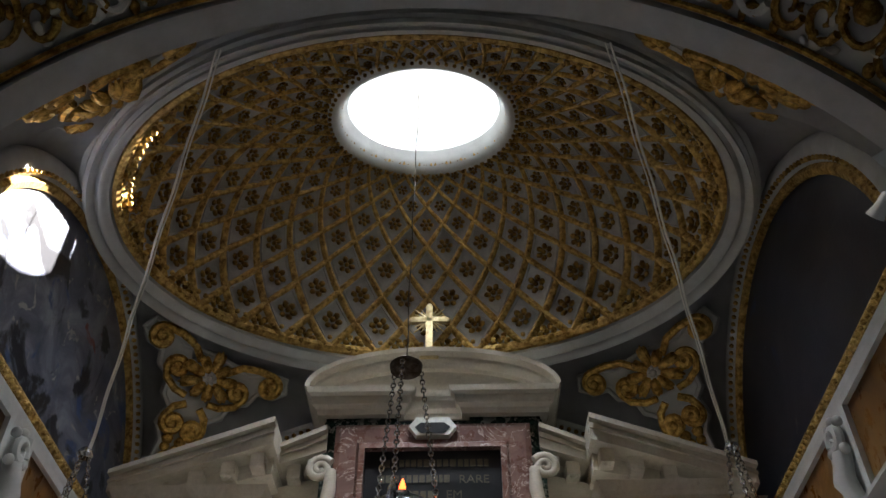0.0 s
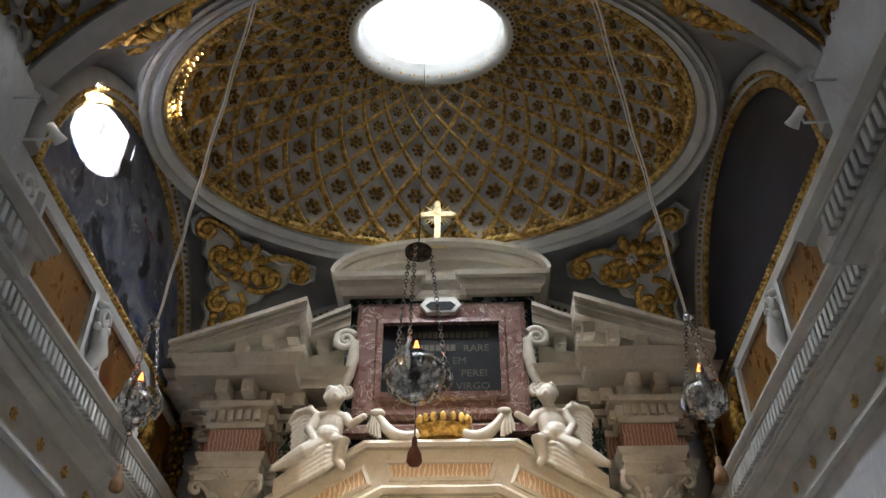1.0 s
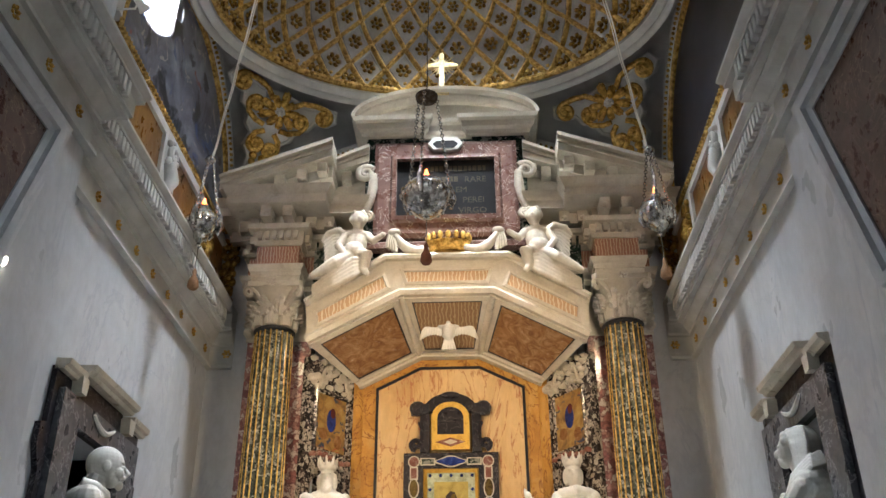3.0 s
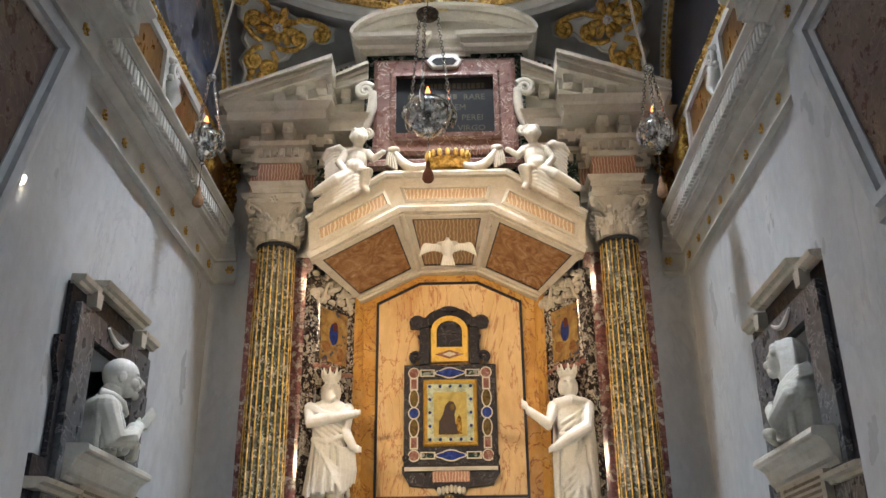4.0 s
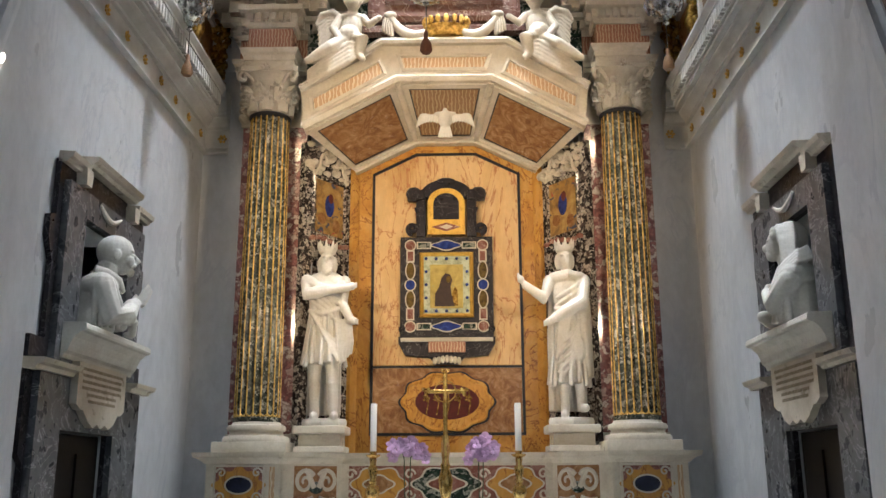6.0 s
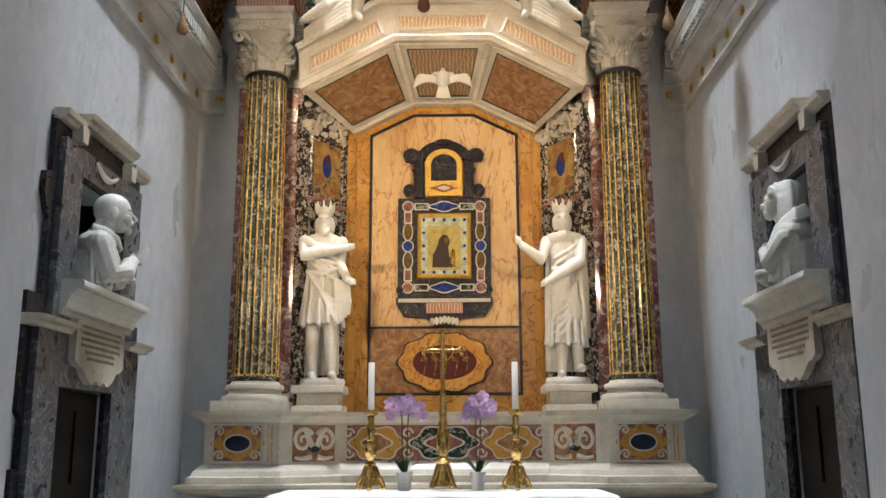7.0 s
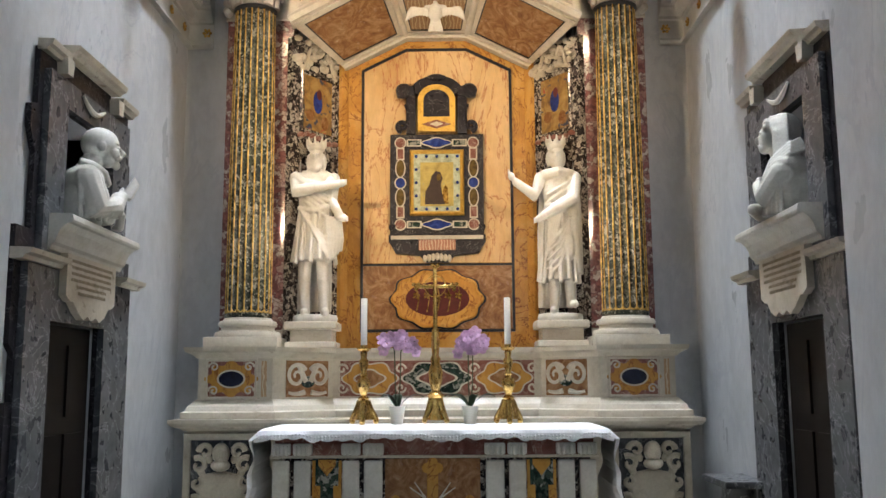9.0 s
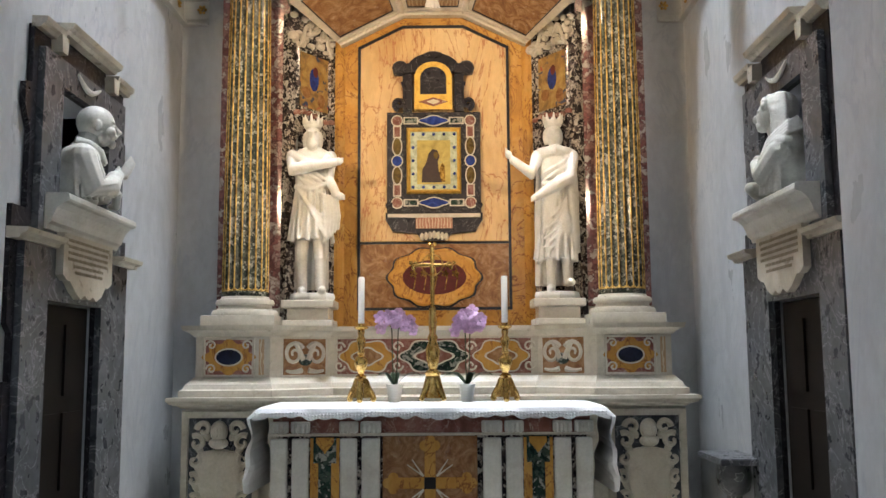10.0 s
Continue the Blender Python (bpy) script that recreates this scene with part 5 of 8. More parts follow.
# inlaid stones round the icon
for u0 in (-0.32, 0.32):
    for v, a, b, m in ((2.95, 0.042, 0.042, REDSTONE), (3.68, 0.042, 0.042, REDSTONE), (3.32, 0.042, 0.045, LAPIS), (3.45, 0.036, 0.075, BROWNSTONE), (3.19, 0.036, 0.075, BROWNSTONE)):
        e = part("pale_rim", prism(B(), oval(u0, v, a + 0.010, b + 0.010, 20), front, YF - 0.008, YF - 0.001), CREAM, aed)
        part("stone", prism(B(), oval(u0, v, a, b, 20), front, YF - 0.012, YF - 0.0085), m, e)
    for v in (3.06, 3.58):
        e = part("pale_rim", box(B(), u0 - 0.036, u0 + 0.036, YF - 0.008, YF - 0.001, v - 0.055, v + 0.055, 0.002), CREAM, aed)
        part("stone", box(B(), u0 - 0.024, u0 + 0.024, YF - 0.012, YF - 0.0085, v - 0.043, v + 0.043), REDSTONE, e)
for v in (2.95, 3.68):
    e = part("pale_rim", prism(B(), lobes(0, v, 0.125, 0.046, 4, 0.12, 40), front, YF - 0.008, YF - 0.001), CREAM, aed)
    part("stone", prism(B(), lobes(0, v, 0.112, 0.036, 4, 0.12, 40), front, YF - 0.012, YF - 0.0085), LAPIS, e)
    for u in (-0.20, 0.20):
        e = part("pale_rim", box(B(), u - 0.065, u + 0.065, YF - 0.008, YF - 0.001, v - 0.032, v + 0.032, 0.002), CREAM, aed)
        part("stone", box(B(), u - 0.053, u + 0.053, YF - 0.012, YF - 0.0085, v - 0.022, v + 0.022), GREENSTONE, e)

# ---- canopy: octagonal arch with splayed soffit ----
canopy = thing("arch_canopy", "cream marble half octagonal arch with alabaster panels", "arch", (0, -0.2, 4.4))
FO = [(-1.20, 4.83), (-0.53, 5.25), (0.53, 5.25), (1.20, 4.83)]
FI = [(-1.17, 4.49), (-0.395, 4.91), (0.395, 4.91), (1.17, 4.49)]
BK = [(-0.83, 4.385), (-0.27, 4.665), (0.27, 4.665), (0.83, 4.385)]
YFRONT, YBACK = -0.24, 0.56


def lerp2(a, b, q):
    return (a[0] + (b[0] - a[0]) * q, a[1] + (b[1] - a[1]) * q)


for i in range(3):
    quad = [FO[i], FO[i + 1], FI[i + 1], FI[i]]
    part("archivolt", prism(B(), quad, front, YFRONT, YFRONT + 0.16), CREAM, canopy)
    ins = [lerp2(lerp2(FO[i], FO[i + 1], u), lerp2(FI[i], FI[i + 1], u), v) for u, v in ((0.09, 0.30), (0.93 if i != 1 else 0.91, 0.30), (0.93 if i != 1 else 0.91, 0.74), (0.09, 0.74))]
    if i == 2:
        ins = [lerp2(lerp2(FO[i], FO[i + 1], u), lerp2(FI[i], FI[i + 1], u), v) for u, v in ((0.07, 0.30), (0.91, 0.30), (0.91, 0.74), (0.07, 0.74))]
    ob_in = part("alabaster_insert", prism(B(), ins, front, YFRONT - 0.004, YFRONT + 0.002), STRIPE, canopy, "striped alabaster insert")
    rim = B()
    sweep(rim, ins, [(-0.004, YFRONT), (-0.004, YFRONT - 0.012), (0.022, YFRONT - 0.02), (0.03, YFRONT)], front, True)
    part("insert_rim", rim, CREAM, canopy)
part("hood_moulding", sweep(B(), FO, [(0.02, YFRONT + 0.15), (0.02, YFRONT - 0.05), (-0.01, YFRONT - 0.06), (-0.03, YFRONT - 0.03), (-0.05, YFRONT - 0.02), (-0.05, YFRONT + 0.15)], front), CREAM, canopy)
part("inner_moulding", sweep(B(), FI, [(0.012, YFRONT + 0.05), (0.012, YFRONT - 0.02), (-0.03, YFRONT - 0.03), (-0.06, YFRONT - 0.001), (-0.06, YFRONT + 0.05)], front), CREAM, canopy)


def splay(i, u, v, d=0.0):
    """Point on soffit bay i: u along, v from front to back, d out of the surface (downwards)."""
    a = Vector((*FI[i], YFRONT + 0.04)).lerp(Vector((*FI[i + 1], YFRONT + 0.04)), u)
    b = Vector((*BK[i], YBACK)).lerp(Vector((*BK[i + 1], YBACK)), u)
    p = a.lerp(b, v)
    t = Vector((FI[i + 1][0] - FI[i][0], FI[i + 1][1] - FI[i][1], 0))
    n = t.cross(b - a).normalized()
    if n.y > 0:
        n = -n
    p = p + n * d
    return (p.x, p.z, p.y)


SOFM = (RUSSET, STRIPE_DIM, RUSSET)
for i in range(3):
    prism_bm = B()
    prism(prism_bm, rect(0, 1, 0, 1), lambda u, v, d: splay(i, u, v, d), -0.08, 0.0)
    part("soffit_bay", prism_bm, CREAM, canopy)
    m0, m1 = (0.10, 0.88) if i == 0 else ((0.12, 0.88) if i == 1 else (0.12, 0.90))
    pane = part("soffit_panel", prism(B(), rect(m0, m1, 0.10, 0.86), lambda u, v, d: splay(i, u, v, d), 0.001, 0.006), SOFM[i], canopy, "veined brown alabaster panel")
    rb = B()
    w = 0.014
    for q in (rect(m0 - w, m1 + w, 0.10 - 0.02, 0.10), rect(m0 - w, m1 + w, 0.86, 0.88), rect(m0 - w, m0, 0.10, 0.86), rect(m1, m1 + w, 0.10, 0.86)):
        prism(rb, q, lambda u, v, d: splay(i, u, v, d), 0.0015, 0.009)
    part("dark_fillet", rb, BLACK_SLATE, pane)
    for q in (rect(m0 - 0.08, m1 + 0.08, 0.0, 0.06), rect(m0 - 0.08, m1 + 0.08, 0.91, 1.0)):
        part("soffit_moulding", prism(B(), q, lambda u, v, d: splay(i, u, v, d), 0.001, 0.028), CREAM, canopy)
for i in (1, 2):
    part("soffit_rib", tube(B(), [Vector((FI[i][0], YFRONT + 0.02, FI[i][1] - 0.01)), Vector((BK[i][0], YBACK, BK[i][1] - 0.01))], 0.03, 8), CREAM, canopy, "", True)
part("back_moulding", sweep(B(), BK, [(0.03, YBACK + 0.03), (0.03, YBACK - 0.05), (-0.02, YBACK - 0.06), (-0.04, YBACK + 0.03)], front), CREAM, canopy)
# filling behind the arch
fill = B()
prism(fill, [(-1.2, 4.80), (-0.5, 5.22), (0.5, 5.22), (1.2, 4.80), (1.2, 5.6), (-1.2, 5.6)], front, -0.02, YB + 0.2)
part("backing_wall", fill, GREENSTONE, canopy, "green breccia ground behind the cherubs")

# dove in the middle panel
dv = B()
c = Vector(splay(1, 0.5, 0.52, 0.05))
ball(dv, c + Vector((0, 0, 0.0)), (0.055, 0.05, 0.085), 12, (35, 0, 0))
ball(dv, c + Vector((0, -0.055, 0.095)), 0.036, 10)
ball(dv, c + Vector((0, -0.09, 0.092)), (0.012, 0.03, 0.012), 8)
for s in (-1, 1):
    tube(dv, [c + Vector((s * 0.04, -0.01, 0.05)), c + Vector((s * 0.11, 0.0, 0.085)), c + Vector((s * 0.19, 0.01, 0.06)), c + Vector((s * 0.235, 0.015, 0.0))], [0.026, 0.03, 0.026, 0.014], 8)
    for k in range(9):
        q = k / 8
        r0 = c + Vector((s * (0.05 + 0.175 * q), 0.008, 0.065 + 0.02 * math.sin(3.0 * q) - 0.05 * q * q))
        tube(dv, [r0, r0 + Vector((s * 0.012 * q, 0.012, -0.05)), r0 + Vector((s * 0.03 * q, 0.02, -0.105 + 0.02 * q))], [0.016, 0.017, 0.006], 6)
for k in range(-2, 3):
    tube(dv, [c + Vector((0.012 * k, 0.03, -0.05)), c + Vector((0.028 * k, 0.05, -0.15))], [0.02, 0.014], 6)
carved("dove_relief", dv, STATUE, "white carved marble dove with spread wings", "relief", "", 0.006)

# ---- attic with the black tablet ----
attic = thing("attic", "rose marble attic with a black tablet and a curved pediment", "attic", (0, -0.15, 5.4))
YT = -0.20
part("body", box(B(), -0.75, 0.75, YT + 0.07, YB - 0.002, 5.40, 6.62, 0.004), GREENSTONE, attic, "green breccia body")
part("frame", sweep(B(), rect(-0.45, 0.45, 5.70, 6.31), [(0.21, YT + 0.08), (0.21, YT + 0.02), (0.17, YT), (0.06, YT + 0.005), (0.04, YT - 0.025), (0.0, YT - 0.03), (0.0, YT + 0.03), (0.0, YT + 0.08)], front, True), ROSEFRAME, attic, "moulded rose marble frame")
tab = part("tablet", box(B(), -0.46, 0.46, YT + 0.02, YT + 0.075, 5.69, 6.32), BLACK_SLATE, attic, "black slate tablet with faded lettering")


LETTER = plain("worn_lettering", (0.10, 0.085, 0.055), 0.6, 0.4, 40, 0.0)


def words(text, size, m, mat, parent, name="lettering", align="CENTER", extrude=0.001):
    cu = bpy.data.curves.new(name, "FONT")
    cu.body, cu.size, cu.align_x, cu.extrude, cu.resolution_u = text, size, align, extrude, 2
    tmp = bpy.data.objects.new(name, cu)
    me = bpy.data.meshes.new_from_object(tmp)
    bpy.data.objects.remove(tmp)
    me.materials.append(mat)
    o = new(name, me)
    o.parent = parent
    off, p = Vector((0, 0, 0)), parent
    while p:
        off += Vector(p.location)
        p = p.parent
    o.matrix_basis = Matrix.Translation(-off) @ m
    return o


UPR = lambda x, y, z: Matrix.Translation((x, y, z)) @ Matrix.Rotation(math.pi / 2, 4, "X")
for k, (bars) in enumerate(((-0.32, 0.36), (-0.34, 0.08), (-0.30, -0.02), (-0.36, 0.02))):
    z = 6.19 - 0.115 * k
    rnd = random.Random(k)
    u = bars[0]
    lb = B()
    while u < bars[1]:
        w_ = rnd.uniform(0.03, 0.055)
        box(lb, u, u + w_ * 0.75, YT + 0.016, YT + 0.0195, z, z + 0.055)
        u += w_
    part("lettering_bar", lb, LETTER, tab)
words("RARE", 0.085, UPR(0.27, YT + 0.019, 6.07), LETTER, tab)
words("EM", 0.085, UPR(0.14, YT + 0.019, 5.96), LETTER, tab)
words("PEREI", 0.085, UPR(0.25, YT + 0.019, 5.85), LETTER, tab)
words("VIRGO", 0.085, UPR(0.24, YT + 0.019, 5.74), LETTER, tab)
# cornice, broken in the middle, and the curved pediment
for x0, x1, yy in ((-0.79, -0.20, YT - 0.02), (0.20, 0.79, YT - 0.02), (-0.22, 0.22, YT + 0.05)):
    part("cornice", sweep(B(), [(x0, YB), (x0, yy), (x1, yy), (x1, YB)], [(-0.05, 6.58), (0.0, 6.58), (0.01, 6.62), (0.04, 6.64), (0.05, 6.70), (0.075, 6.72), (0.085, 6.76), (-0.05, 6.76)]), CREAM, attic)
arcp = ellipse_arc(0, 0.86, 6.765, 0.30, 24)
part("tympanum", prism(B(), arcp, front, YT + 0.06, YB - 0.002), CREAM, attic)
part("curved_moulding", sweep(B(), arcp[::-1], [(0.0, YT + 0.08), (0.0, YT - 0.03), (-0.03, YT - 0.02), (-0.07, YT + 0.02), (-0.08, YT + 0.08)], front), CREAM, attic)
part("curved_cap", sweep(B(), arcp[::-1], [(0.03, YB - 0.01), (0.03, YT - 0.10), (0.0, YT - 0.09), (-0.01, YT - 0.03), (-0.01, YB - 0.01)], front), CREAM, attic)
part("base_moulding", sweep(B(), [(-0.72, YB), (-0.72, YT + 0.04), (0.72, YT + 0.04), (0.72, YB)], [(-0.05, 5.38), (0.05, 5.38), (0.05, 5.43), (0.02, 5.46), (-0.05, 5.46)]), ROSEFRAME, attic)
key = part("keyhole_frame", prism(B(), [(-0.16, 6.46), (-0.11, 6.53), (0.11, 6.53), (0.16, 6.46), (0.11, 6.39), (-0.11, 6.39)], front, YT - 0.05, YT + 0.02), STATUE, attic, "pale six sided frame")
part("dark_opening", prism(B(), [(-0.12, 6.45), (-0.08, 6.485), (0.08, 6.485), (0.12, 6.45), (0.08, 6.405), (-0.08, 6.405)], front, YT - 0.055, YT - 0.0505), BLACK_SLATE, key)
for s in (-1, 1):
    vl = B()
    tube(vl, spiral(s * 0.735, 6.16, 0.085, 1.9, YT - 0.02, -s, 0.6, 26), [0.03 - 0.012 * k / 26 for k in range(27)], 8)
    tube(vl, [(s * 0.665, YT - 0.02, 6.15), (s * 0.665, YT - 0.02, 6.0), (s * 0.69, YT - 0.02, 5.85), (s * 0.72, YT - 0.02, 5.75)], [0.035, 0.045, 0.04, 0.03], 8)
    tube(vl, spiral(s * 0.70, 5.70, 0.05, 1.5, YT - 0.02, s, 1.0, 18), 0.02, 8)
    part("volute", vl, CREAM, attic, "pale scroll volute", True)

# gilded cross with rays on the pediment
PALEGOLD = metal("pale_gilding", (0.82, 0.70, 0.42), 0.4, (0.7, 0.6, 0.5), 0.3)
gx = thing("gilt_cross", "pale gilded cross with rays on the curved pediment", "cross", (-0.03, -0.21, 7.04))
cr = B()
X0, Y0, DZ = -0.03, -0.21, 0.0
box(cr, X0 - 0.027, X0 + 0.027, Y0 - 0.02, Y0 + 0.02, 7.06, 7.55 + DZ, 0.006)
box(cr, X0 - 0.135, X0 + 0.135, Y0 - 0.02, Y0 + 0.02, 7.385 + DZ, 7.435 + DZ, 0.006)
for a in range(8):
    if a % 2:
        t = a * math.pi / 4
        for dt in (-0.28, 0, 0.28):
            r_ = 0.16 if dt == 0 else 0.125
            part("ray", tube(B(), [(X0 + 0.02 * math.cos(t + dt), Y0, 7.41 + DZ + 0.02 * math.sin(t + dt)), (X0 + r_ * math.cos(t + dt), Y0, 7.41 + DZ + r_ * math.sin(t + dt))], [0.014, 0.003], 5), PALEGOLD, gx)
for dx, dz in ((-0.14, 0), (0.14, 0), (0, 0.14)):
    ball(cr, (X0 + dx, Y0, 7.41 + DZ + dz), (0.026, 0.02, 0.026), 8)
part("foot", box(B(), X0 - 0.07, X0 + 0.07, Y0 - 0.035, Y0 + 0.035, 7.04, 7.10, 0.01), PALEGOLD, gx)
part("cross", cr, PALEGOLD, gx, "", True)

# crown and swag under the tablet
cw = thing("crown_swag", "gilded crown held on a pale marble swag", "relief", (0, -0.28, 5.28))
cb = B()
lathe(cb, [(0.16, 5.32), (0.185, 5.34), (0.185, 5.40), (0.20, 5.42), (0.17, 5.43)], (0.02, -0.20, 0), 28, 1, 0.5)
for k in range(9):
    a = math.pi + math.pi * k / 8
    ball(cb, (0.02 + 0.185 * math.cos(a), -0.20 + 0.09 * math.sin(a), 5.465), (0.024, 0.016, 0.042), 7)
part("crown", cb, GOLD, cw, "gilded crown", True)
for s in (-1, 1):
    sw = B()
    tube(sw, [(s * (0.16 + 0.29 * q), -0.24, 5.36 - 0.07 * math.sin(math.pi * q * 0.8) + 0.17 * q * q) for q in (k / 10 for k in range(11))], [0.03 + 0.02 * math.sin(math.pi * k / 10) for k in range(11)], 8)
    for k in range(4):
        tube(sw, [(s * (0.44 + 0.02 * k), -0.24, 5.50), (s * (0.455 + 0.018 * k), -0.25, 5.42), (s * (0.44 + 0.025 * k), -0.24, 5.32 + 0.015 * k)], [0.012, 0.024, 0.02], 6)
    ball(sw, (s * 0.46, -0.24, 5.52), (0.06, 0.035, 0.035), 9)
    part("swag", sw, CREAM, cw, "carved cloth swag", True)

# ---- figures: each one plain carved mesh ----
def limb(bm, pts, rs, seg=10):
    tube(bm, pts, rs, seg)
    for p, r in ((pts[0], rs[0]), (pts[-1], rs[-1])):
        ball(bm, p, r, 10)
    return bm


def crown(bm, c, r, h):
    lathe(bm, [(r * 0.95, 0), (r, 0.01), (r, h * 0.45), (r * 0.85, h * 0.45)], c, 20)
    for k in range(8):
        a = 2 * math.pi * k / 8
        d = Vector((math.cos(a), math.sin(a), 0))
        tube(bm, [Vector(c) + d * r * 0.95 + Vector((0, 0, h * 0.3)), Vector(c) + d * r * 1.12 + Vector((0, 0, h))], [0.022, 0.008], 6)


def fist(bm, p, d):
    p, d = Vector(p), Vector(d).normalized()
    ball(bm, p, (0.036, 0.032, 0.034), 8)
    for k in (-1, 0, 1):
        tube(bm, [p + Vector((0, 0, 0.014 * k)), p + d * 0.05 + Vector((0, -0.012, 0.016 * k))], [0.012, 0.009], 6)


def king_old():
    bm = B()
    lathe(bm, [(0.20, 0), (0.21, 0.03), (0.20, 0.06)], (0.02, 0.0, 0), 8, 1.05, 0.85)
    limb(bm, [(-0.07, -0.02, 0.09), (-0.085, -0.03, 0.35), (-0.075, 0.0, 0.62)], [0.042, 0.058, 0.080])
    limb(bm, [(0.11, -0.05, 0.09), (0.10, -0.07, 0.36), (0.075, -0.01, 0.62)], [0.042, 0.058, 0.080])
    for x, y in ((-0.075, -0.06), (0.13, -0.09)):
        ball(bm, (x, y - 0.02, 0.08), (0.04, 0.075, 0.035), 10)
    for x, y, z in ((-0.085, -0.03, 0.33), (0.10, -0.07, 0.34)):
        ball(bm, (x, y, z), (0.062, 0.06, 0.055), 10)
    lathe(bm, [(0.170, 0.50), (0.168, 0.56), (0.150, 0.72), (0.135, 0.88), (0.135, 0.98)], (0, 0, 0), 26, 1.0, 0.8)
    rnd = random.Random(2)
    for k in range(15):
        a = 2 * math.pi * (k + rnd.uniform(-0.2, 0.2)) / 15
        rr = rnd.uniform(0.196, 0.214)
        tube(bm, [(0.15 * math.cos(a), 0.12 * math.sin(a), 0.92), (0.175 * math.cos(a), 0.142 * math.sin(a), 0.72), (rr * math.cos(a), rr * 0.82 * math.sin(a), 0.49 + rnd.uniform(-0.02, 0.02))], [0.012, 0.018, 0.024], 6)
    ball(bm, (0, 0, 1.06), (0.160, 0.115, 0.19), 16)
    ball(bm, (0, 0.01, 1.19), (0.195, 0.10, 0.085), 14)
    tube(bm, [(-0.19, -0.06, 1.20), (-0.06, -0.13, 1.13), (0.10, -0.12, 1.10), (0.18, -0.06, 1.16)], [0.05, 0.04, 0.035, 0.05], 8)
    tube(bm, [(0, 0, 1.22), (0.005, -0.01, 1.32)], 0.055, 10)
    ball(bm, (0.01, -0.02, 1.36), (0.072, 0.085, 0.098), 14)
    ball(bm, (0.02, -0.075, 1.295), (0.055, 0.045, 0.065), 10)
    ball(bm, (0.02, -0.11, 1.36), (0.016, 0.026, 0.028), 8)
    ball(bm, (0.02, -0.10, 1.322), (0.034, 0.018, 0.009), 7)
    for s in (-1, 1):
        ball(bm, (0.01 + s * 0.068, 0.0, 1.33), (0.035, 0.05, 0.075), 9)
        ball(bm, (0.015 + s * 0.032, -0.092, 1.385), (0.026, 0.020, 0.011), 7)
    crown(bm, (0.01, -0.015, 1.425), 0.085, 0.105)
    limb(bm, [(-0.19, -0.01, 1.19), (-0.16, -0.15, 1.06), (0.05, -0.20, 1.08), (0.25, -0.17, 1.11)], [0.062, 0.056, 0.044, 0.034])
    fist(bm, (0.285, -0.165, 1.12), (1, 0, 0.15))
    limb(bm, [(0.19, -0.01, 1.18), (0.17, -0.02, 1.0), (0.26, -0.10, 0.86)], [0.06, 0.052, 0.04])
    fist(bm, (0.30, -0.12, 0.84), (1, -0.3, -0.25))
    for k in range(5):
        x = 0.13 + 0.03 * k
        tube(bm, [(x, -0.11 + 0.02 * k, 0.86), (x + 0.02, -0.12 + 0.02 * k, 0.68), (x + 0.01, -0.10 + 0.02 * k, 0.46 + 0.03 * k)], [0.022, 0.028, 0.020], 6)
    for k in range(6):
        x = -0.17 + 0.055 * k
        tube(bm, [(x * 0.9, 0.10, 1.18), (x, 0.15, 0.75), (x * 1.05, 0.14, 0.10)], [0.035, 0.05, 0.05], 6)
    for k in range(5):
        z0 = 1.20 - 0.045 * k
        tube(bm, [(-0.15, -0.07, z0 + 0.02), (-0.05, -0.125, z0 - 0.06), (0.06, -0.115, z0 - 0.13), (0.14, -0.06, z0 - 0.17)], [0.016, 0.02, 0.018, 0.014], 6)
    for k in range(7):
        a = -2.6 + 0.36 * k
        ball(bm, (0.02 + 0.045 * math.cos(a), -0.09 + 0.02 * math.sin(a * 2), 1.285 + 0.035 * math.sin(a)), 0.02, 7)
    tube(bm, [(-0.15, -0.08, 0.93), (0, -0.135, 0.90), (0.15, -0.08, 0.95)], 0.022, 7)
    for k in range(4):
        tube(bm, [(-0.14 + 0.02 * k, -0.10, 0.93), (-0.02 + 0.02 * k, -0.15, 0.78 - 0.03 * k), (0.15, -0.12, 0.66 - 0.05 * k)], [0.012, 0.02, 0.014], 6)
    return bm


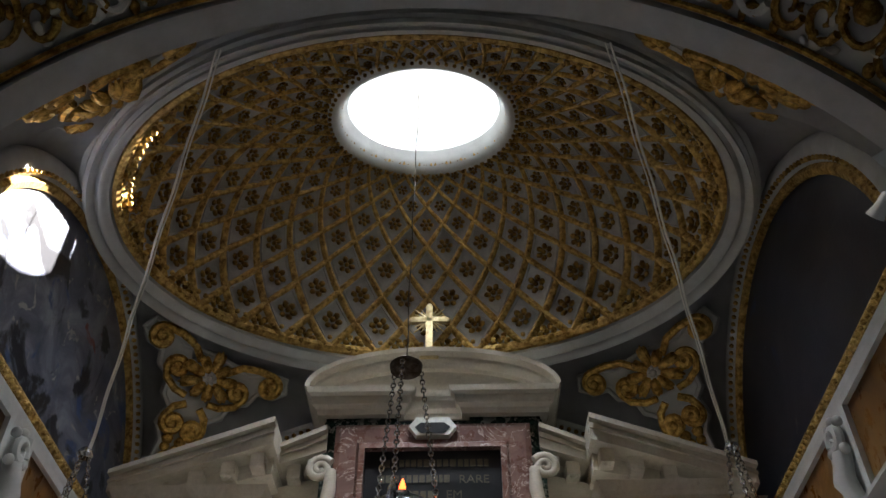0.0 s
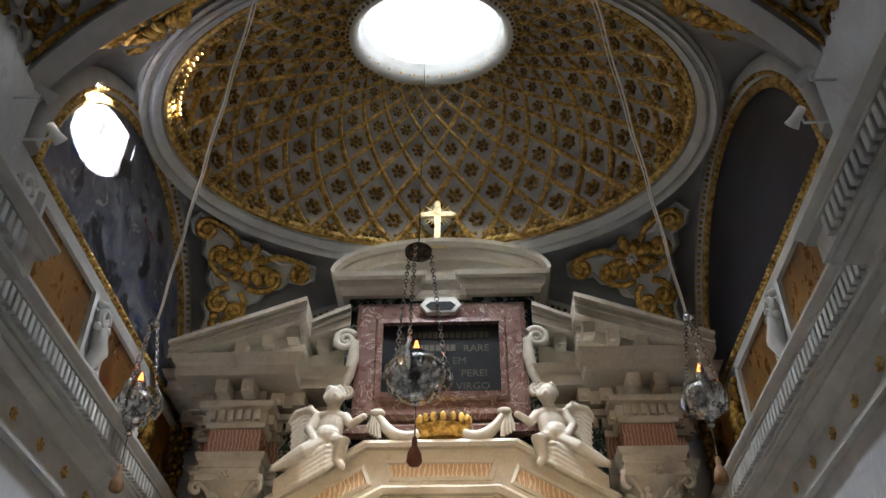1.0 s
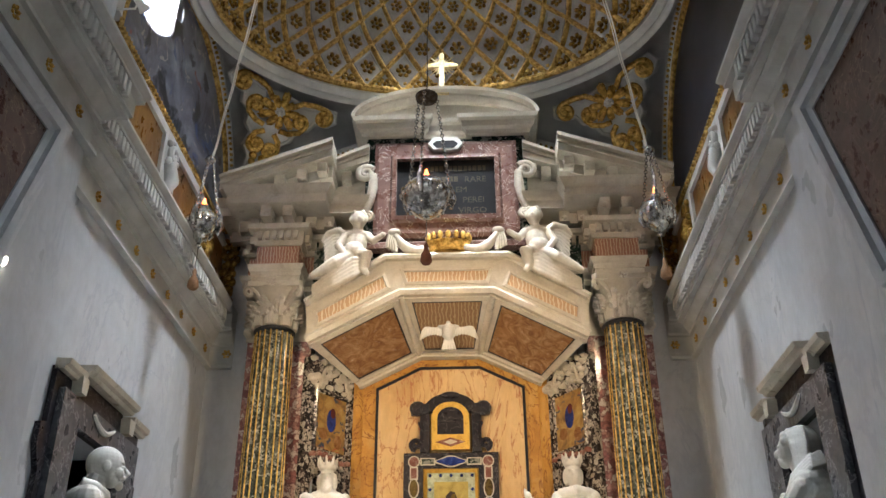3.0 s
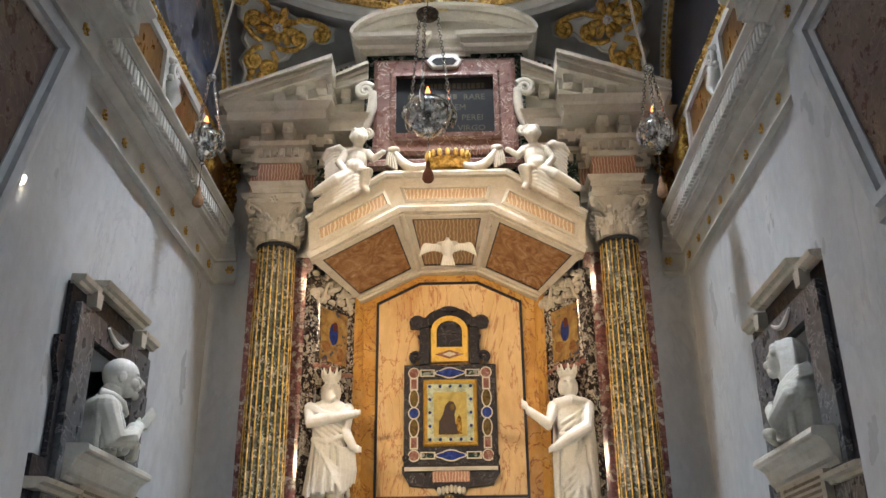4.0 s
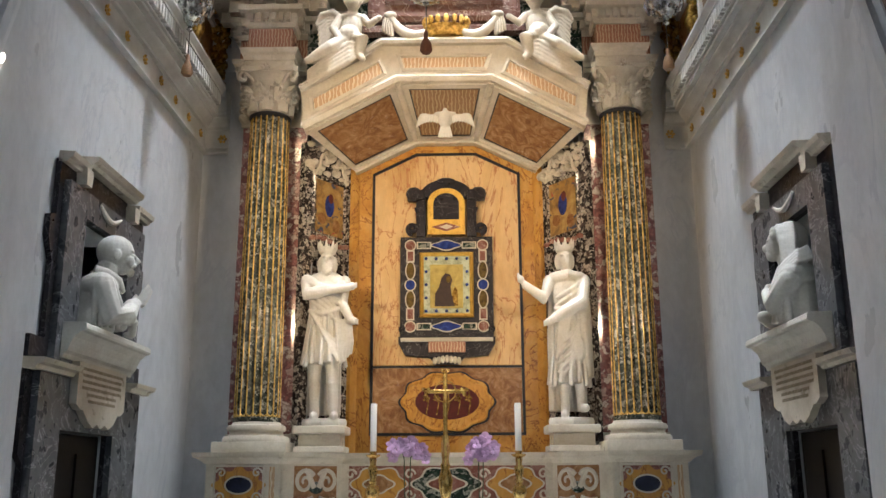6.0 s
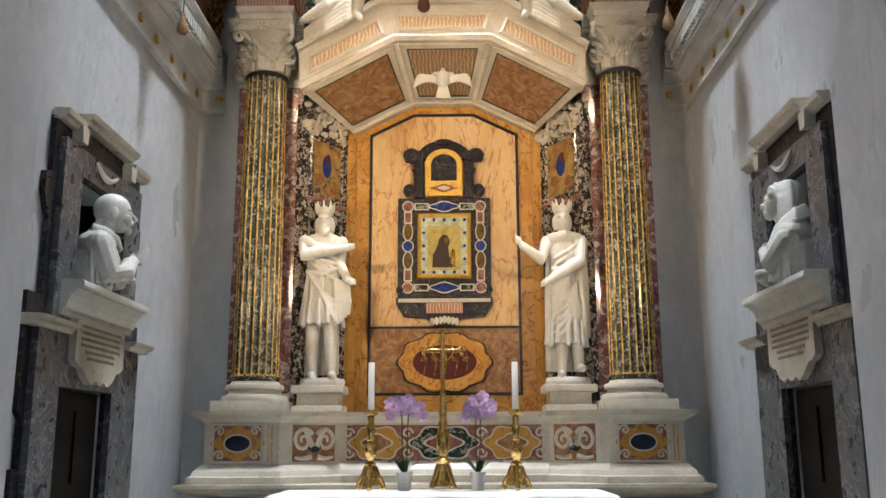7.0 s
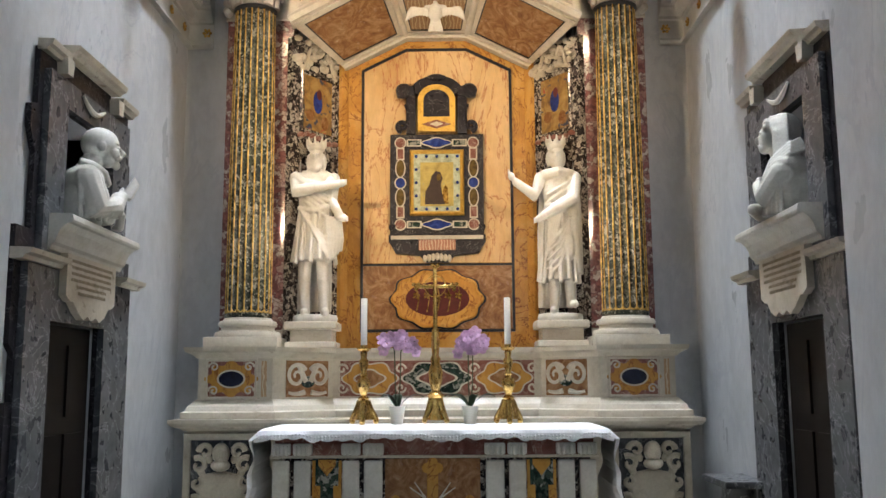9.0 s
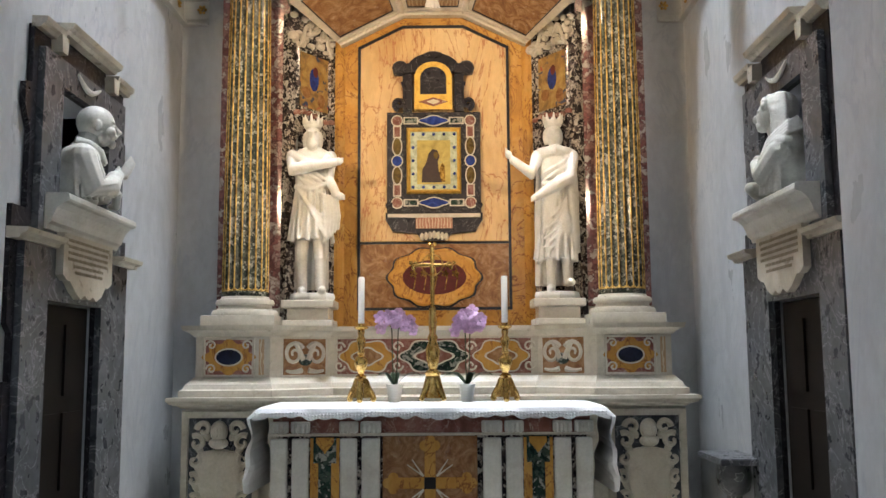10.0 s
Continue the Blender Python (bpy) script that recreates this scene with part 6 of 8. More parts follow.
def king_young():
    bm = B()
    lathe(bm, [(0.20, 0), (0.21, 0.03), (0.20, 0.06)], (0.0, 0.0, 0), 8, 1.05, 0.85)
    limb(bm, [(-0.06, -0.03, 0.09), (-0.05, -0.03, 0.35)], [0.042, 0.058])
    limb(bm, [(0.10, -0.05, 0.14), (0.09, -0.05, 0.35)], [0.042, 0.058])
    for x, y, z in ((-0.07, -0.07, 0.08), (0.12, -0.10, 0.13)):
        ball(bm, (x, y - 0.02, z), (0.04, 0.08, 0.035), 10)
    lathe(bm, [(0.160, 0.33), (0.158, 0.45), (0.140, 0.65), (0.132, 0.85), (0.13, 0.95)], (0, 0, 0), 26, 1.0, 0.8)
    rnd = random.Random(4)
    for k in range(15):
        a = 2 * math.pi * (k + rnd.uniform(-0.2, 0.2)) / 15
        rr = rnd.uniform(0.19, 0.21)
        tube(bm, [(0.142 * math.cos(a), 0.115 * math.sin(a), 0.92), (0.165 * math.cos(a + 0.05), 0.135 * math.sin(a + 0.05), 0.62), (rr * math.cos(a), rr * 0.82 * math.sin(a), 0.31 + rnd.uniform(-0.02, 0.02))], [0.010, 0.016, 0.024], 6)
    ball(bm, (0.07, -0.10, 0.60), (0.08, 0.07, 0.13), 10)
    ball(bm, (0, 0, 1.06), (0.150, 0.110, 0.19), 16)
    ball(bm, (0, 0.01, 1.18), (0.185, 0.10, 0.085), 14)
    tube(bm, [(-0.14, -0.05, 1.20), (0, -0.11, 1.215), (0.14, -0.05, 1.20), (0, 0.09, 1.23)], 0.045, 8, True)
    tube(bm, [(0, 0, 1.22), (0, -0.01, 1.32)], 0.052, 10)
    ball(bm, (-0.01, -0.02, 1.36), (0.070, 0.082, 0.098), 14)
    ball(bm, (-0.02, -0.10, 1.355), (0.014, 0.022, 0.026), 8)
    for s in (-1, 1):
        ball(bm, (-0.01 + s * 0.066, 0.005, 1.345), (0.035, 0.05, 0.07), 9)
        ball(bm, (-0.015 + s * 0.03, -0.09, 1.385), (0.026, 0.020, 0.011), 7)
    crown(bm, (-0.01, -0.015, 1.425), 0.085, 0.105)
    limb(bm, [(-0.17, -0.01, 1.17), (-0.24, -0.10, 1.02), (-0.42, -0.15, 1.12)], [0.062, 0.056, 0.036])
    fist(bm, (-0.46, -0.16, 1.165), (-0.6, 0, 0.7))
    limb(bm, [(0.17, -0.01, 1.17), (0.13, -0.15, 0.98), (-0.04, -0.19, 0.90), (-0.17, -0.18, 0.83)], [0.066, 0.062, 0.05, 0.034])
    fist(bm, (-0.21, -0.18, 0.81), (-1, 0, -0.35))
    for k in range(5):
        tube(bm, [(-0.10 + 0.03 * k, -0.17, 0.84 + 0.02 * k), (-0.12 + 0.02 * k, -0.14, 0.70), (-0.13 + 0.015 * k, -0.12, 0.52 + 0.02 * k)], [0.02, 0.026, 0.016], 6)
    for k in range(5):
        tube(bm, [(0.10 + 0.025 * k, -0.06 + 0.035 * k, 1.18), (0.14 + 0.025 * k, -0.09 + 0.045 * k, 0.85), (0.17 + 0.018 * k, -0.07 + 0.045 * k, 0.38)], [0.035, 0.042, 0.035], 6)
    for k in range(6):
        x = -0.15 + 0.06 * k
        tube(bm, [(x * 0.9, 0.10, 1.16), (x, 0.14, 0.75), (x * 1.05, 0.13, 0.12)], [0.03, 0.045, 0.045], 6)
    for k in range(5):
        tube(bm, [(0.13, -0.08, 1.16 - 0.05 * k), (0.02, -0.135, 1.08 - 0.05 * k), (-0.12, -0.09, 1.02 - 0.06 * k)], [0.014, 0.02, 0.014], 6)
    tube(bm, [(-0.14, -0.08, 0.94), (0, -0.13, 0.92), (0.14, -0.08, 0.95)], 0.02, 7)
    for k in range(5):
        tube(bm, [(0.10, -0.13, 0.84 - 0.03 * k), (0.0, -0.155, 0.70 - 0.06 * k), (-0.13, -0.13, 0.62 - 0.07 * k)], [0.012, 0.02, 0.014], 6)
    for k in range(9):
        a = 0.2 + 0.68 * k
        ball(bm, (-0.01 + 0.075 * math.cos(a), 0.0 - 0.02 * math.sin(a), 1.36 + 0.06 * math.sin(a)), 0.024, 7)
    return bm


for sx, fn, label in ((-1, king_old, "white marble statue of a bearded crowned king in a short tunic"), (1, king_young, "white marble statue of a young crowned king in a long robe")):
    ped = thing("statue_pedestal", "cream moulded marble pedestal under a statue", "pedestal", (sx * 1.0, 0.1, 1.866), "statue pedestals")
    pb = B()
    box(pb, sx * 1.0 - 0.20, sx * 1.0 + 0.20, -0.06, 0.28, 1.867, 1.915, 0.008)
    box(pb, sx * 1.0 - 0.165, sx * 1.0 + 0.165, -0.03, 0.26, 1.915, 2.01, 0.004)
    part("block", pb, CREAM, ped)
    part("cap", box(B(), sx * 1.0 - 0.21, sx * 1.0 + 0.21, -0.07, 0.28, 2.01, 2.075, 0.014), CREAM, ped)
    carved("statue", fn(), STATUE, label, "statue", "statues", 0.0075, Matrix.Translation((sx * 1.0 + 0.0, 0.10, 2.072)) @ Matrix.Diagonal((0.84, 0.9, 1.0, 1)))


def putto():
    """A seated winged child, leaning; built for the left side."""
    bm = B()
    y = -0.275
    ball(bm, (-0.76, y, 5.36), (0.092, 0.075, 0.125), 14, (0, 8, 0))
    ball(bm, (-0.775, y - 0.035, 5.29), (0.095, 0.075, 0.075), 12)
    ball(bm, (-0.76, y, 5.445), (0.115, 0.06, 0.045), 12)
    tube(bm, [(-0.755, y, 5.45), (-0.75, y - 0.01, 5.52)], 0.042, 8)
    ball(bm, (-0.745, y - 0.03, 5.565), (0.064, 0.068, 0.076), 14)
    ball(bm, (-0.735, y - 0.075, 5.545), (0.045, 0.03, 0.036), 10)
    ball(bm, (-0.73, y - 0.10, 5.56), (0.011, 0.014, 0.016), 7)
    for k in range(12):
        a = -0.4 + k * 0.36
        ball(bm, (-0.745 + 0.062 * math.cos(a), y - 0.02 + 0.02 * math.sin(a * 5), 5.585 + 0.058 * math.sin(a)), 0.024, 7)
    limb(bm, [(-0.665, y, 5.44), (-0.61, y - 0.04, 5.37), (-0.555, y - 0.06, 5.40)], [0.036, 0.034, 0.026])
    ball(bm, (-0.53, y - 0.065, 5.415), (0.03, 0.024, 0.024), 8)
    limb(bm, [(-0.855, y, 5.44), (-0.905, y - 0.03, 5.34), (-0.86, y - 0.09, 5.26)], [0.038, 0.036, 0.026])
    limb(bm, [(-0.73, y - 0.04, 5.25), (-0.655, y - 0.11, 5.22), (-0.68, y - 0.09, 5.10), (-0.65, y - 0.11, 5.06)], [0.058, 0.054, 0.038, 0.026])
    limb(bm, [(-0.81, y - 0.04, 5.24), (-0.92, y - 0.10, 5.16), (-1.04, y - 0.08, 5.10), (-1.10, y - 0.09, 5.06)], [0.060, 0.054, 0.038, 0.026])
    # wing, a fan of feathers
    for k in range(8):
        q = k / 7
        tip = Vector((-1.06 + 0.03 * q, y + 0.06, 5.44 - 0.26 * q))
        root_ = Vector((-0.85 - 0.01 * q, y + 0.05, 5.47 - 0.07 * q))
        mid = root_.lerp(tip, 0.5) + Vector((-0.01, 0.01, 0.045 * (1 - q)))
        tube(bm, [root_, mid, tip], [0.024, 0.026, 0.010], 6)
    tube(bm, [(-0.84, y + 0.04, 5.45), (-0.92, y + 0.05, 5.52), (-1.02, y + 0.06, 5.50), (-1.07, y + 0.06, 5.42)], [0.03, 0.032, 0.026, 0.012], 8)
    # drapery along the arch
    for k in range(5):
        tube(bm, [(-0.64, y - 0.06, 5.19 - 0.01 * k), (-0.76, y - 0.10, 5.19 - 0.035 * k), (-0.92, y - 0.08, 5.09 - 0.03 * k), (-1.10, y - 0.03, 4.99 - 0.018 * k)], [0.018, 0.026, 0.026, 0.018], 6)
    ball(bm, (-0.82, y + 0.05, 5.12), (0.22, 0.07, 0.07), 12, (0, -32, 0))
    return bm


CHERUB = Matrix.Translation((0, -0.235, 5.06)) @ Matrix.Diagonal((1.04, 0.95, 1.12, 1)) @ Matrix.Translation((0, 0.255, -5.06))
carved("cherub", putto(), CREAM, "pale carved winged cherub seated on the arch", "statue", "cherubs", 0.0075, CHERUB)
carved("cherub", mirror_x(putto()), CREAM, "pale carved winged cherub seated on the arch", "statue", "cherubs", 0.0075, CHERUB)

# ---- wall monuments with doors and busts ----


def monument(sx):
    f = lambda u, v, d: (sx * (WX - d), u + MON[sx], v)
    root = thing("wall_monument", "dark grey marble wall monument framing a door and a bust niche", "monument", (sx * WX, -1.88, 0), "wall monuments")
    # black backing in pieces round door and niche
    for poly in ([(-2.66, 0), (-2.28, 0), (-2.28, 2.42), (-2.66, 2.42), (-2.66, 1.80), (-2.60, 1.75), (-2.60, 1.50), (-2.66, 1.50)],
                 [(-1.50, 0), (-1.00, 0), (-1.00, 1.50), (-1.06, 1.50), (-1.06, 1.75), (-1.00, 1.80), (-1.00, 2.42), (-1.50, 2.42)],
                 rect(-2.28, -1.50, 1.94, 2.42),
                 [(-2.50, 2.42), (-2.19, 2.42), (-2.19, 3.45), (-2.50, 3.45), (-2.50, 3.12), (-2.57, 3.10), (-2.57, 2.98), (-2.50, 2.85)],
                 [(-1.47, 2.42), (-1.14, 2.42), (-1.14, 2.85), (-1.07, 2.98), (-1.07, 3.10), (-1.14, 3.12), (-1.14, 3.45), (-1.47, 3.45)],
                 [(-2.19, 3.18), (-1.47, 3.18), (-1.47, 3.49), (-2.19, 3.49)], rect(-2.19, -1.47, 2.42, 2.525)):
        part("black_backing", prism(B(), poly, f, 0.002, 0.035), EBONY, root, "black marble outline")
    for poly in (rect(-2.58, -2.28, 0, 2.24), rect(-1.50, -1.06, 0, 2.24), rect(-2.28, -1.50, 1.94, 2.24)):
        part("door_frame", prism(B(), poly, f, 0.035, 0.075), DARK_GREY, root, "veined grey marble door surround")
    for poly in (rect(-2.44, -2.19, 2.30, 3.34), rect(-1.47, -1.20, 2.30, 3.34), rect(-2.19, -1.47, 3.18, 3.34), rect(-2.19, -1.47, 2.30, 2.525)):
        part("niche_frame", prism(B(), poly, f, 0.035, 0.075), DARK_GREY, root, "veined grey marble niche surround")
    prof = [(0.0, 0.03), (0.0, 0.13), (-0.02, 0.15), (-0.03, 0.19), (-0.06, 0.205), (-0.065, 0.03)]
    for a, b in ((-2.70, -2.22), (-1.32, -0.95)):
        part("side_cornice", sweep(B(), [(b, 2.235), (a, 2.235)][::-1], [(0.0, 0.03), (0.0, 0.10), (-0.02, 0.11), (-0.03, 0.14), (-0.055, 0.15), (-0.06, 0.03)], f), CREAM, root, "cream cornice piece")
    part("top_cornice", sweep(B(), [(-2.22, 3.495), (-1.43, 3.495)], [(u, d * 0.66) for u, d in prof], f), CREAM, root, "cream raised cornice")
    for a, b in ((-2.50, -2.24), (-1.42, -1.12)):
        part("top_cornice", sweep(B(), [(a, 3.43), (b, 3.43)], [(u, d * 0.52) for u, d in prof], f), CREAM, root, "cream cornice piece")
    for u in (-2.25, -1.44):
        part("corner_block", prism(B(), [(u - 0.05, 3.46), (u + 0.05, 3.46), (u + 0.035, 3.36), (u - 0.035, 3.36)], f, 0.03, 0.10), CREAM, root)
    part("shelf", sweep(B(), [(-2.37, 2.44), (-1.295, 2.44)], [(0.11, 0.03), (0.11, 0.088), (0.085, 0.095), (0.07, 0.115), (0.035, 0.125), (-0.005, 0.145), (-0.035, 0.18), (-0.04, 0.205), (-0.052, 0.212), (-0.078, 0.208), (-0.088, 0.195), (-0.09, 0.03)], f), STATUE, root, "projecting white marble shelf")
    gl = B()
    tube(gl, [f(-2.02 + 0.34 * q, 3.31 - 0.06 * math.sin(math.pi * q), 0.085) for q in (k / 12 for k in range(13))], [0.008 + 0.011 * math.sin(math.pi * k / 12) for k in range(13)], 7)
    part("garland", gl, STATUE, root, "white carved garland", True)
    pq = part("plaque", prism(B(), [(-2.20, 2.33), (-1.46, 2.33), (-1.46, 2.09), (-1.52, 2.06), (-1.56, 2.06), (-1.62, 2.0), (-1.70, 1.965), (-1.76, 1.99), (-1.80, 1.97), (-1.84, 1.97), (-1.88, 1.99), (-1.94, 1.965), (-2.02, 2.0), (-2.10, 2.06), (-2.14, 2.06), (-2.20, 2.09)], f, 0.076, 0.12), CREAM, root, "cream marble plaque with worn lettering")
    rnd = random.Random(9)
    for k in range(6):
        z = 2.285 - 0.036 * k
        u = -2.14 + (0.02 * k if k > 3 else 0)
        lb = B()
        while u < -1.54 - (0.02 * k if k > 3 else 0):
            w_ = rnd.uniform(0.014, 0.034)
            prism(lb, rect(u, u + w_ * 0.72, z, z + 0.018), f, 0.1205, 0.122)
            u += w_
        part("lettering_bar", lb, INSCRIBED, pq)
    # door leaf in the recess
    d = thing("door", "dark wooden panelled door, closed, in a grey stone frame", "door", (sx * (WX + 0.06), -1.89 + MON[sx], 0), "side doors")
    g = lambda u, v, dd: (sx * (WX + 0.05 - dd), u + MON[sx], v)
    part("leaf", prism(B(), rect(-2.27, -1.51, 0.01, 1.93), g, 0, 0.04), WOOD, d)
    for v0, v1 in ((0.15, 0.75), (0.85, 1.30), (1.40, 1.82)):
        for u0, u1 in ((-2.20, -1.93), (-1.85, -1.58)):
            part("door_panel", prism(B(), rect(u0, u1, v0, v1), g, 0.0405, 0.055), WOOD, d)


monument(-1)
monument(1)


def bust_body(bm):
    ball(bm, (0, -0.02, 0.13), (0.170, 0.130, 0.20), 18)
    ball(bm, (0, -0.02, 0.265), (0.200, 0.112, 0.088), 18)
    tube(bm, [(0, -0.01, 0.29), (0, 0.035, 0.41)], [0.072, 0.058], 12)


def bust_man():
    bm = B()
    bust_body(bm)
    for s in (-1, 1):
        limb(bm, [(s * 0.180, -0.02, 0.255), (s * 0.195, 0.035, 0.08), (s * 0.12, 0.135, 0.10), (s * 0.03, 0.185, 0.19)], [0.072, 0.074, 0.060, 0.036])
        ball(bm, (s * 0.055, 0.165, 0.165), (0.050, 0.046, 0.050), 10)
        for k in range(4):
            o = 0.012 * k
            tube(bm, [(s * (0.008 + 0.4 * o), 0.195 + o, 0.195 - o * 0.3), (s * 0.010, 0.232 + o, 0.255), (s * 0.006, 0.262 + 0.6 * o, 0.318 - o)], [0.016, 0.014, 0.007], 7)
        tube(bm, [(s * 0.022, 0.180, 0.20), (s * 0.026, 0.195, 0.25)], [0.014, 0.008], 6)
        ball(bm, (s * 0.080, 0.062, 0.460), (0.013, 0.024, 0.034), 8)
        ball(bm, (s * 0.034, 0.160, 0.468), (0.020, 0.016, 0.010), 8)
        ball(bm, (s * 0.048, 0.140, 0.435), (0.024, 0.030, 0.028), 8)
        tube(bm, [(s * 0.085, -0.055, 0.365), (s * 0.085, 0.02, 0.345), (s * 0.055, 0.085, 0.315), (s * 0.02, 0.125, 0.255)], [0.024, 0.026, 0.024, 0.012], 8)
        for k in range(5):
            tube(bm, [(s * (0.135 + 0.016 * k), 0.045 - 0.028 * k, 0.30), (s * (0.165 + 0.014 * k), 0.085 - 0.036 * k, 0.17), (s * (0.15 + 0.018 * k), 0.085 - 0.034 * k, 0.02)], [0.010, 0.017, 0.015], 6)
        for k in range(3):
            tube(bm, [(s * 0.20, 0.06 - 0.03 * k, 0.14), (s * 0.17, 0.11 - 0.02 * k, 0.06), (s * 0.11, 0.15, 0.06 + 0.02 * k)], [0.012, 0.016, 0.010], 6)
    for k in range(3):
        tube(bm, [(0.02 - 0.02 * k, 0.165, 0.14), (0.075 - 0.02 * k, 0.185, 0.07), (0.05 - 0.03 * k, 0.185, 0.01), (-0.03, 0.165, 0.02)], [0.022, 0.026, 0.022, 0.018], 8)
    ball(bm, (0, 0.062, 0.490), (0.080, 0.106, 0.100), 20)
    ball(bm, (0, 0.105, 0.430), (0.060, 0.060, 0.072), 14)
    tube(bm, [(0, 0.168, 0.480), (0, 0.196, 0.446), (0, 0.178, 0.434)], [0.010, 0.017, 0.014], 8)
    ball(bm, (0, 0.148, 0.496), (0.056, 0.022, 0.014), 10)
    for s in (-1, 1):
        tube(bm, [(0, 0.176, 0.424), (s * 0.028, 0.164, 0.416), (s * 0.046, 0.145, 0.398)], [0.013, 0.014, 0.006], 7)
    ball(bm, (0, 0.155, 0.378), (0.024, 0.024, 0.028), 8)
    return bm


def bust_woman():
    bm = B()
    bust_body(bm)
    limb(bm, [(0.155, 0.0, 0.225), (0.165, 0.05, 0.07), (0.06, 0.16, 0.06), (-0.05, 0.175, 0.06)], [0.062, 0.064, 0.052, 0.034])
    limb(bm, [(-0.155, 0.0, 0.225), (-0.15, 0.10, 0.10), (-0.04, 0.145, 0.19)], [0.062, 0.058, 0.032])
    for k in range(4):
        tube(bm, [(-0.03, 0.148, 0.175 + 0.016 * k), (0.02, 0.148, 0.19 + 0.018 * k), (0.055, 0.135, 0.20 + 0.018 * k)], [0.013, 0.012, 0.008], 6)
    ball(bm, (0, 0.055, 0.46), (0.066, 0.080, 0.095), 16)
    ball(bm, (0, 0.105, 0.405), (0.038, 0.034, 0.034), 10)
    ball(bm, (0, 0.140, 0.452), (0.012, 0.018, 0.024), 8)
    ball(bm, (0, 0.118, 0.488), (0.046, 0.016, 0.010), 8)
    ball(bm, (0, 0.130, 0.418), (0.022, 0.012, 0.008), 8)
    ball(bm, (0, 0.0, 0.490), (0.090, 0.094, 0.102), 16)
    for k in range(7):
        a = -0.2 + 0.55 * k
        ball(bm, (0.058 * math.cos(a), 0.082, 0.505 + 0.045 * math.sin(a)), 0.022, 7)
    for s in (-1, 1):
        for k in range(4):
            tube(bm, [(s * 0.06, -0.09 - 0.01 * k, 0.42 - 0.02 * k), (s * (0.12 + 0.012 * k), -0.05, 0.38 - 0.02 * k), (s * (0.13 + 0.01 * k), 0.05, 0.30 - 0.02 * k), (s * 0.07, 0.12, 0.20)], [0.014, 0.020, 0.018, 0.010], 6)
    for s in (-1, 1):
        for k in range(6):
            q = k / 5
            tube(bm, [(s * (0.02 + 0.05 * q), 0.06 - 0.09 * q, 0.575 - 0.01 * q), (s * (0.082 + 0.012 * q), 0.035 - 0.07 * q, 0.47), (s * (0.10 + 0.02 * q), 0.03 - 0.06 * q, 0.33), (s * (0.06 + 0.03 * q), 0.10 - 0.06 * q, 0.15)], [0.012, 0.016, 0.020, 0.016], 6)
        for k in range(4):
            tube(bm, [(s * (0.10 + 0.02 * k), 0.08 - 0.02 * k, 0.22), (s * (0.13 + 0.02 * k), 0.10 - 0.03 * k, 0.0)], [0.014, 0.022], 6)
    return bm


BUST = lambda s: Matrix.Translation((s * 2.10, -1.89 + MON[s], 2.524)) @ Matrix.Rotation(radians(60 * s), 4, "Z") @ Matrix.Diagonal((1.08, 1.08, 1.08, 1))
carved("bust", bust_man(), STATUE, "white marble bust of a praying bald old man", "bust", "busts", 0.0055, BUST(-1))
carved("bust", bust_woman(), STATUE, "white marble bust of a veiled woman, hand on breast", "bust", "busts", 0.0055, BUST(1))

# stone bench bracket by the east wall
bn = thing("wall_bracket", "small grey stone bracket shelf on the east wall", "bracket", (2.0, -0.9, 0.7))
part("slab", box(B(), 1.86, 2.148, -1.28, -0.72, 0.905, 0.95, 0.01), DARK_GREY, bn)
part("bracket", lathe(B(), [(0.02, 0.55), (0.06, 0.60), (0.07, 0.68), (0.14, 0.72), (0.16, 0.80), (0.15, 0.90)], (2.03, -0.98, 0), 16, 0.7, 1.0), DARK_GREY, bn, "", True)

# ---- the altar table ----
table = thing("altar_table", "marble altar table with white colonnettes and inlaid front", "altar table", (0, -0.85, 0.31))
part("body", box(B(), -1.02, 1.02, -1.16, -0.452, 0.312, 1.22), BLACKWHITE, table, "black and white breccia body")
part("slab", box(B(), -1.12, 1.12, -1.27, -0.452, 1.235, 1.292, 0.012), CREAM, table)
part("frieze", box(B(), -1.04, 1.04, -1.185, -1.161, 1.12, 1.234), REDSTONE, table, "dark red inlaid frieze")
part("cap_moulding", box(B(), -1.07, 1.07, -1.215, -1.1855, 1.105, 1.122, 0.004), CREAM, table)
cp = part("centre_panel", box(B(), -0.32, 0.30, -1.185, -1.161, 0.40, 1.10, 0.003), RUSSET, table, "brown marble panel with a gilded cross")
xb = B()
CXX, CZZ = -0.01, 0.80
box(xb, CXX - 0.036, CXX + 0.036, -1.196, -1.186, CZZ - 0.30, CZZ + 0.24, 0.003)
box(xb, CXX - 0.24, CXX + 0.24, -1.1955, -1.1865, CZZ - 0.036, CZZ + 0.036, 0.003)
for du, dv in ((-0.24, 0), (0.24, 0), (0, 0.24), (0, -0.30)):
    for a in range(3):
        t = math.atan2(dv, du) + (a - 1) * math.pi / 2
        prism(xb, oval(CXX + du + 0.035 * math.cos(t), CZZ + dv + 0.035 * math.sin(t), 0.034, 0.034, 16), front, -1.196 - 0.0008 * a, -1.187)
part("inlaid_cross", xb, GIALLO, cp, "yellow marble cross")
part("black_heart", box(B(), CXX - 0.038, CXX + 0.038, -1.2, -1.1965, CZZ - 0.038, CZZ + 0.038, 0.002), BLACK_SLATE, cp)
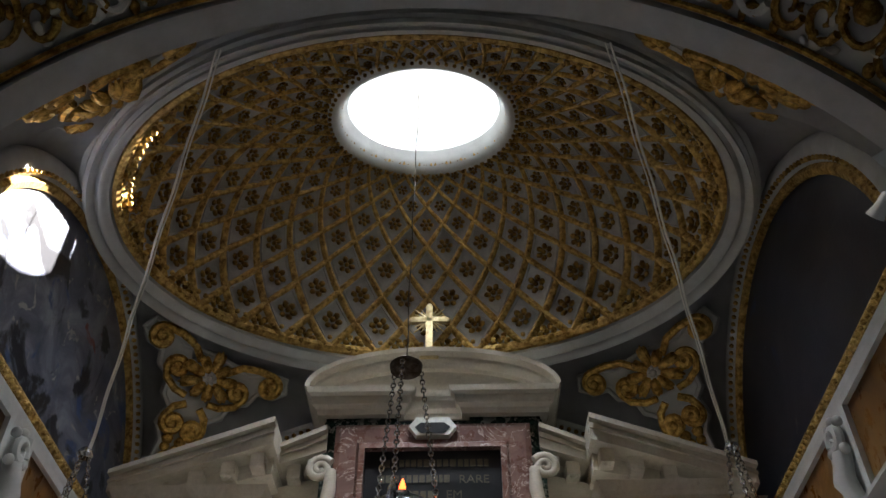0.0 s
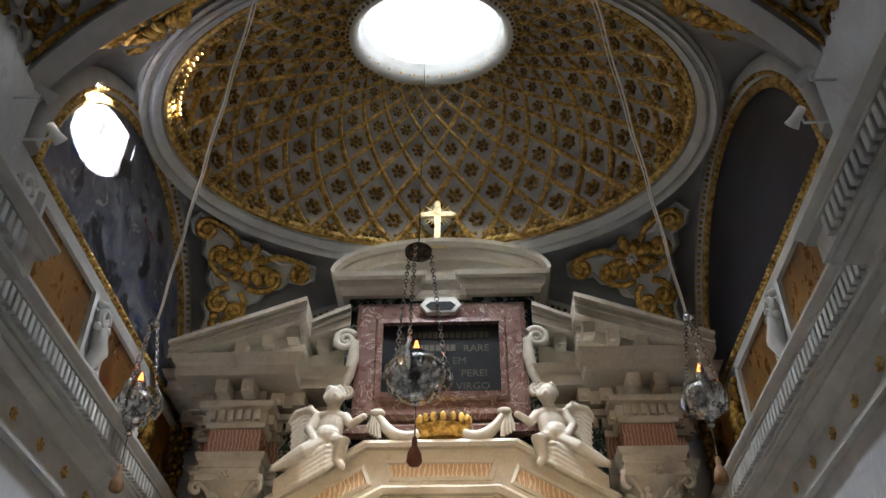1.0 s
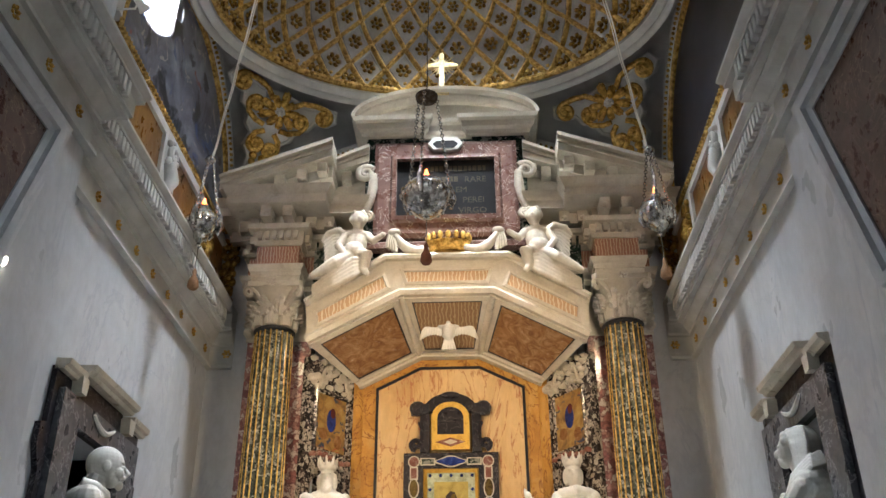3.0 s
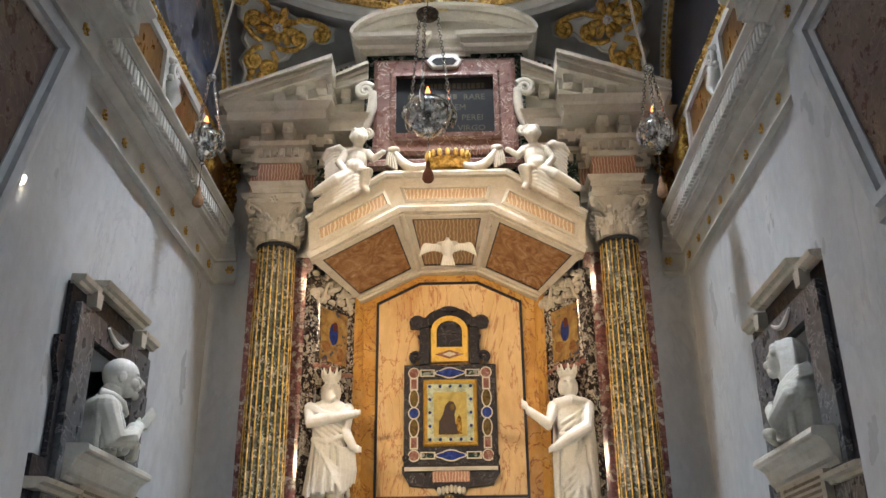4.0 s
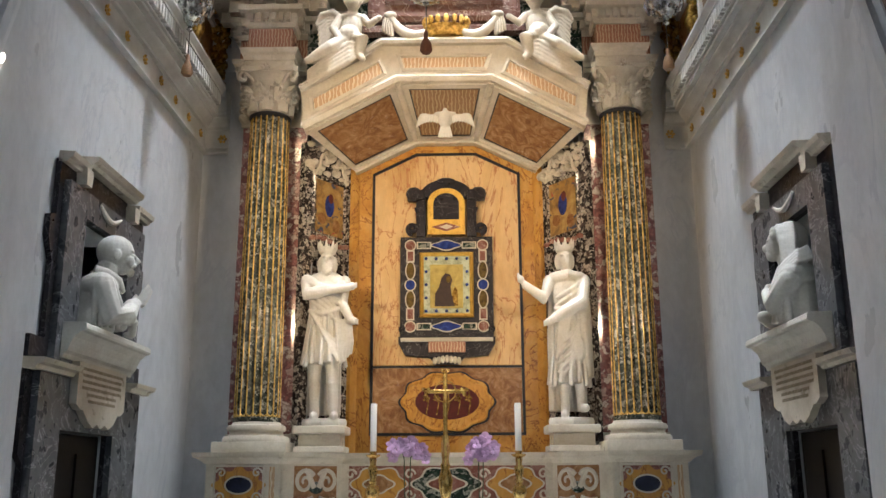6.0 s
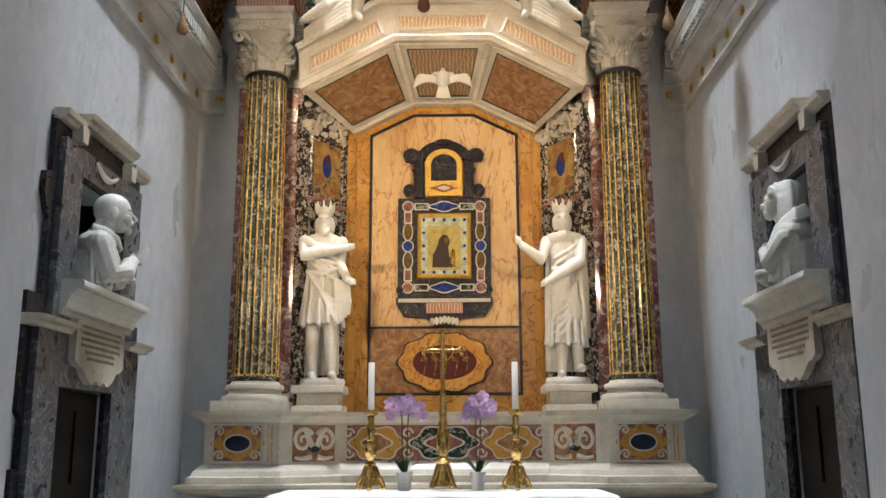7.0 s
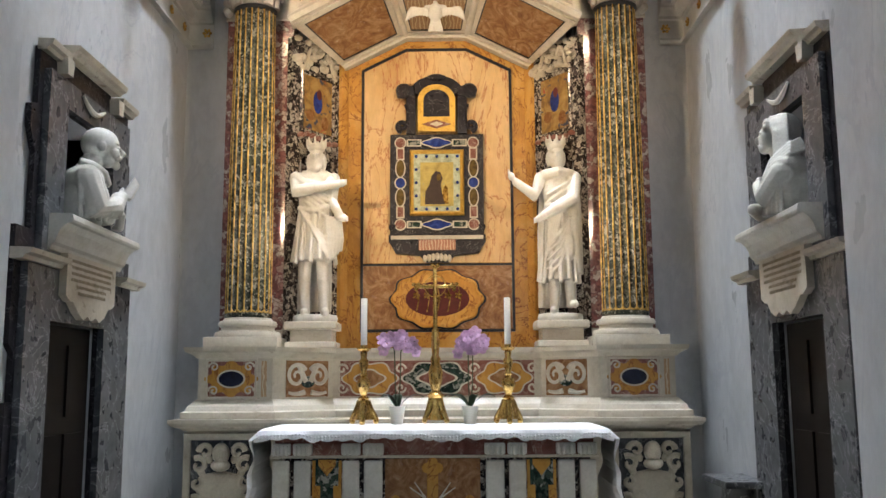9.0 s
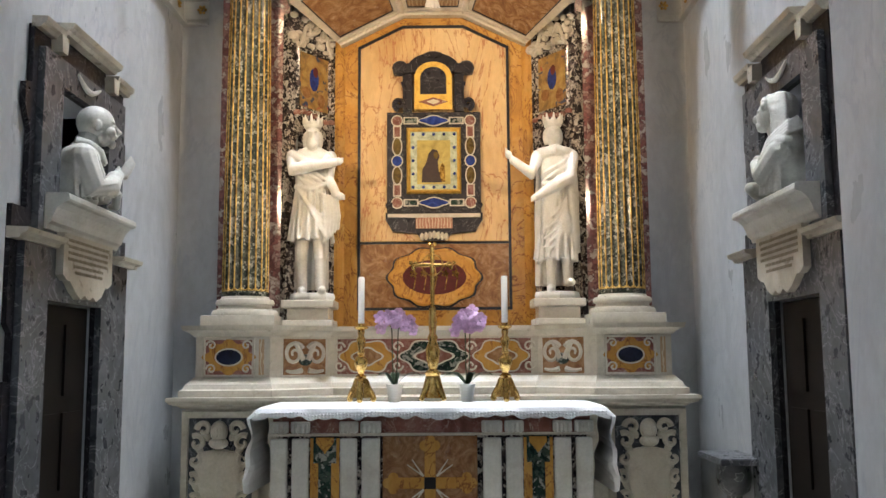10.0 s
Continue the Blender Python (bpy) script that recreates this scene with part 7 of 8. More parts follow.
for a in range(4):
    ry = B()
    t = math.pi / 4 + a * math.pi / 2
    for dt in (-0.12, 0.12):
        tube(ry, [(CXX + 0.06 * math.cos(t), -1.188, CZZ + 0.06 * math.sin(t)), (CXX + 0.19 * math.cos(t + dt), -1.188, CZZ + 0.19 * math.sin(t + dt))], [0.007, 0.003], 5)
    part("ray", ry, CREAM, cp)
for s in (-1, 1):
    for x0, x1 in ((0.335, 0.455), (0.485, 0.595), (0.80, 0.91), (0.94, 1.05)):
        co = part("colonnette", box(B(), s * x0, s * x1, -1.225, -1.1865, 0.40, 1.09, 0.012), STATUE, table, "white marble colonnette")
        ca = B()
        box(ca, s * (x0 - 0.008), s * (x1 + 0.008), -1.235, -1.187, 1.125, 1.20, 0.014)
        for k in range(4):
            ball(ca, (s * (x0 + (x1 - x0) * (k + 0.5) / 4), -1.235, 1.155), (0.013, 0.012, 0.035), 7)
        part("capital", ca, STATUE, co, "", True)
        part("foot", box(B(), s * (x0 - 0.01), s * (x1 + 0.01), -1.235, -1.187, 0.33, 0.40, 0.008), STATUE, co)
    gp = part("green_panel", box(B(), s * 0.605, s * 0.79, -1.188, -1.1612, 0.40, 1.10, 0.002), GREENSTONE, table, "green marble panel edged in yellow")
    for u in (0.612, 0.783):
        part("yellow_edge", box(B(), s * (u - 0.010), s * (u + 0.010), -1.192, -1.1885, 0.40, 1.09), GIALLO, gp)
    part("yellow_drop", prism(B(), [(s * 0.64, 1.095), (s * 0.755, 1.095), (s * 0.755, 1.06), (s * 0.6975, 0.99), (s * 0.64, 1.06)], front, -1.192, -1.1885), GIALLO, gp)
    for u in (0.635, 0.76):
        part("yellow_step", box(B(), s * (u - 0.02), s * (u + 0.02), -1.1925, -1.189, 0.40, 0.93), GIALLO, gp)

# cloth with a lace edge
cl = B()
nx, X1 = 120, 1.155
zt = 1.2985
rows = []
rnd = random.Random(8)
fold = [rnd.uniform(-1, 1) for _ in range(12)]


def wob(u):
    return 0.008 * math.sin(9 * u + 1) + 0.006 * math.sin(23 * u) + 0.004 * math.sin(41 * u + 2)


for i in range(nx + 1):
    u = -X1 + 2 * X1 * i / nx
    sc_ = abs(math.sin(u * 3.1416 / 0.105))
    drop = 0.062 + 0.018 * sc_ + wob(u)
    e = max(0.0, (abs(u) - 1.10) / 0.055)
    rows.append([cl.verts.new(p) for p in ((u, -0.56, zt - 0.03 * e * e), (u, -1.24, zt - 0.03 * e * e), (u, -1.288 + 0.3 * wob(u), zt - 0.012 - 0.03 * e * e), (u, -1.300 + wob(u), zt - 0.035 - 0.03 * e), (u, -1.302 + 1.2 * wob(u), zt - drop - 0.03 * e))])
for p, q in zip(rows, rows[1:]):
    for j in range(4):
        cl.faces.new((p[j], p[j + 1], q[j + 1], q[j]))
for s in (0, -1):
    sx = -1 if s == 0 else 1
    base = rows[s][:4]
    prev = base
    for k in range(1, 13):
        q = k / 12
        zz = zt - 0.035 - 0.50 * q
        cur = []
        for j, v in enumerate(base):
            yy = v.co.y + (0.0 if j == 0 else (0.05 * q * math.sin(3 * q + j)))
            cur.append(cl.verts.new((sx * (X1 + 0.02 + 0.02 * math.sin(5 * q + j * 1.3) + 0.010 * math.sin(16 * q)), yy, zz - (0.02 * abs(math.sin(14 * yy)) if k == 12 else 0))))
        for j in range(3):
            cl.faces.new((prev[j], prev[j + 1], cur[j + 1], cur[j]))
        prev = cur
cloth = tagged(part("altar_cloth", cl, CLOTH, None, "", False), "white linen altar cloth with a scalloped lace edge", "cloth")
lc = B()
for i in range(100):
    u = -1.13 + 2.26 * i / 99
    for k in range(2):
        bmesh.ops.create_icosphere(lc, subdivisions=1, radius=0.0075, matrix=Matrix.Translation((u, -1.306 + wob(u), zt - 0.045 - 0.018 * k + wob(u) * -1)))
o = part("lace", lc, CLOTH, cloth)
o["kind"] = "stuff"

TZ = 1.302


def candlestick(x):
    root = thing("candlestick", "gilded brass candlestick with a scrolled three footed base", "candlestick", (x, -0.80, TZ), "candlesticks")
    b = B()
    for k in range(3):
        a = math.radians(-90 + 120 * k)
        d = Vector((math.cos(a), math.sin(a), 0))
        tube(b, [Vector((x, -0.8, TZ + 0.16)) + d * 0.03, Vector((x, -0.8, TZ + 0.10)) + d * 0.05, Vector((x, -0.8, TZ + 0.05)) + d * 0.085, Vector((x, -0.8, TZ + 0.016)) + d * 0.105], [0.022, 0.026, 0.024, 0.017], 8)
        ball(b, Vector((x, -0.8, TZ + 0.02)) + d * 0.095, (0.022, 0.022, 0.02), 8)
    lathe(b, [(0.085, TZ + 0.035), (0.07, TZ + 0.06), (0.05, TZ + 0.12), (0.035, TZ + 0.17)], (x, -0.8, 0), 6)
    part("foot", b, BRASS, root, "scrolled foot", True)
    part("stem", lathe(B(), [(0.0319, TZ + 0.165), (0.0435, TZ + 0.18), (0.0203, TZ + 0.20), (0.0377, TZ + 0.24), (0.0522, TZ + 0.275), (0.0435, TZ + 0.31), (0.0203, TZ + 0.33), (0.0290, TZ + 0.345), (0.0203, TZ + 0.36), (0.0319, TZ + 0.41), (0.0348, TZ + 0.44), (0.0203, TZ + 0.46), (0.0261, TZ + 0.50)], (x, -0.8, 0), 20), BRASS, root, "", True)
    part("drip_pan", lathe(B(), [(0.016, TZ + 0.50), (0.045, TZ + 0.515), (0.052, TZ + 0.525), (0.050, TZ + 0.53), (0.024, TZ + 0.528), (0.026, TZ + 0.55), (0.02, TZ + 0.552)], (x, -0.8, 0), 20), BRASS, root, "", True)
    c = thing("candle", "tall white unlit wax candle", "candle", (x, -0.8, TZ + 0.553), "candles")
    part("wax", lathe(B(), [(0.0225, TZ + 0.553), (0.0225, TZ + 0.876), (0.018, TZ + 0.882), (0.006, TZ + 0.878)], (x, -0.8, 0), 18), WAX, c, "", True)
    part("wick", tube(B(), [(x, -0.8, TZ + 0.876), (x + 0.002, -0.8, TZ + 0.892)], 0.0022, 5), EBONY, c)


candlestick(-0.50)
candlestick(0.515)

# standing cross
cx_ = thing("altar_cross", "tall gilded standing cross on a scrolled base", "cross", (0.005, -0.80, TZ))
b = B()
for k in range(4):
    a = math.radians(45 + 90 * k)
    d = Vector((math.cos(a), math.sin(a), 0))
    tube(b, [Vector((0.005, -0.8, TZ + 0.17)) + d * 0.03, Vector((0.005, -0.8, TZ + 0.09)) + d * 0.065, Vector((0.005, -0.8, TZ + 0.016)) + d * 0.115], [0.024, 0.026, 0.017], 8)
lathe(b, [(0.095, TZ + 0.03), (0.075, TZ + 0.08), (0.05, TZ + 0.18)], (0.005, -0.8, 0), 8)
part("foot", b, BRASS, cx_, "", True)
part("stem", lathe(B(), [(0.0493, TZ + 0.18), (0.0609, TZ + 0.20), (0.0290, TZ + 0.23), (0.0464, TZ + 0.30), (0.0522, TZ + 0.36), (0.0290, TZ + 0.43), (0.0377, TZ + 0.45), (0.0232, TZ + 0.48), (0.0319, TZ + 0.56), (0.0232, TZ + 0.66)], (0.005, -0.8, 0), 18), BRASS, cx_, "", True)
b = B()
tube(b, [(0.005, -0.8, TZ + 0.65), (0.005, -0.8, TZ + 1.09)], 0.016, 8)
tube(b, [(-0.125, -0.8, TZ + 0.965), (0.135, -0.8, TZ + 0.965)], 0.015, 8)
for dx, dz in ((-0.13, 0.965), (0.14, 0.965), (0.005, 1.10)):
    for ox, oz in ((0, 0), (-0.018, 0.014), (0.018, 0.014), (0, -0.02)):
        ball(b, (dx + ox if dx != 0.005 else 0.005 + ox, -0.8, TZ + dz + oz), 0.016, 8)
tube(b, [(0.005 + 0.075 * math.cos(t), -0.8, TZ + 0.965 + 0.075 * math.sin(t)) for t in (2 * math.pi * k / 20 for k in range(20))], 0.005, 5, True)
part("cross", b, BRASS, cx_, "", True)


def petal_flower(c, r, facing_, parent):
    bm = B()
    q = Vector(facing_).to_track_quat("Z", "Y").to_matrix().to_4x4()
    m0 = Matrix.Translation(c) @ q
    for k in range(5):
        a = 2 * math.pi * k / 5 + 0.3
        wide = 0.62 if k in (1, 4) else 0.42
        m = m0 @ Matrix.Rotation(a, 4, "Z") @ Matrix.Translation((r * 0.58, 0, 0.004)) @ Matrix.Rotation(radians(-18), 4, "Y") @ Matrix.Diagonal((r * 0.52, r * wide, r * 0.07, 1))
        bmesh.ops.create_icosphere(bm, subdivisions=1, radius=1, matrix=m)
    bmesh.ops.create_icosphere(bm, subdivisions=1, radius=r * 0.2, matrix=m0 @ Matrix.Translation((0, 0, r * 0.16)))
    part("flower", bm, PINK, parent, "", True)


def orchid(x, y, seed, spread):
    root = thing("potted_orchid", "pink orchid with arching stems in a white pot", "orchid", (x, y, TZ), "orchids")
    part("pot", lathe(B(), [(0.040, TZ), (0.056, TZ + 0.11), (0.060, TZ + 0.125), (0.054, TZ + 0.125), (0.048, TZ + 0.11)], (x, y, 0), 24), WAX, root, "white glazed pot", True)
    rnd = random.Random(seed)
    for k in range(5):
        a = rnd.uniform(0, 6.28)
        d = Vector((math.cos(a), 0.6 * math.sin(a), 0))
        L = rnd.uniform(0.13, 0.20)
        lf = B()
        prev = None
        s = Vector((-d.y, d.x, 0)).normalized()
        for j in range(7):
            q = j / 6
            p = Vector((x, y, TZ + 0.11)) + d * L * q + Vector((0, 0, 0.10 * math.sin(q * 2.2)))
            w = 0.026 * math.sin(math.pi * min(1, 0.15 + 0.85 * q)) + 0.002
            row = [lf.verts.new(p + s * w), lf.verts.new(p - Vector((0, 0, 0.006))), lf.verts.new(p - s * w)]
            if prev:
                for i in range(2):
                    lf.faces.new((prev[i], prev[i + 1], row[i + 1], row[i]))
            prev = row
        bmesh.ops.solidify(lf, geom=lf.faces[:], thickness=0.003)
        part("leaf", lf, LEAF, root, "", True)
    for sgn in spread:
        stm = B()
        pts = [Vector((x + sgn * 0.01, y, TZ + 0.11)), Vector((x + sgn * 0.025, y - 0.01, TZ + 0.30)), Vector((x + sgn * 0.03, y - 0.02, TZ + 0.50)), Vector((x + sgn * 0.07, y - 0.05, TZ + 0.59)), Vector((x + sgn * 0.15, y - 0.08, TZ + 0.57))]
        tube(stm, pts, 0.0042, 6)
        part("stem", stm, STEM, root, "", True)
        for k in range(11):
            q = k / 10
            c = Vector((x + sgn * (0.0 + 0.16 * q) + rnd.uniform(-0.04, 0.04), y - 0.05 - rnd.uniform(0, 0.05), TZ + 0.585 + rnd.uniform(-0.075, 0.05) - 0.03 * q))
            petal_flower(c, rnd.uniform(0.036, 0.05), (rnd.uniform(-0.5, 0.5), -1, rnd.uniform(-0.2, 0.5)), root)


orchid(-0.265, -0.80, 3, (-0.55, 0.9))
orchid(0.245, -0.80, 6, (-0.35, 0.75))

# ---- hanging lamps ----
def chain_bm(p0, p1, r=0.012, link=0.034, sag=0.0):
    bm = B()
    p0, p1 = Vector(p0), Vector(p1)
    n = max(3, int((p1 - p0).length / (link * 0.78)))
    d = (p1 - p0).normalized()
    a = d.cross(Vector((0, 0, 1)) if abs(d.z) < 0.95 else Vector((1, 0, 0))).normalized()
    b = d.cross(a)
    for k in range(n):
        c = p0.lerp(p1, (k + 0.5) / n)
        s = a if k % 2 else b
        tube(bm, [c + d * (link * 0.5 * math.cos(t)) + s * (r * math.sin(t)) for t in (2 * math.pi * j / 8 for j in range(8))], 0.0042, 5, True)
    return bm


def votive(x, y, zb, r, top, hook, label, cords, tassel_mat, flame=True, swing=0.0):
    root = thing("hanging_lamp", label, "sanctuary lamp", (x, y, zb), "hanging lamps")
    bowl = B()
    lathe(bowl, [(0.018, -0.10 * r / 0.13), (0.05 * r / 0.13, -0.085 * r / 0.13), (0.095 * r / 0.13, -0.045 * r / 0.13), (r * 0.98, 0.02), (r, 0.06), (r * 0.90, 0.10), (r * 0.70, 0.125), (r * 0.74, 0.14), (r * 0.60, 0.142)], (x, y, zb), 28)
    for k in range(14):
        a = 2 * math.pi * k / 14
        ball(bowl, (x + r * 0.97 * math.cos(a), y + r * 0.97 * math.sin(a), zb + 0.045), (0.022, 0.022, 0.034), 7)
        ball(bowl, (x + r * 0.70 * math.cos(a), y + r * 0.70 * math.sin(a), zb - 0.045 * r / 0.13), (0.016, 0.016, 0.022), 6)
    part("bowl", bowl, SILVER, root, "chased silver bowl", True)
    part("finial", lathe(B(), [(0.012, -0.16), (0.026, -0.145), (0.014, -0.125), (0.028, -0.11), (0.03, -0.085 * r / 0.13)], (x, y, zb), 16), SILVER, root, "", True)
    part("glass_cup", lathe(B(), [(0.030, 0.142), (0.040, 0.17), (0.040, 0.21), (0.034, 0.212)], (x, y, zb), 18), SILVER, root, "", True)
    if flame:
        part("flame", lathe(B(), [(0.004, 0.208), (0.018, 0.225), (0.016, 0.245), (0.003, 0.285)], (x, y, zb), 12), FLAME, root, "small red flame", True)
    for k in range(3):
        a = math.radians(-100 + 120 * k)
        e = Vector((x + r * 1.03 * math.cos(a), y + r * 1.03 * math.sin(a), zb + 0.07))
        h = Vector((x + 0.025 * math.cos(a), y + 0.025 * math.sin(a), top - 0.02)) if not hook else Vector((x + hook * math.cos(a), y + hook * math.sin(a), top - 0.01))
        part("chain", chain_bm(e, h), SILVER, root)
        hd = B()
        tube(hd, [e + Vector((0, 0, -0.10)), e + Vector((0.02 * math.cos(a), 0.02 * math.sin(a), -0.03)), e + Vector((0.012 * math.cos(a), 0.012 * math.sin(a), 0.05)), e + Vector((-0.01 * math.cos(a), -0.01 * math.sin(a), 0.11))], [0.012, 0.024, 0.020, 0.010], 7)
        part("scroll_handle", hd, SILVER, root, "", True)
    if hook:
        part("canopy_disc", lathe(B(), [(0.02, top + 0.05), (0.05, top + 0.045), (hook * 1.05, top + 0.01), (hook * 1.0, top - 0.02), (hook * 0.6, top - 0.03)], (x, y, 0), 24), IRON, root, "dark iron disc", True)
    else:
        part("ring_cap", lathe(B(), [(0.012, top + 0.04), (0.035, top + 0.02), (0.045, top - 0.01), (0.03, top - 0.03)], (x, y, 0), 16), SILVER, root, "", True)
    part("cord", tube(B(), [(x, y, zb - 0.16), (x, y, zb - 0.36)], 0.004, 5), SILVER, root)
    ts = B()
    lathe(ts, [(0.010, zb - 0.35), (0.018, zb - 0.38), (0.014, zb - 0.40), (0.038, zb - 0.45), (0.044, zb - 0.50), (0.03, zb - 0.52)], (x, y, 0), 16)
    part("tassel", ts, tassel_mat, root, "tassel hanging under the bowl", True)
    for a, b_, w in cords:
        part("rope", tube(B(), [Vector(a).lerp(Vector(b_), q) + Vector((0.004 * math.sin(30 * q), 0, 0)) for q in (k / 30 for k in range(31))], w, 6), WAX if w > 0.0039 and x * x > 1 else IRON, root, "suspension cord", True)


TASSEL_D = plain("dark_red_tassel", (0.10, 0.035, 0.02), 0.8, 0.4, 30, 0.3)
TASSEL_L = plain("tan_tassel", (0.34, 0.20, 0.11), 0.8, 0.4, 30, 0.3)
votive(-0.105, -1.5, 5.06, 0.185, 6.02, 0.085, "ornate silver hanging lamp on chains below an iron disc", [((-0.105, -1.5, 6.06), (-0.08, -1.27, 9.42), 0.0045)], TASSEL_D)
votive(-1.90, -1.1, 5.10, 0.125, 5.76, 0, "round silver hanging lamp with a red flame", [((-1.885, -1.1, 5.79), (-0.955, -3.02, 6.79), 0.006), ((-1.875, -1.1, 5.79), (-0.935, -3.02, 6.79), 0.004)], TASSEL_L)
votive(1.67, -1.1, 5.10, 0.125, 5.74, 0, "round silver hanging lamp with a red flame", [((1.655, -1.1, 5.77), (0.93, -3.02, 6.79), 0.006), ((1.645, -1.1, 5.77), (0.905, -3.02, 6.79), 0.004)], TASSEL_L)

# ---- gilded stucco on the pendentives, towards the altar and the nave ----


FIELD = (Vector((-1.98, -0.52, 7.21)), Vector((-1.14, 0.13, 7.11)), Vector((-1.95, 0.15, 6.45)))      # the three tips


def pendentive_ornament(mx, my):
    """A three cornered stucco field with gilded scrolls; mx, my: +1 or -1, which corner of the vault."""
    tips = [Vector((v.x if mx < 0 else -0.03 - v.x, v.y if my > 0 else -2.86 - v.y, v.z)) for v in FIELD]
    top_ = (tips[0] + tips[1]) / 2
    e1 = (tips[1] - tips[0]) / 1.24
    e2 = (top_ - tips[2]) / 1.03
    n = e1.cross(e2).normalized()
    if n.z > 0:
        n = -n
    at = lambda x, z, d=0.0: top_ + e1 * x + e2 * (z - 0.25) + n * (d + 0.05)
    mid = at(0, 0, 0.0)
    root = thing("pendentive_relief", "gilded scrolls on white stucco round a silvered flower", "relief", mid, "pendentive reliefs")
    edge = [(-0.62, 0.27), (-0.44, 0.24), (-0.30, 0.17), (0.0, 0.20), (0.30, 0.17), (0.44, 0.24), (0.62, 0.27), (0.66, 0.16), (0.58, 0.08), (0.44, 0.05), (0.40, -0.06), (0.28, -0.12), (0.26, -0.26), (0.17, -0.34), (0.18, -0.50), (0.10, -0.60), (0.09, -0.74), (0.0, -0.80)]
    edge += [(-x, z) for x, z in edge[:6:-1]][1:]
    ground = B()
    fan = ground.verts.new(at(0, 0, 0.012))
    rim_ = [ground.verts.new(at(x, z, 0.012)) for x, z in edge]
    low = [ground.verts.new(at(x, z, -0.16)) for x, z in edge]
    for i in range(len(edge)):
        j = (i + 1) % len(edge)
        ground.faces.new((fan, rim_[i], rim_[j]))
        ground.faces.new((rim_[i], low[i], low[j], rim_[j]))
    part("stucco_ground", ground, STUCCO, root, "white shaped stucco ground")
    part("raised_edge", tube(B(), [at(x, z, 0.012) for x, z in edge], 0.022, 6, True), STUCCO, root, "", True)

    def curl(g, cx, cz, r, start, turns, thick, tail=()):
        pts = [at(*q, 0.035) for q in tail]
        n = 22
        for k in range(n + 1):
            q = k / n
            t = start + turns * 2 * math.pi * q
            pts.append(at(cx + r * (1 - 0.82 * q) * math.cos(t), cz + r * (1 - 0.82 * q) * math.sin(t), 0.035 + 0.03 * q))
        m = len(pts)
        tube(g, pts, [thick * (0.55 + 0.45 * math.sin(math.pi * min(1, 0.2 + 0.7 * k / m))) for k in range(m)], 7)
        ball(g, at(cx, cz, 0.06), thick * 0.9, 8)

    for s in (-1, 1):
        for nm, args in (("upper", (s * 0.50, 0.15, 0.095, 1.6 if s > 0 else 1.54, -s * 1.5, 0.034, [(s * 0.12, 0.10), (s * 0.22, 0.20), (s * 0.36, 0.24)])),
                         ("side", (s * 0.27, -0.02, 0.085, -0.3 if s > 0 else 3.4, s * 1.4, 0.032, [(s * 0.10, -0.20), (s * 0.20, -0.19), (s * 0.31, -0.13)])),
                         ("lower", (s * 0.09, -0.44, 0.085, 0.3 if s > 0 else 2.84, -s * 1.5, 0.034, [(s * 0.06, -0.26), (s * 0.14, -0.32)]))):
            g = B()
            curl(g, *args)
            part("gilt_scroll", g, GOLD, root, "gilded scroll", True)
        for k in range(3):
            ball_bm = ball(B(), at(s * (0.055 - 0.012 * k), -0.57 - 0.07 * k, 0.035), 0.042 - 0.006 * k, 9)
            part("gilt_bud", ball_bm, GOLD, root, "", True)
    for k in range(9):
        a = math.pi / 2 + 2 * math.pi * k / 9
        r1 = 0.25 if k in (0, 2, 3, 6, 7) else 0.20
        lf = B()
        for off in (-0.14, 0.0, 0.14):
            tube(lf, [at(r1 * q * math.cos(a + off * q), r1 * q * math.sin(a + off * q), 0.03 + 0.06 * math.sin(2.8 * q) * (1.15 if off == 0 else 0.9)) for q in (0.2, 0.45, 0.7, 0.88, 1.0 if off == 0 else 0.94)], [0.018, 0.030, 0.028, 0.018, 0.006], 7)
        part("gilt_leaf", lf, GOLD, root, "", True)
    fl = B()
    for k in range(7):
        a = 2 * math.pi * k / 7
        ball(fl, at(0.042 * math.cos(a), 0.042 * math.sin(a), 0.075), 0.025, 8)
    ball(fl, at(0, 0, 0.09), 0.026, 8)
    part("silver_flower", fl, STUCCO, root, "pale flower", True)


for mx, my in ((-1, 1), (1, 1), (-1, -1), (1, -1)):
    pendentive_ornament(mx, my)

# arch band on the back wall, above the altar
bandp = [(2.14 * math.cos(math.pi * k / 48), 5.54 + 1.46 * math.sin(math.pi * k / 48)) for k in range(49)]
bnd = single("arch_band", sweep(B(), bandp, [(0.0, YB - 0.002), (0.0, YB - 0.07), (-0.04, YB - 0.08), (-0.10, YB - 0.05), (-0.14, YB - 0.06), (-0.16, YB - 0.002)], front), STUCCO, "white moulded arch band over the altar", "moulding", kind="structure")
eg = B()
for k in range(110):
    a = math.pi * (k + 0.5) / 110
    bmesh.ops.create_icosphere(eg, subdivisions=1, radius=0.02, matrix=Matrix.Translation((2.06 * math.cos(a), YB - 0.085, 5.54 + 1.385 * math.sin(a))))
e = part("egg_row", eg, OLDGOLD, bnd)
e["kind"] = "stuff"

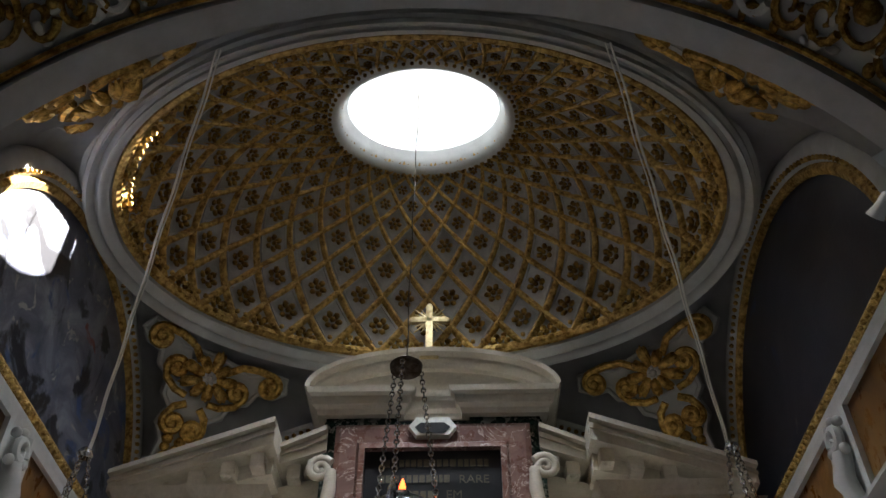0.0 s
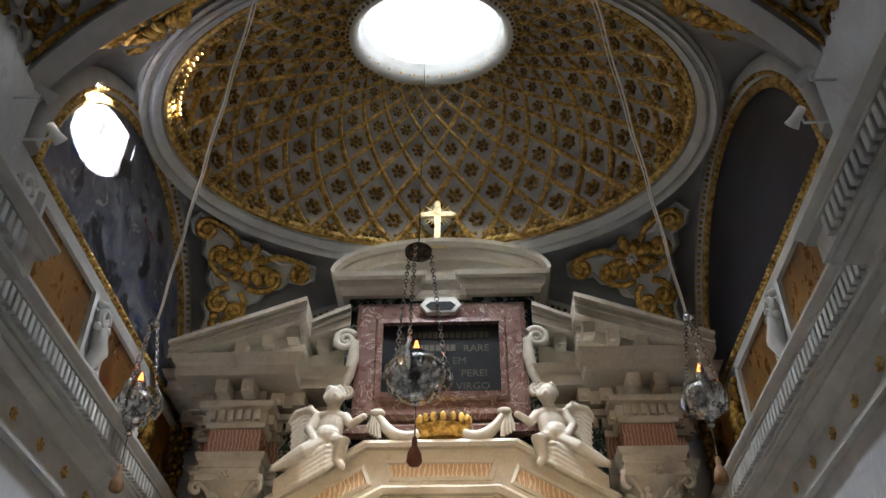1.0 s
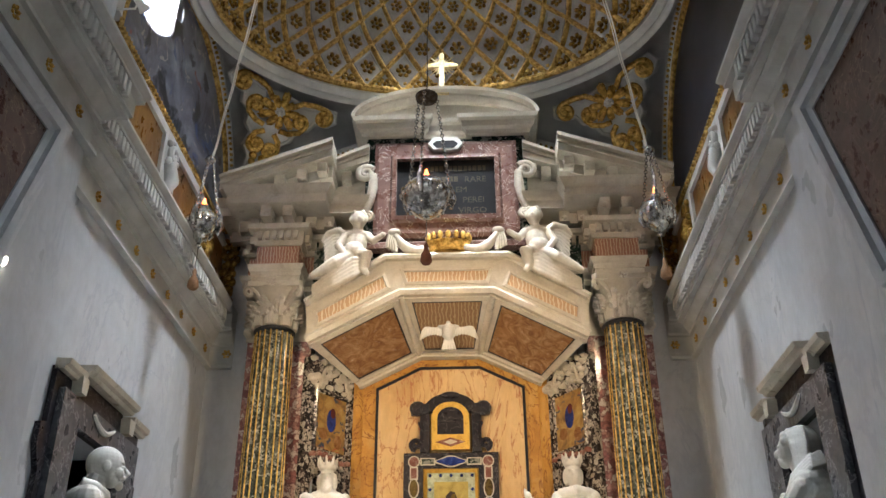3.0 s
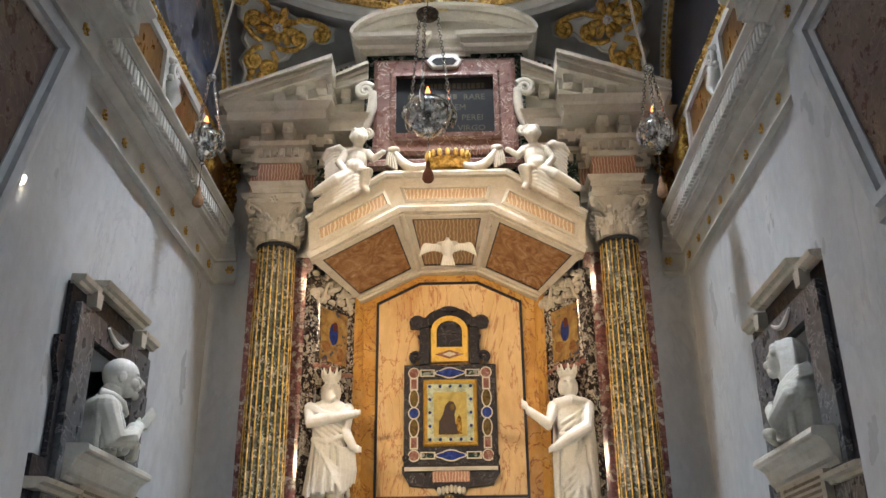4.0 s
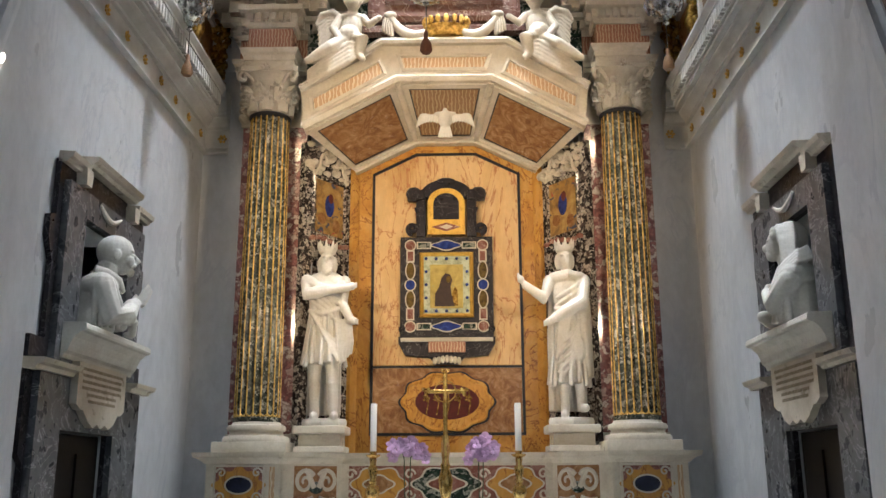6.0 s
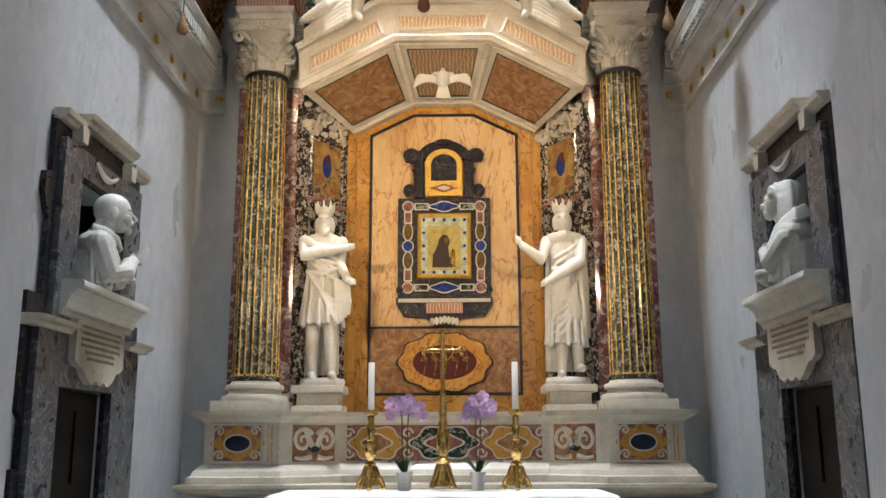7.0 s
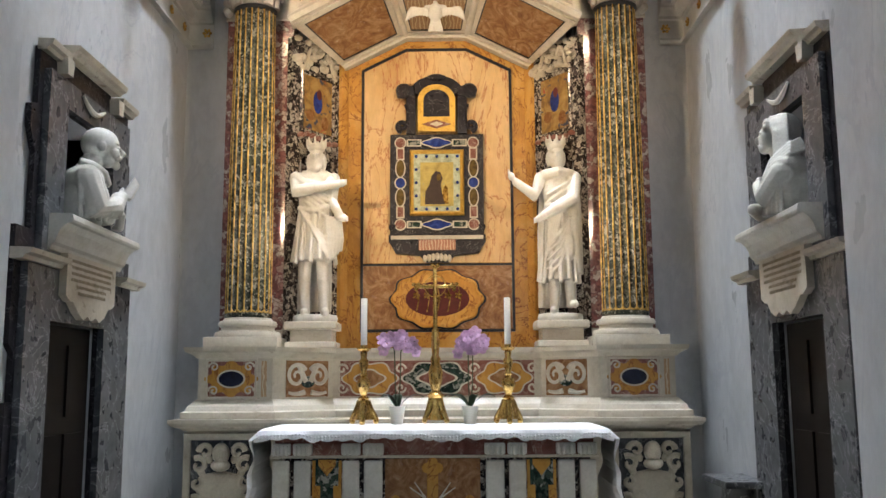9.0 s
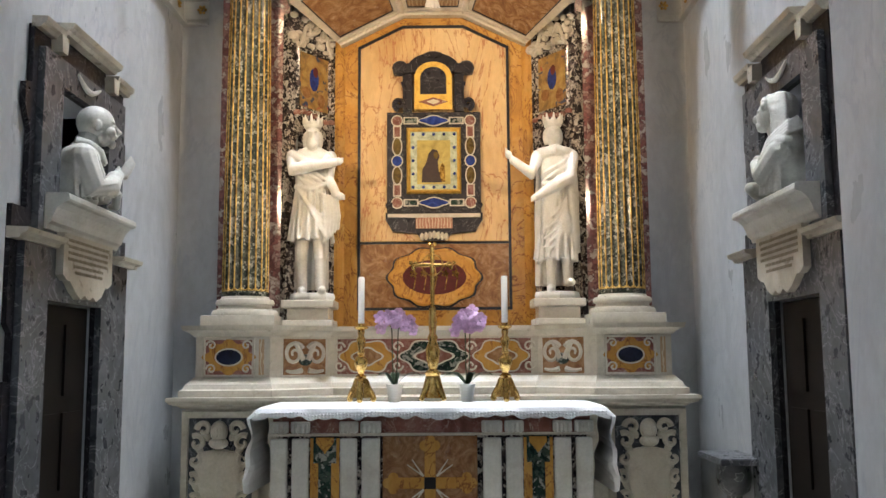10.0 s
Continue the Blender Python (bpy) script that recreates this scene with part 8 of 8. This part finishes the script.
# ---- band between cornice and lunette: orange panels and stucco brackets ----
AMBER = marble("amber_marble", [(0.25, (0.08, 0.035, 0.008)), (0.5, (0.20, 0.09, 0.02)), (0.75, (0.32, 0.16, 0.04))], 4.0, (1, 1, 0.6), 0.3)
for sx in (-1, 1):
    f = side(sx)
    root = thing("attic_band", "white stucco band with amber panels above the cornice", "wall band", (sx * WX, CY, 5.4), "attic bands", kind="structure")
    part("ground", prism(B(), rect(YA + 0.01, YB - 0.005, 5.052, 5.80), f, 0.002, 0.05), STUCCO, root)
    for y0, y1 in ((-2.45, -1.62), (-1.30, -0.55), (-0.25, 0.25)):
        p_ = part("amber_panel", prism(B(), rect(y0, y1, 5.20, 5.66), f, 0.051, 0.056), AMBER, root, "veined amber panel")
        part("panel_frame", sweep(B(), rect(y0, y1, 5.20, 5.66), [(0, 0.05), (0, 0.085), (0.04, 0.09), (0.055, 0.05)], f, True), STUCCO, p_)
    for y in (-2.72, -1.46, -0.40):
        sc = B()
        rnd = random.Random(int(y * 100))
        tube(sc, [f(y + 0.07 * (1 - 0.8 * q) * math.cos(7 * q), 5.55 + 0.08 * (1 - 0.8 * q) * math.sin(7 * q), 0.10) for q in (k / 16 for k in range(17))], 0.028, 7)
        tube(sc, [f(y, 5.48, 0.09), f(y + 0.03, 5.34, 0.11), f(y - 0.02, 5.18, 0.08)], [0.05, 0.06, 0.03], 8)
        for k in range(12):
            ball(sc, f(y + rnd.uniform(-0.09, 0.09), 5.16 + rnd.uniform(0, 0.5), 0.10), (0.03, 0.028, 0.03), 7)
        part("scroll_bracket", sc, STUCCO if y < -1 else OLDGOLD, root, "stucco scroll bracket", True)
    # gilded garland where band and altar meet
    gg = B()
    rnd = random.Random(21)
    for k in range(40):
        ball(gg, (sx * (1.98 + rnd.uniform(0, 0.12)), YB - 0.10 - rnd.uniform(0, 0.06), 5.08 + rnd.uniform(0, 0.65)), (0.035, 0.03, 0.04), 7)
    part("gilt_garland", gg, OLDGOLD, root, "gilded leaf garland", True)

# ---- spotlights on the cornice ----
for eye, aim in list(zip(SPOTS, AIMS)) + WALL_SPOTS:
    e, d = Vector(eye), (Vector(aim) - Vector(eye)).normalized()
    root = thing("spotlight", "small white swivel spotlight on a bracket", "spotlight", eye, "spotlights")
    q = d.to_track_quat("Z", "Y").to_matrix().to_4x4()
    big = 0.72 if eye in SPOTS else 0.5
    hb = lathe(B(), [(0.020, -0.11), (0.032, -0.10), (0.036, -0.02), (0.048, 0.02), (0.052, 0.035), (0.044, 0.035), (0.038, 0.012)], (0, 0, 0), 18)
    bmesh.ops.transform(hb, matrix=Matrix.Translation(e) @ q @ Matrix.Scale(big, 4), verts=hb.verts[:])
    # the wall spotlights' heads glow by their material, to look blown out
    part("head", hb, CHALK if eye in SPOTS else HEADGLOW, root, "white cylindrical head" if eye in SPOTS else "white head with an added glow", True)
    ln = lathe(B(), [(0.036, 0.014), (0.036, 0.018), (0.01, 0.02)], (0, 0, 0), 16)
    bmesh.ops.transform(ln, matrix=Matrix.Translation(e) @ q @ Matrix.Scale(big, 4), verts=ln.verts[:])
    part("lens", ln, BULB, root, "glowing lens")
    s = 1 if e.x > 0 else -1
    part("bracket", tube(B(), [e - d * 0.06 * big, Vector((s * (abs(e.x) + 0.03), e.y - 0.03, e.z - 0.04)), Vector((s * (PX + 0.01), e.y - 0.03, e.z - 0.04))], 0.010 * big, 6), CHALK, root, "", True)
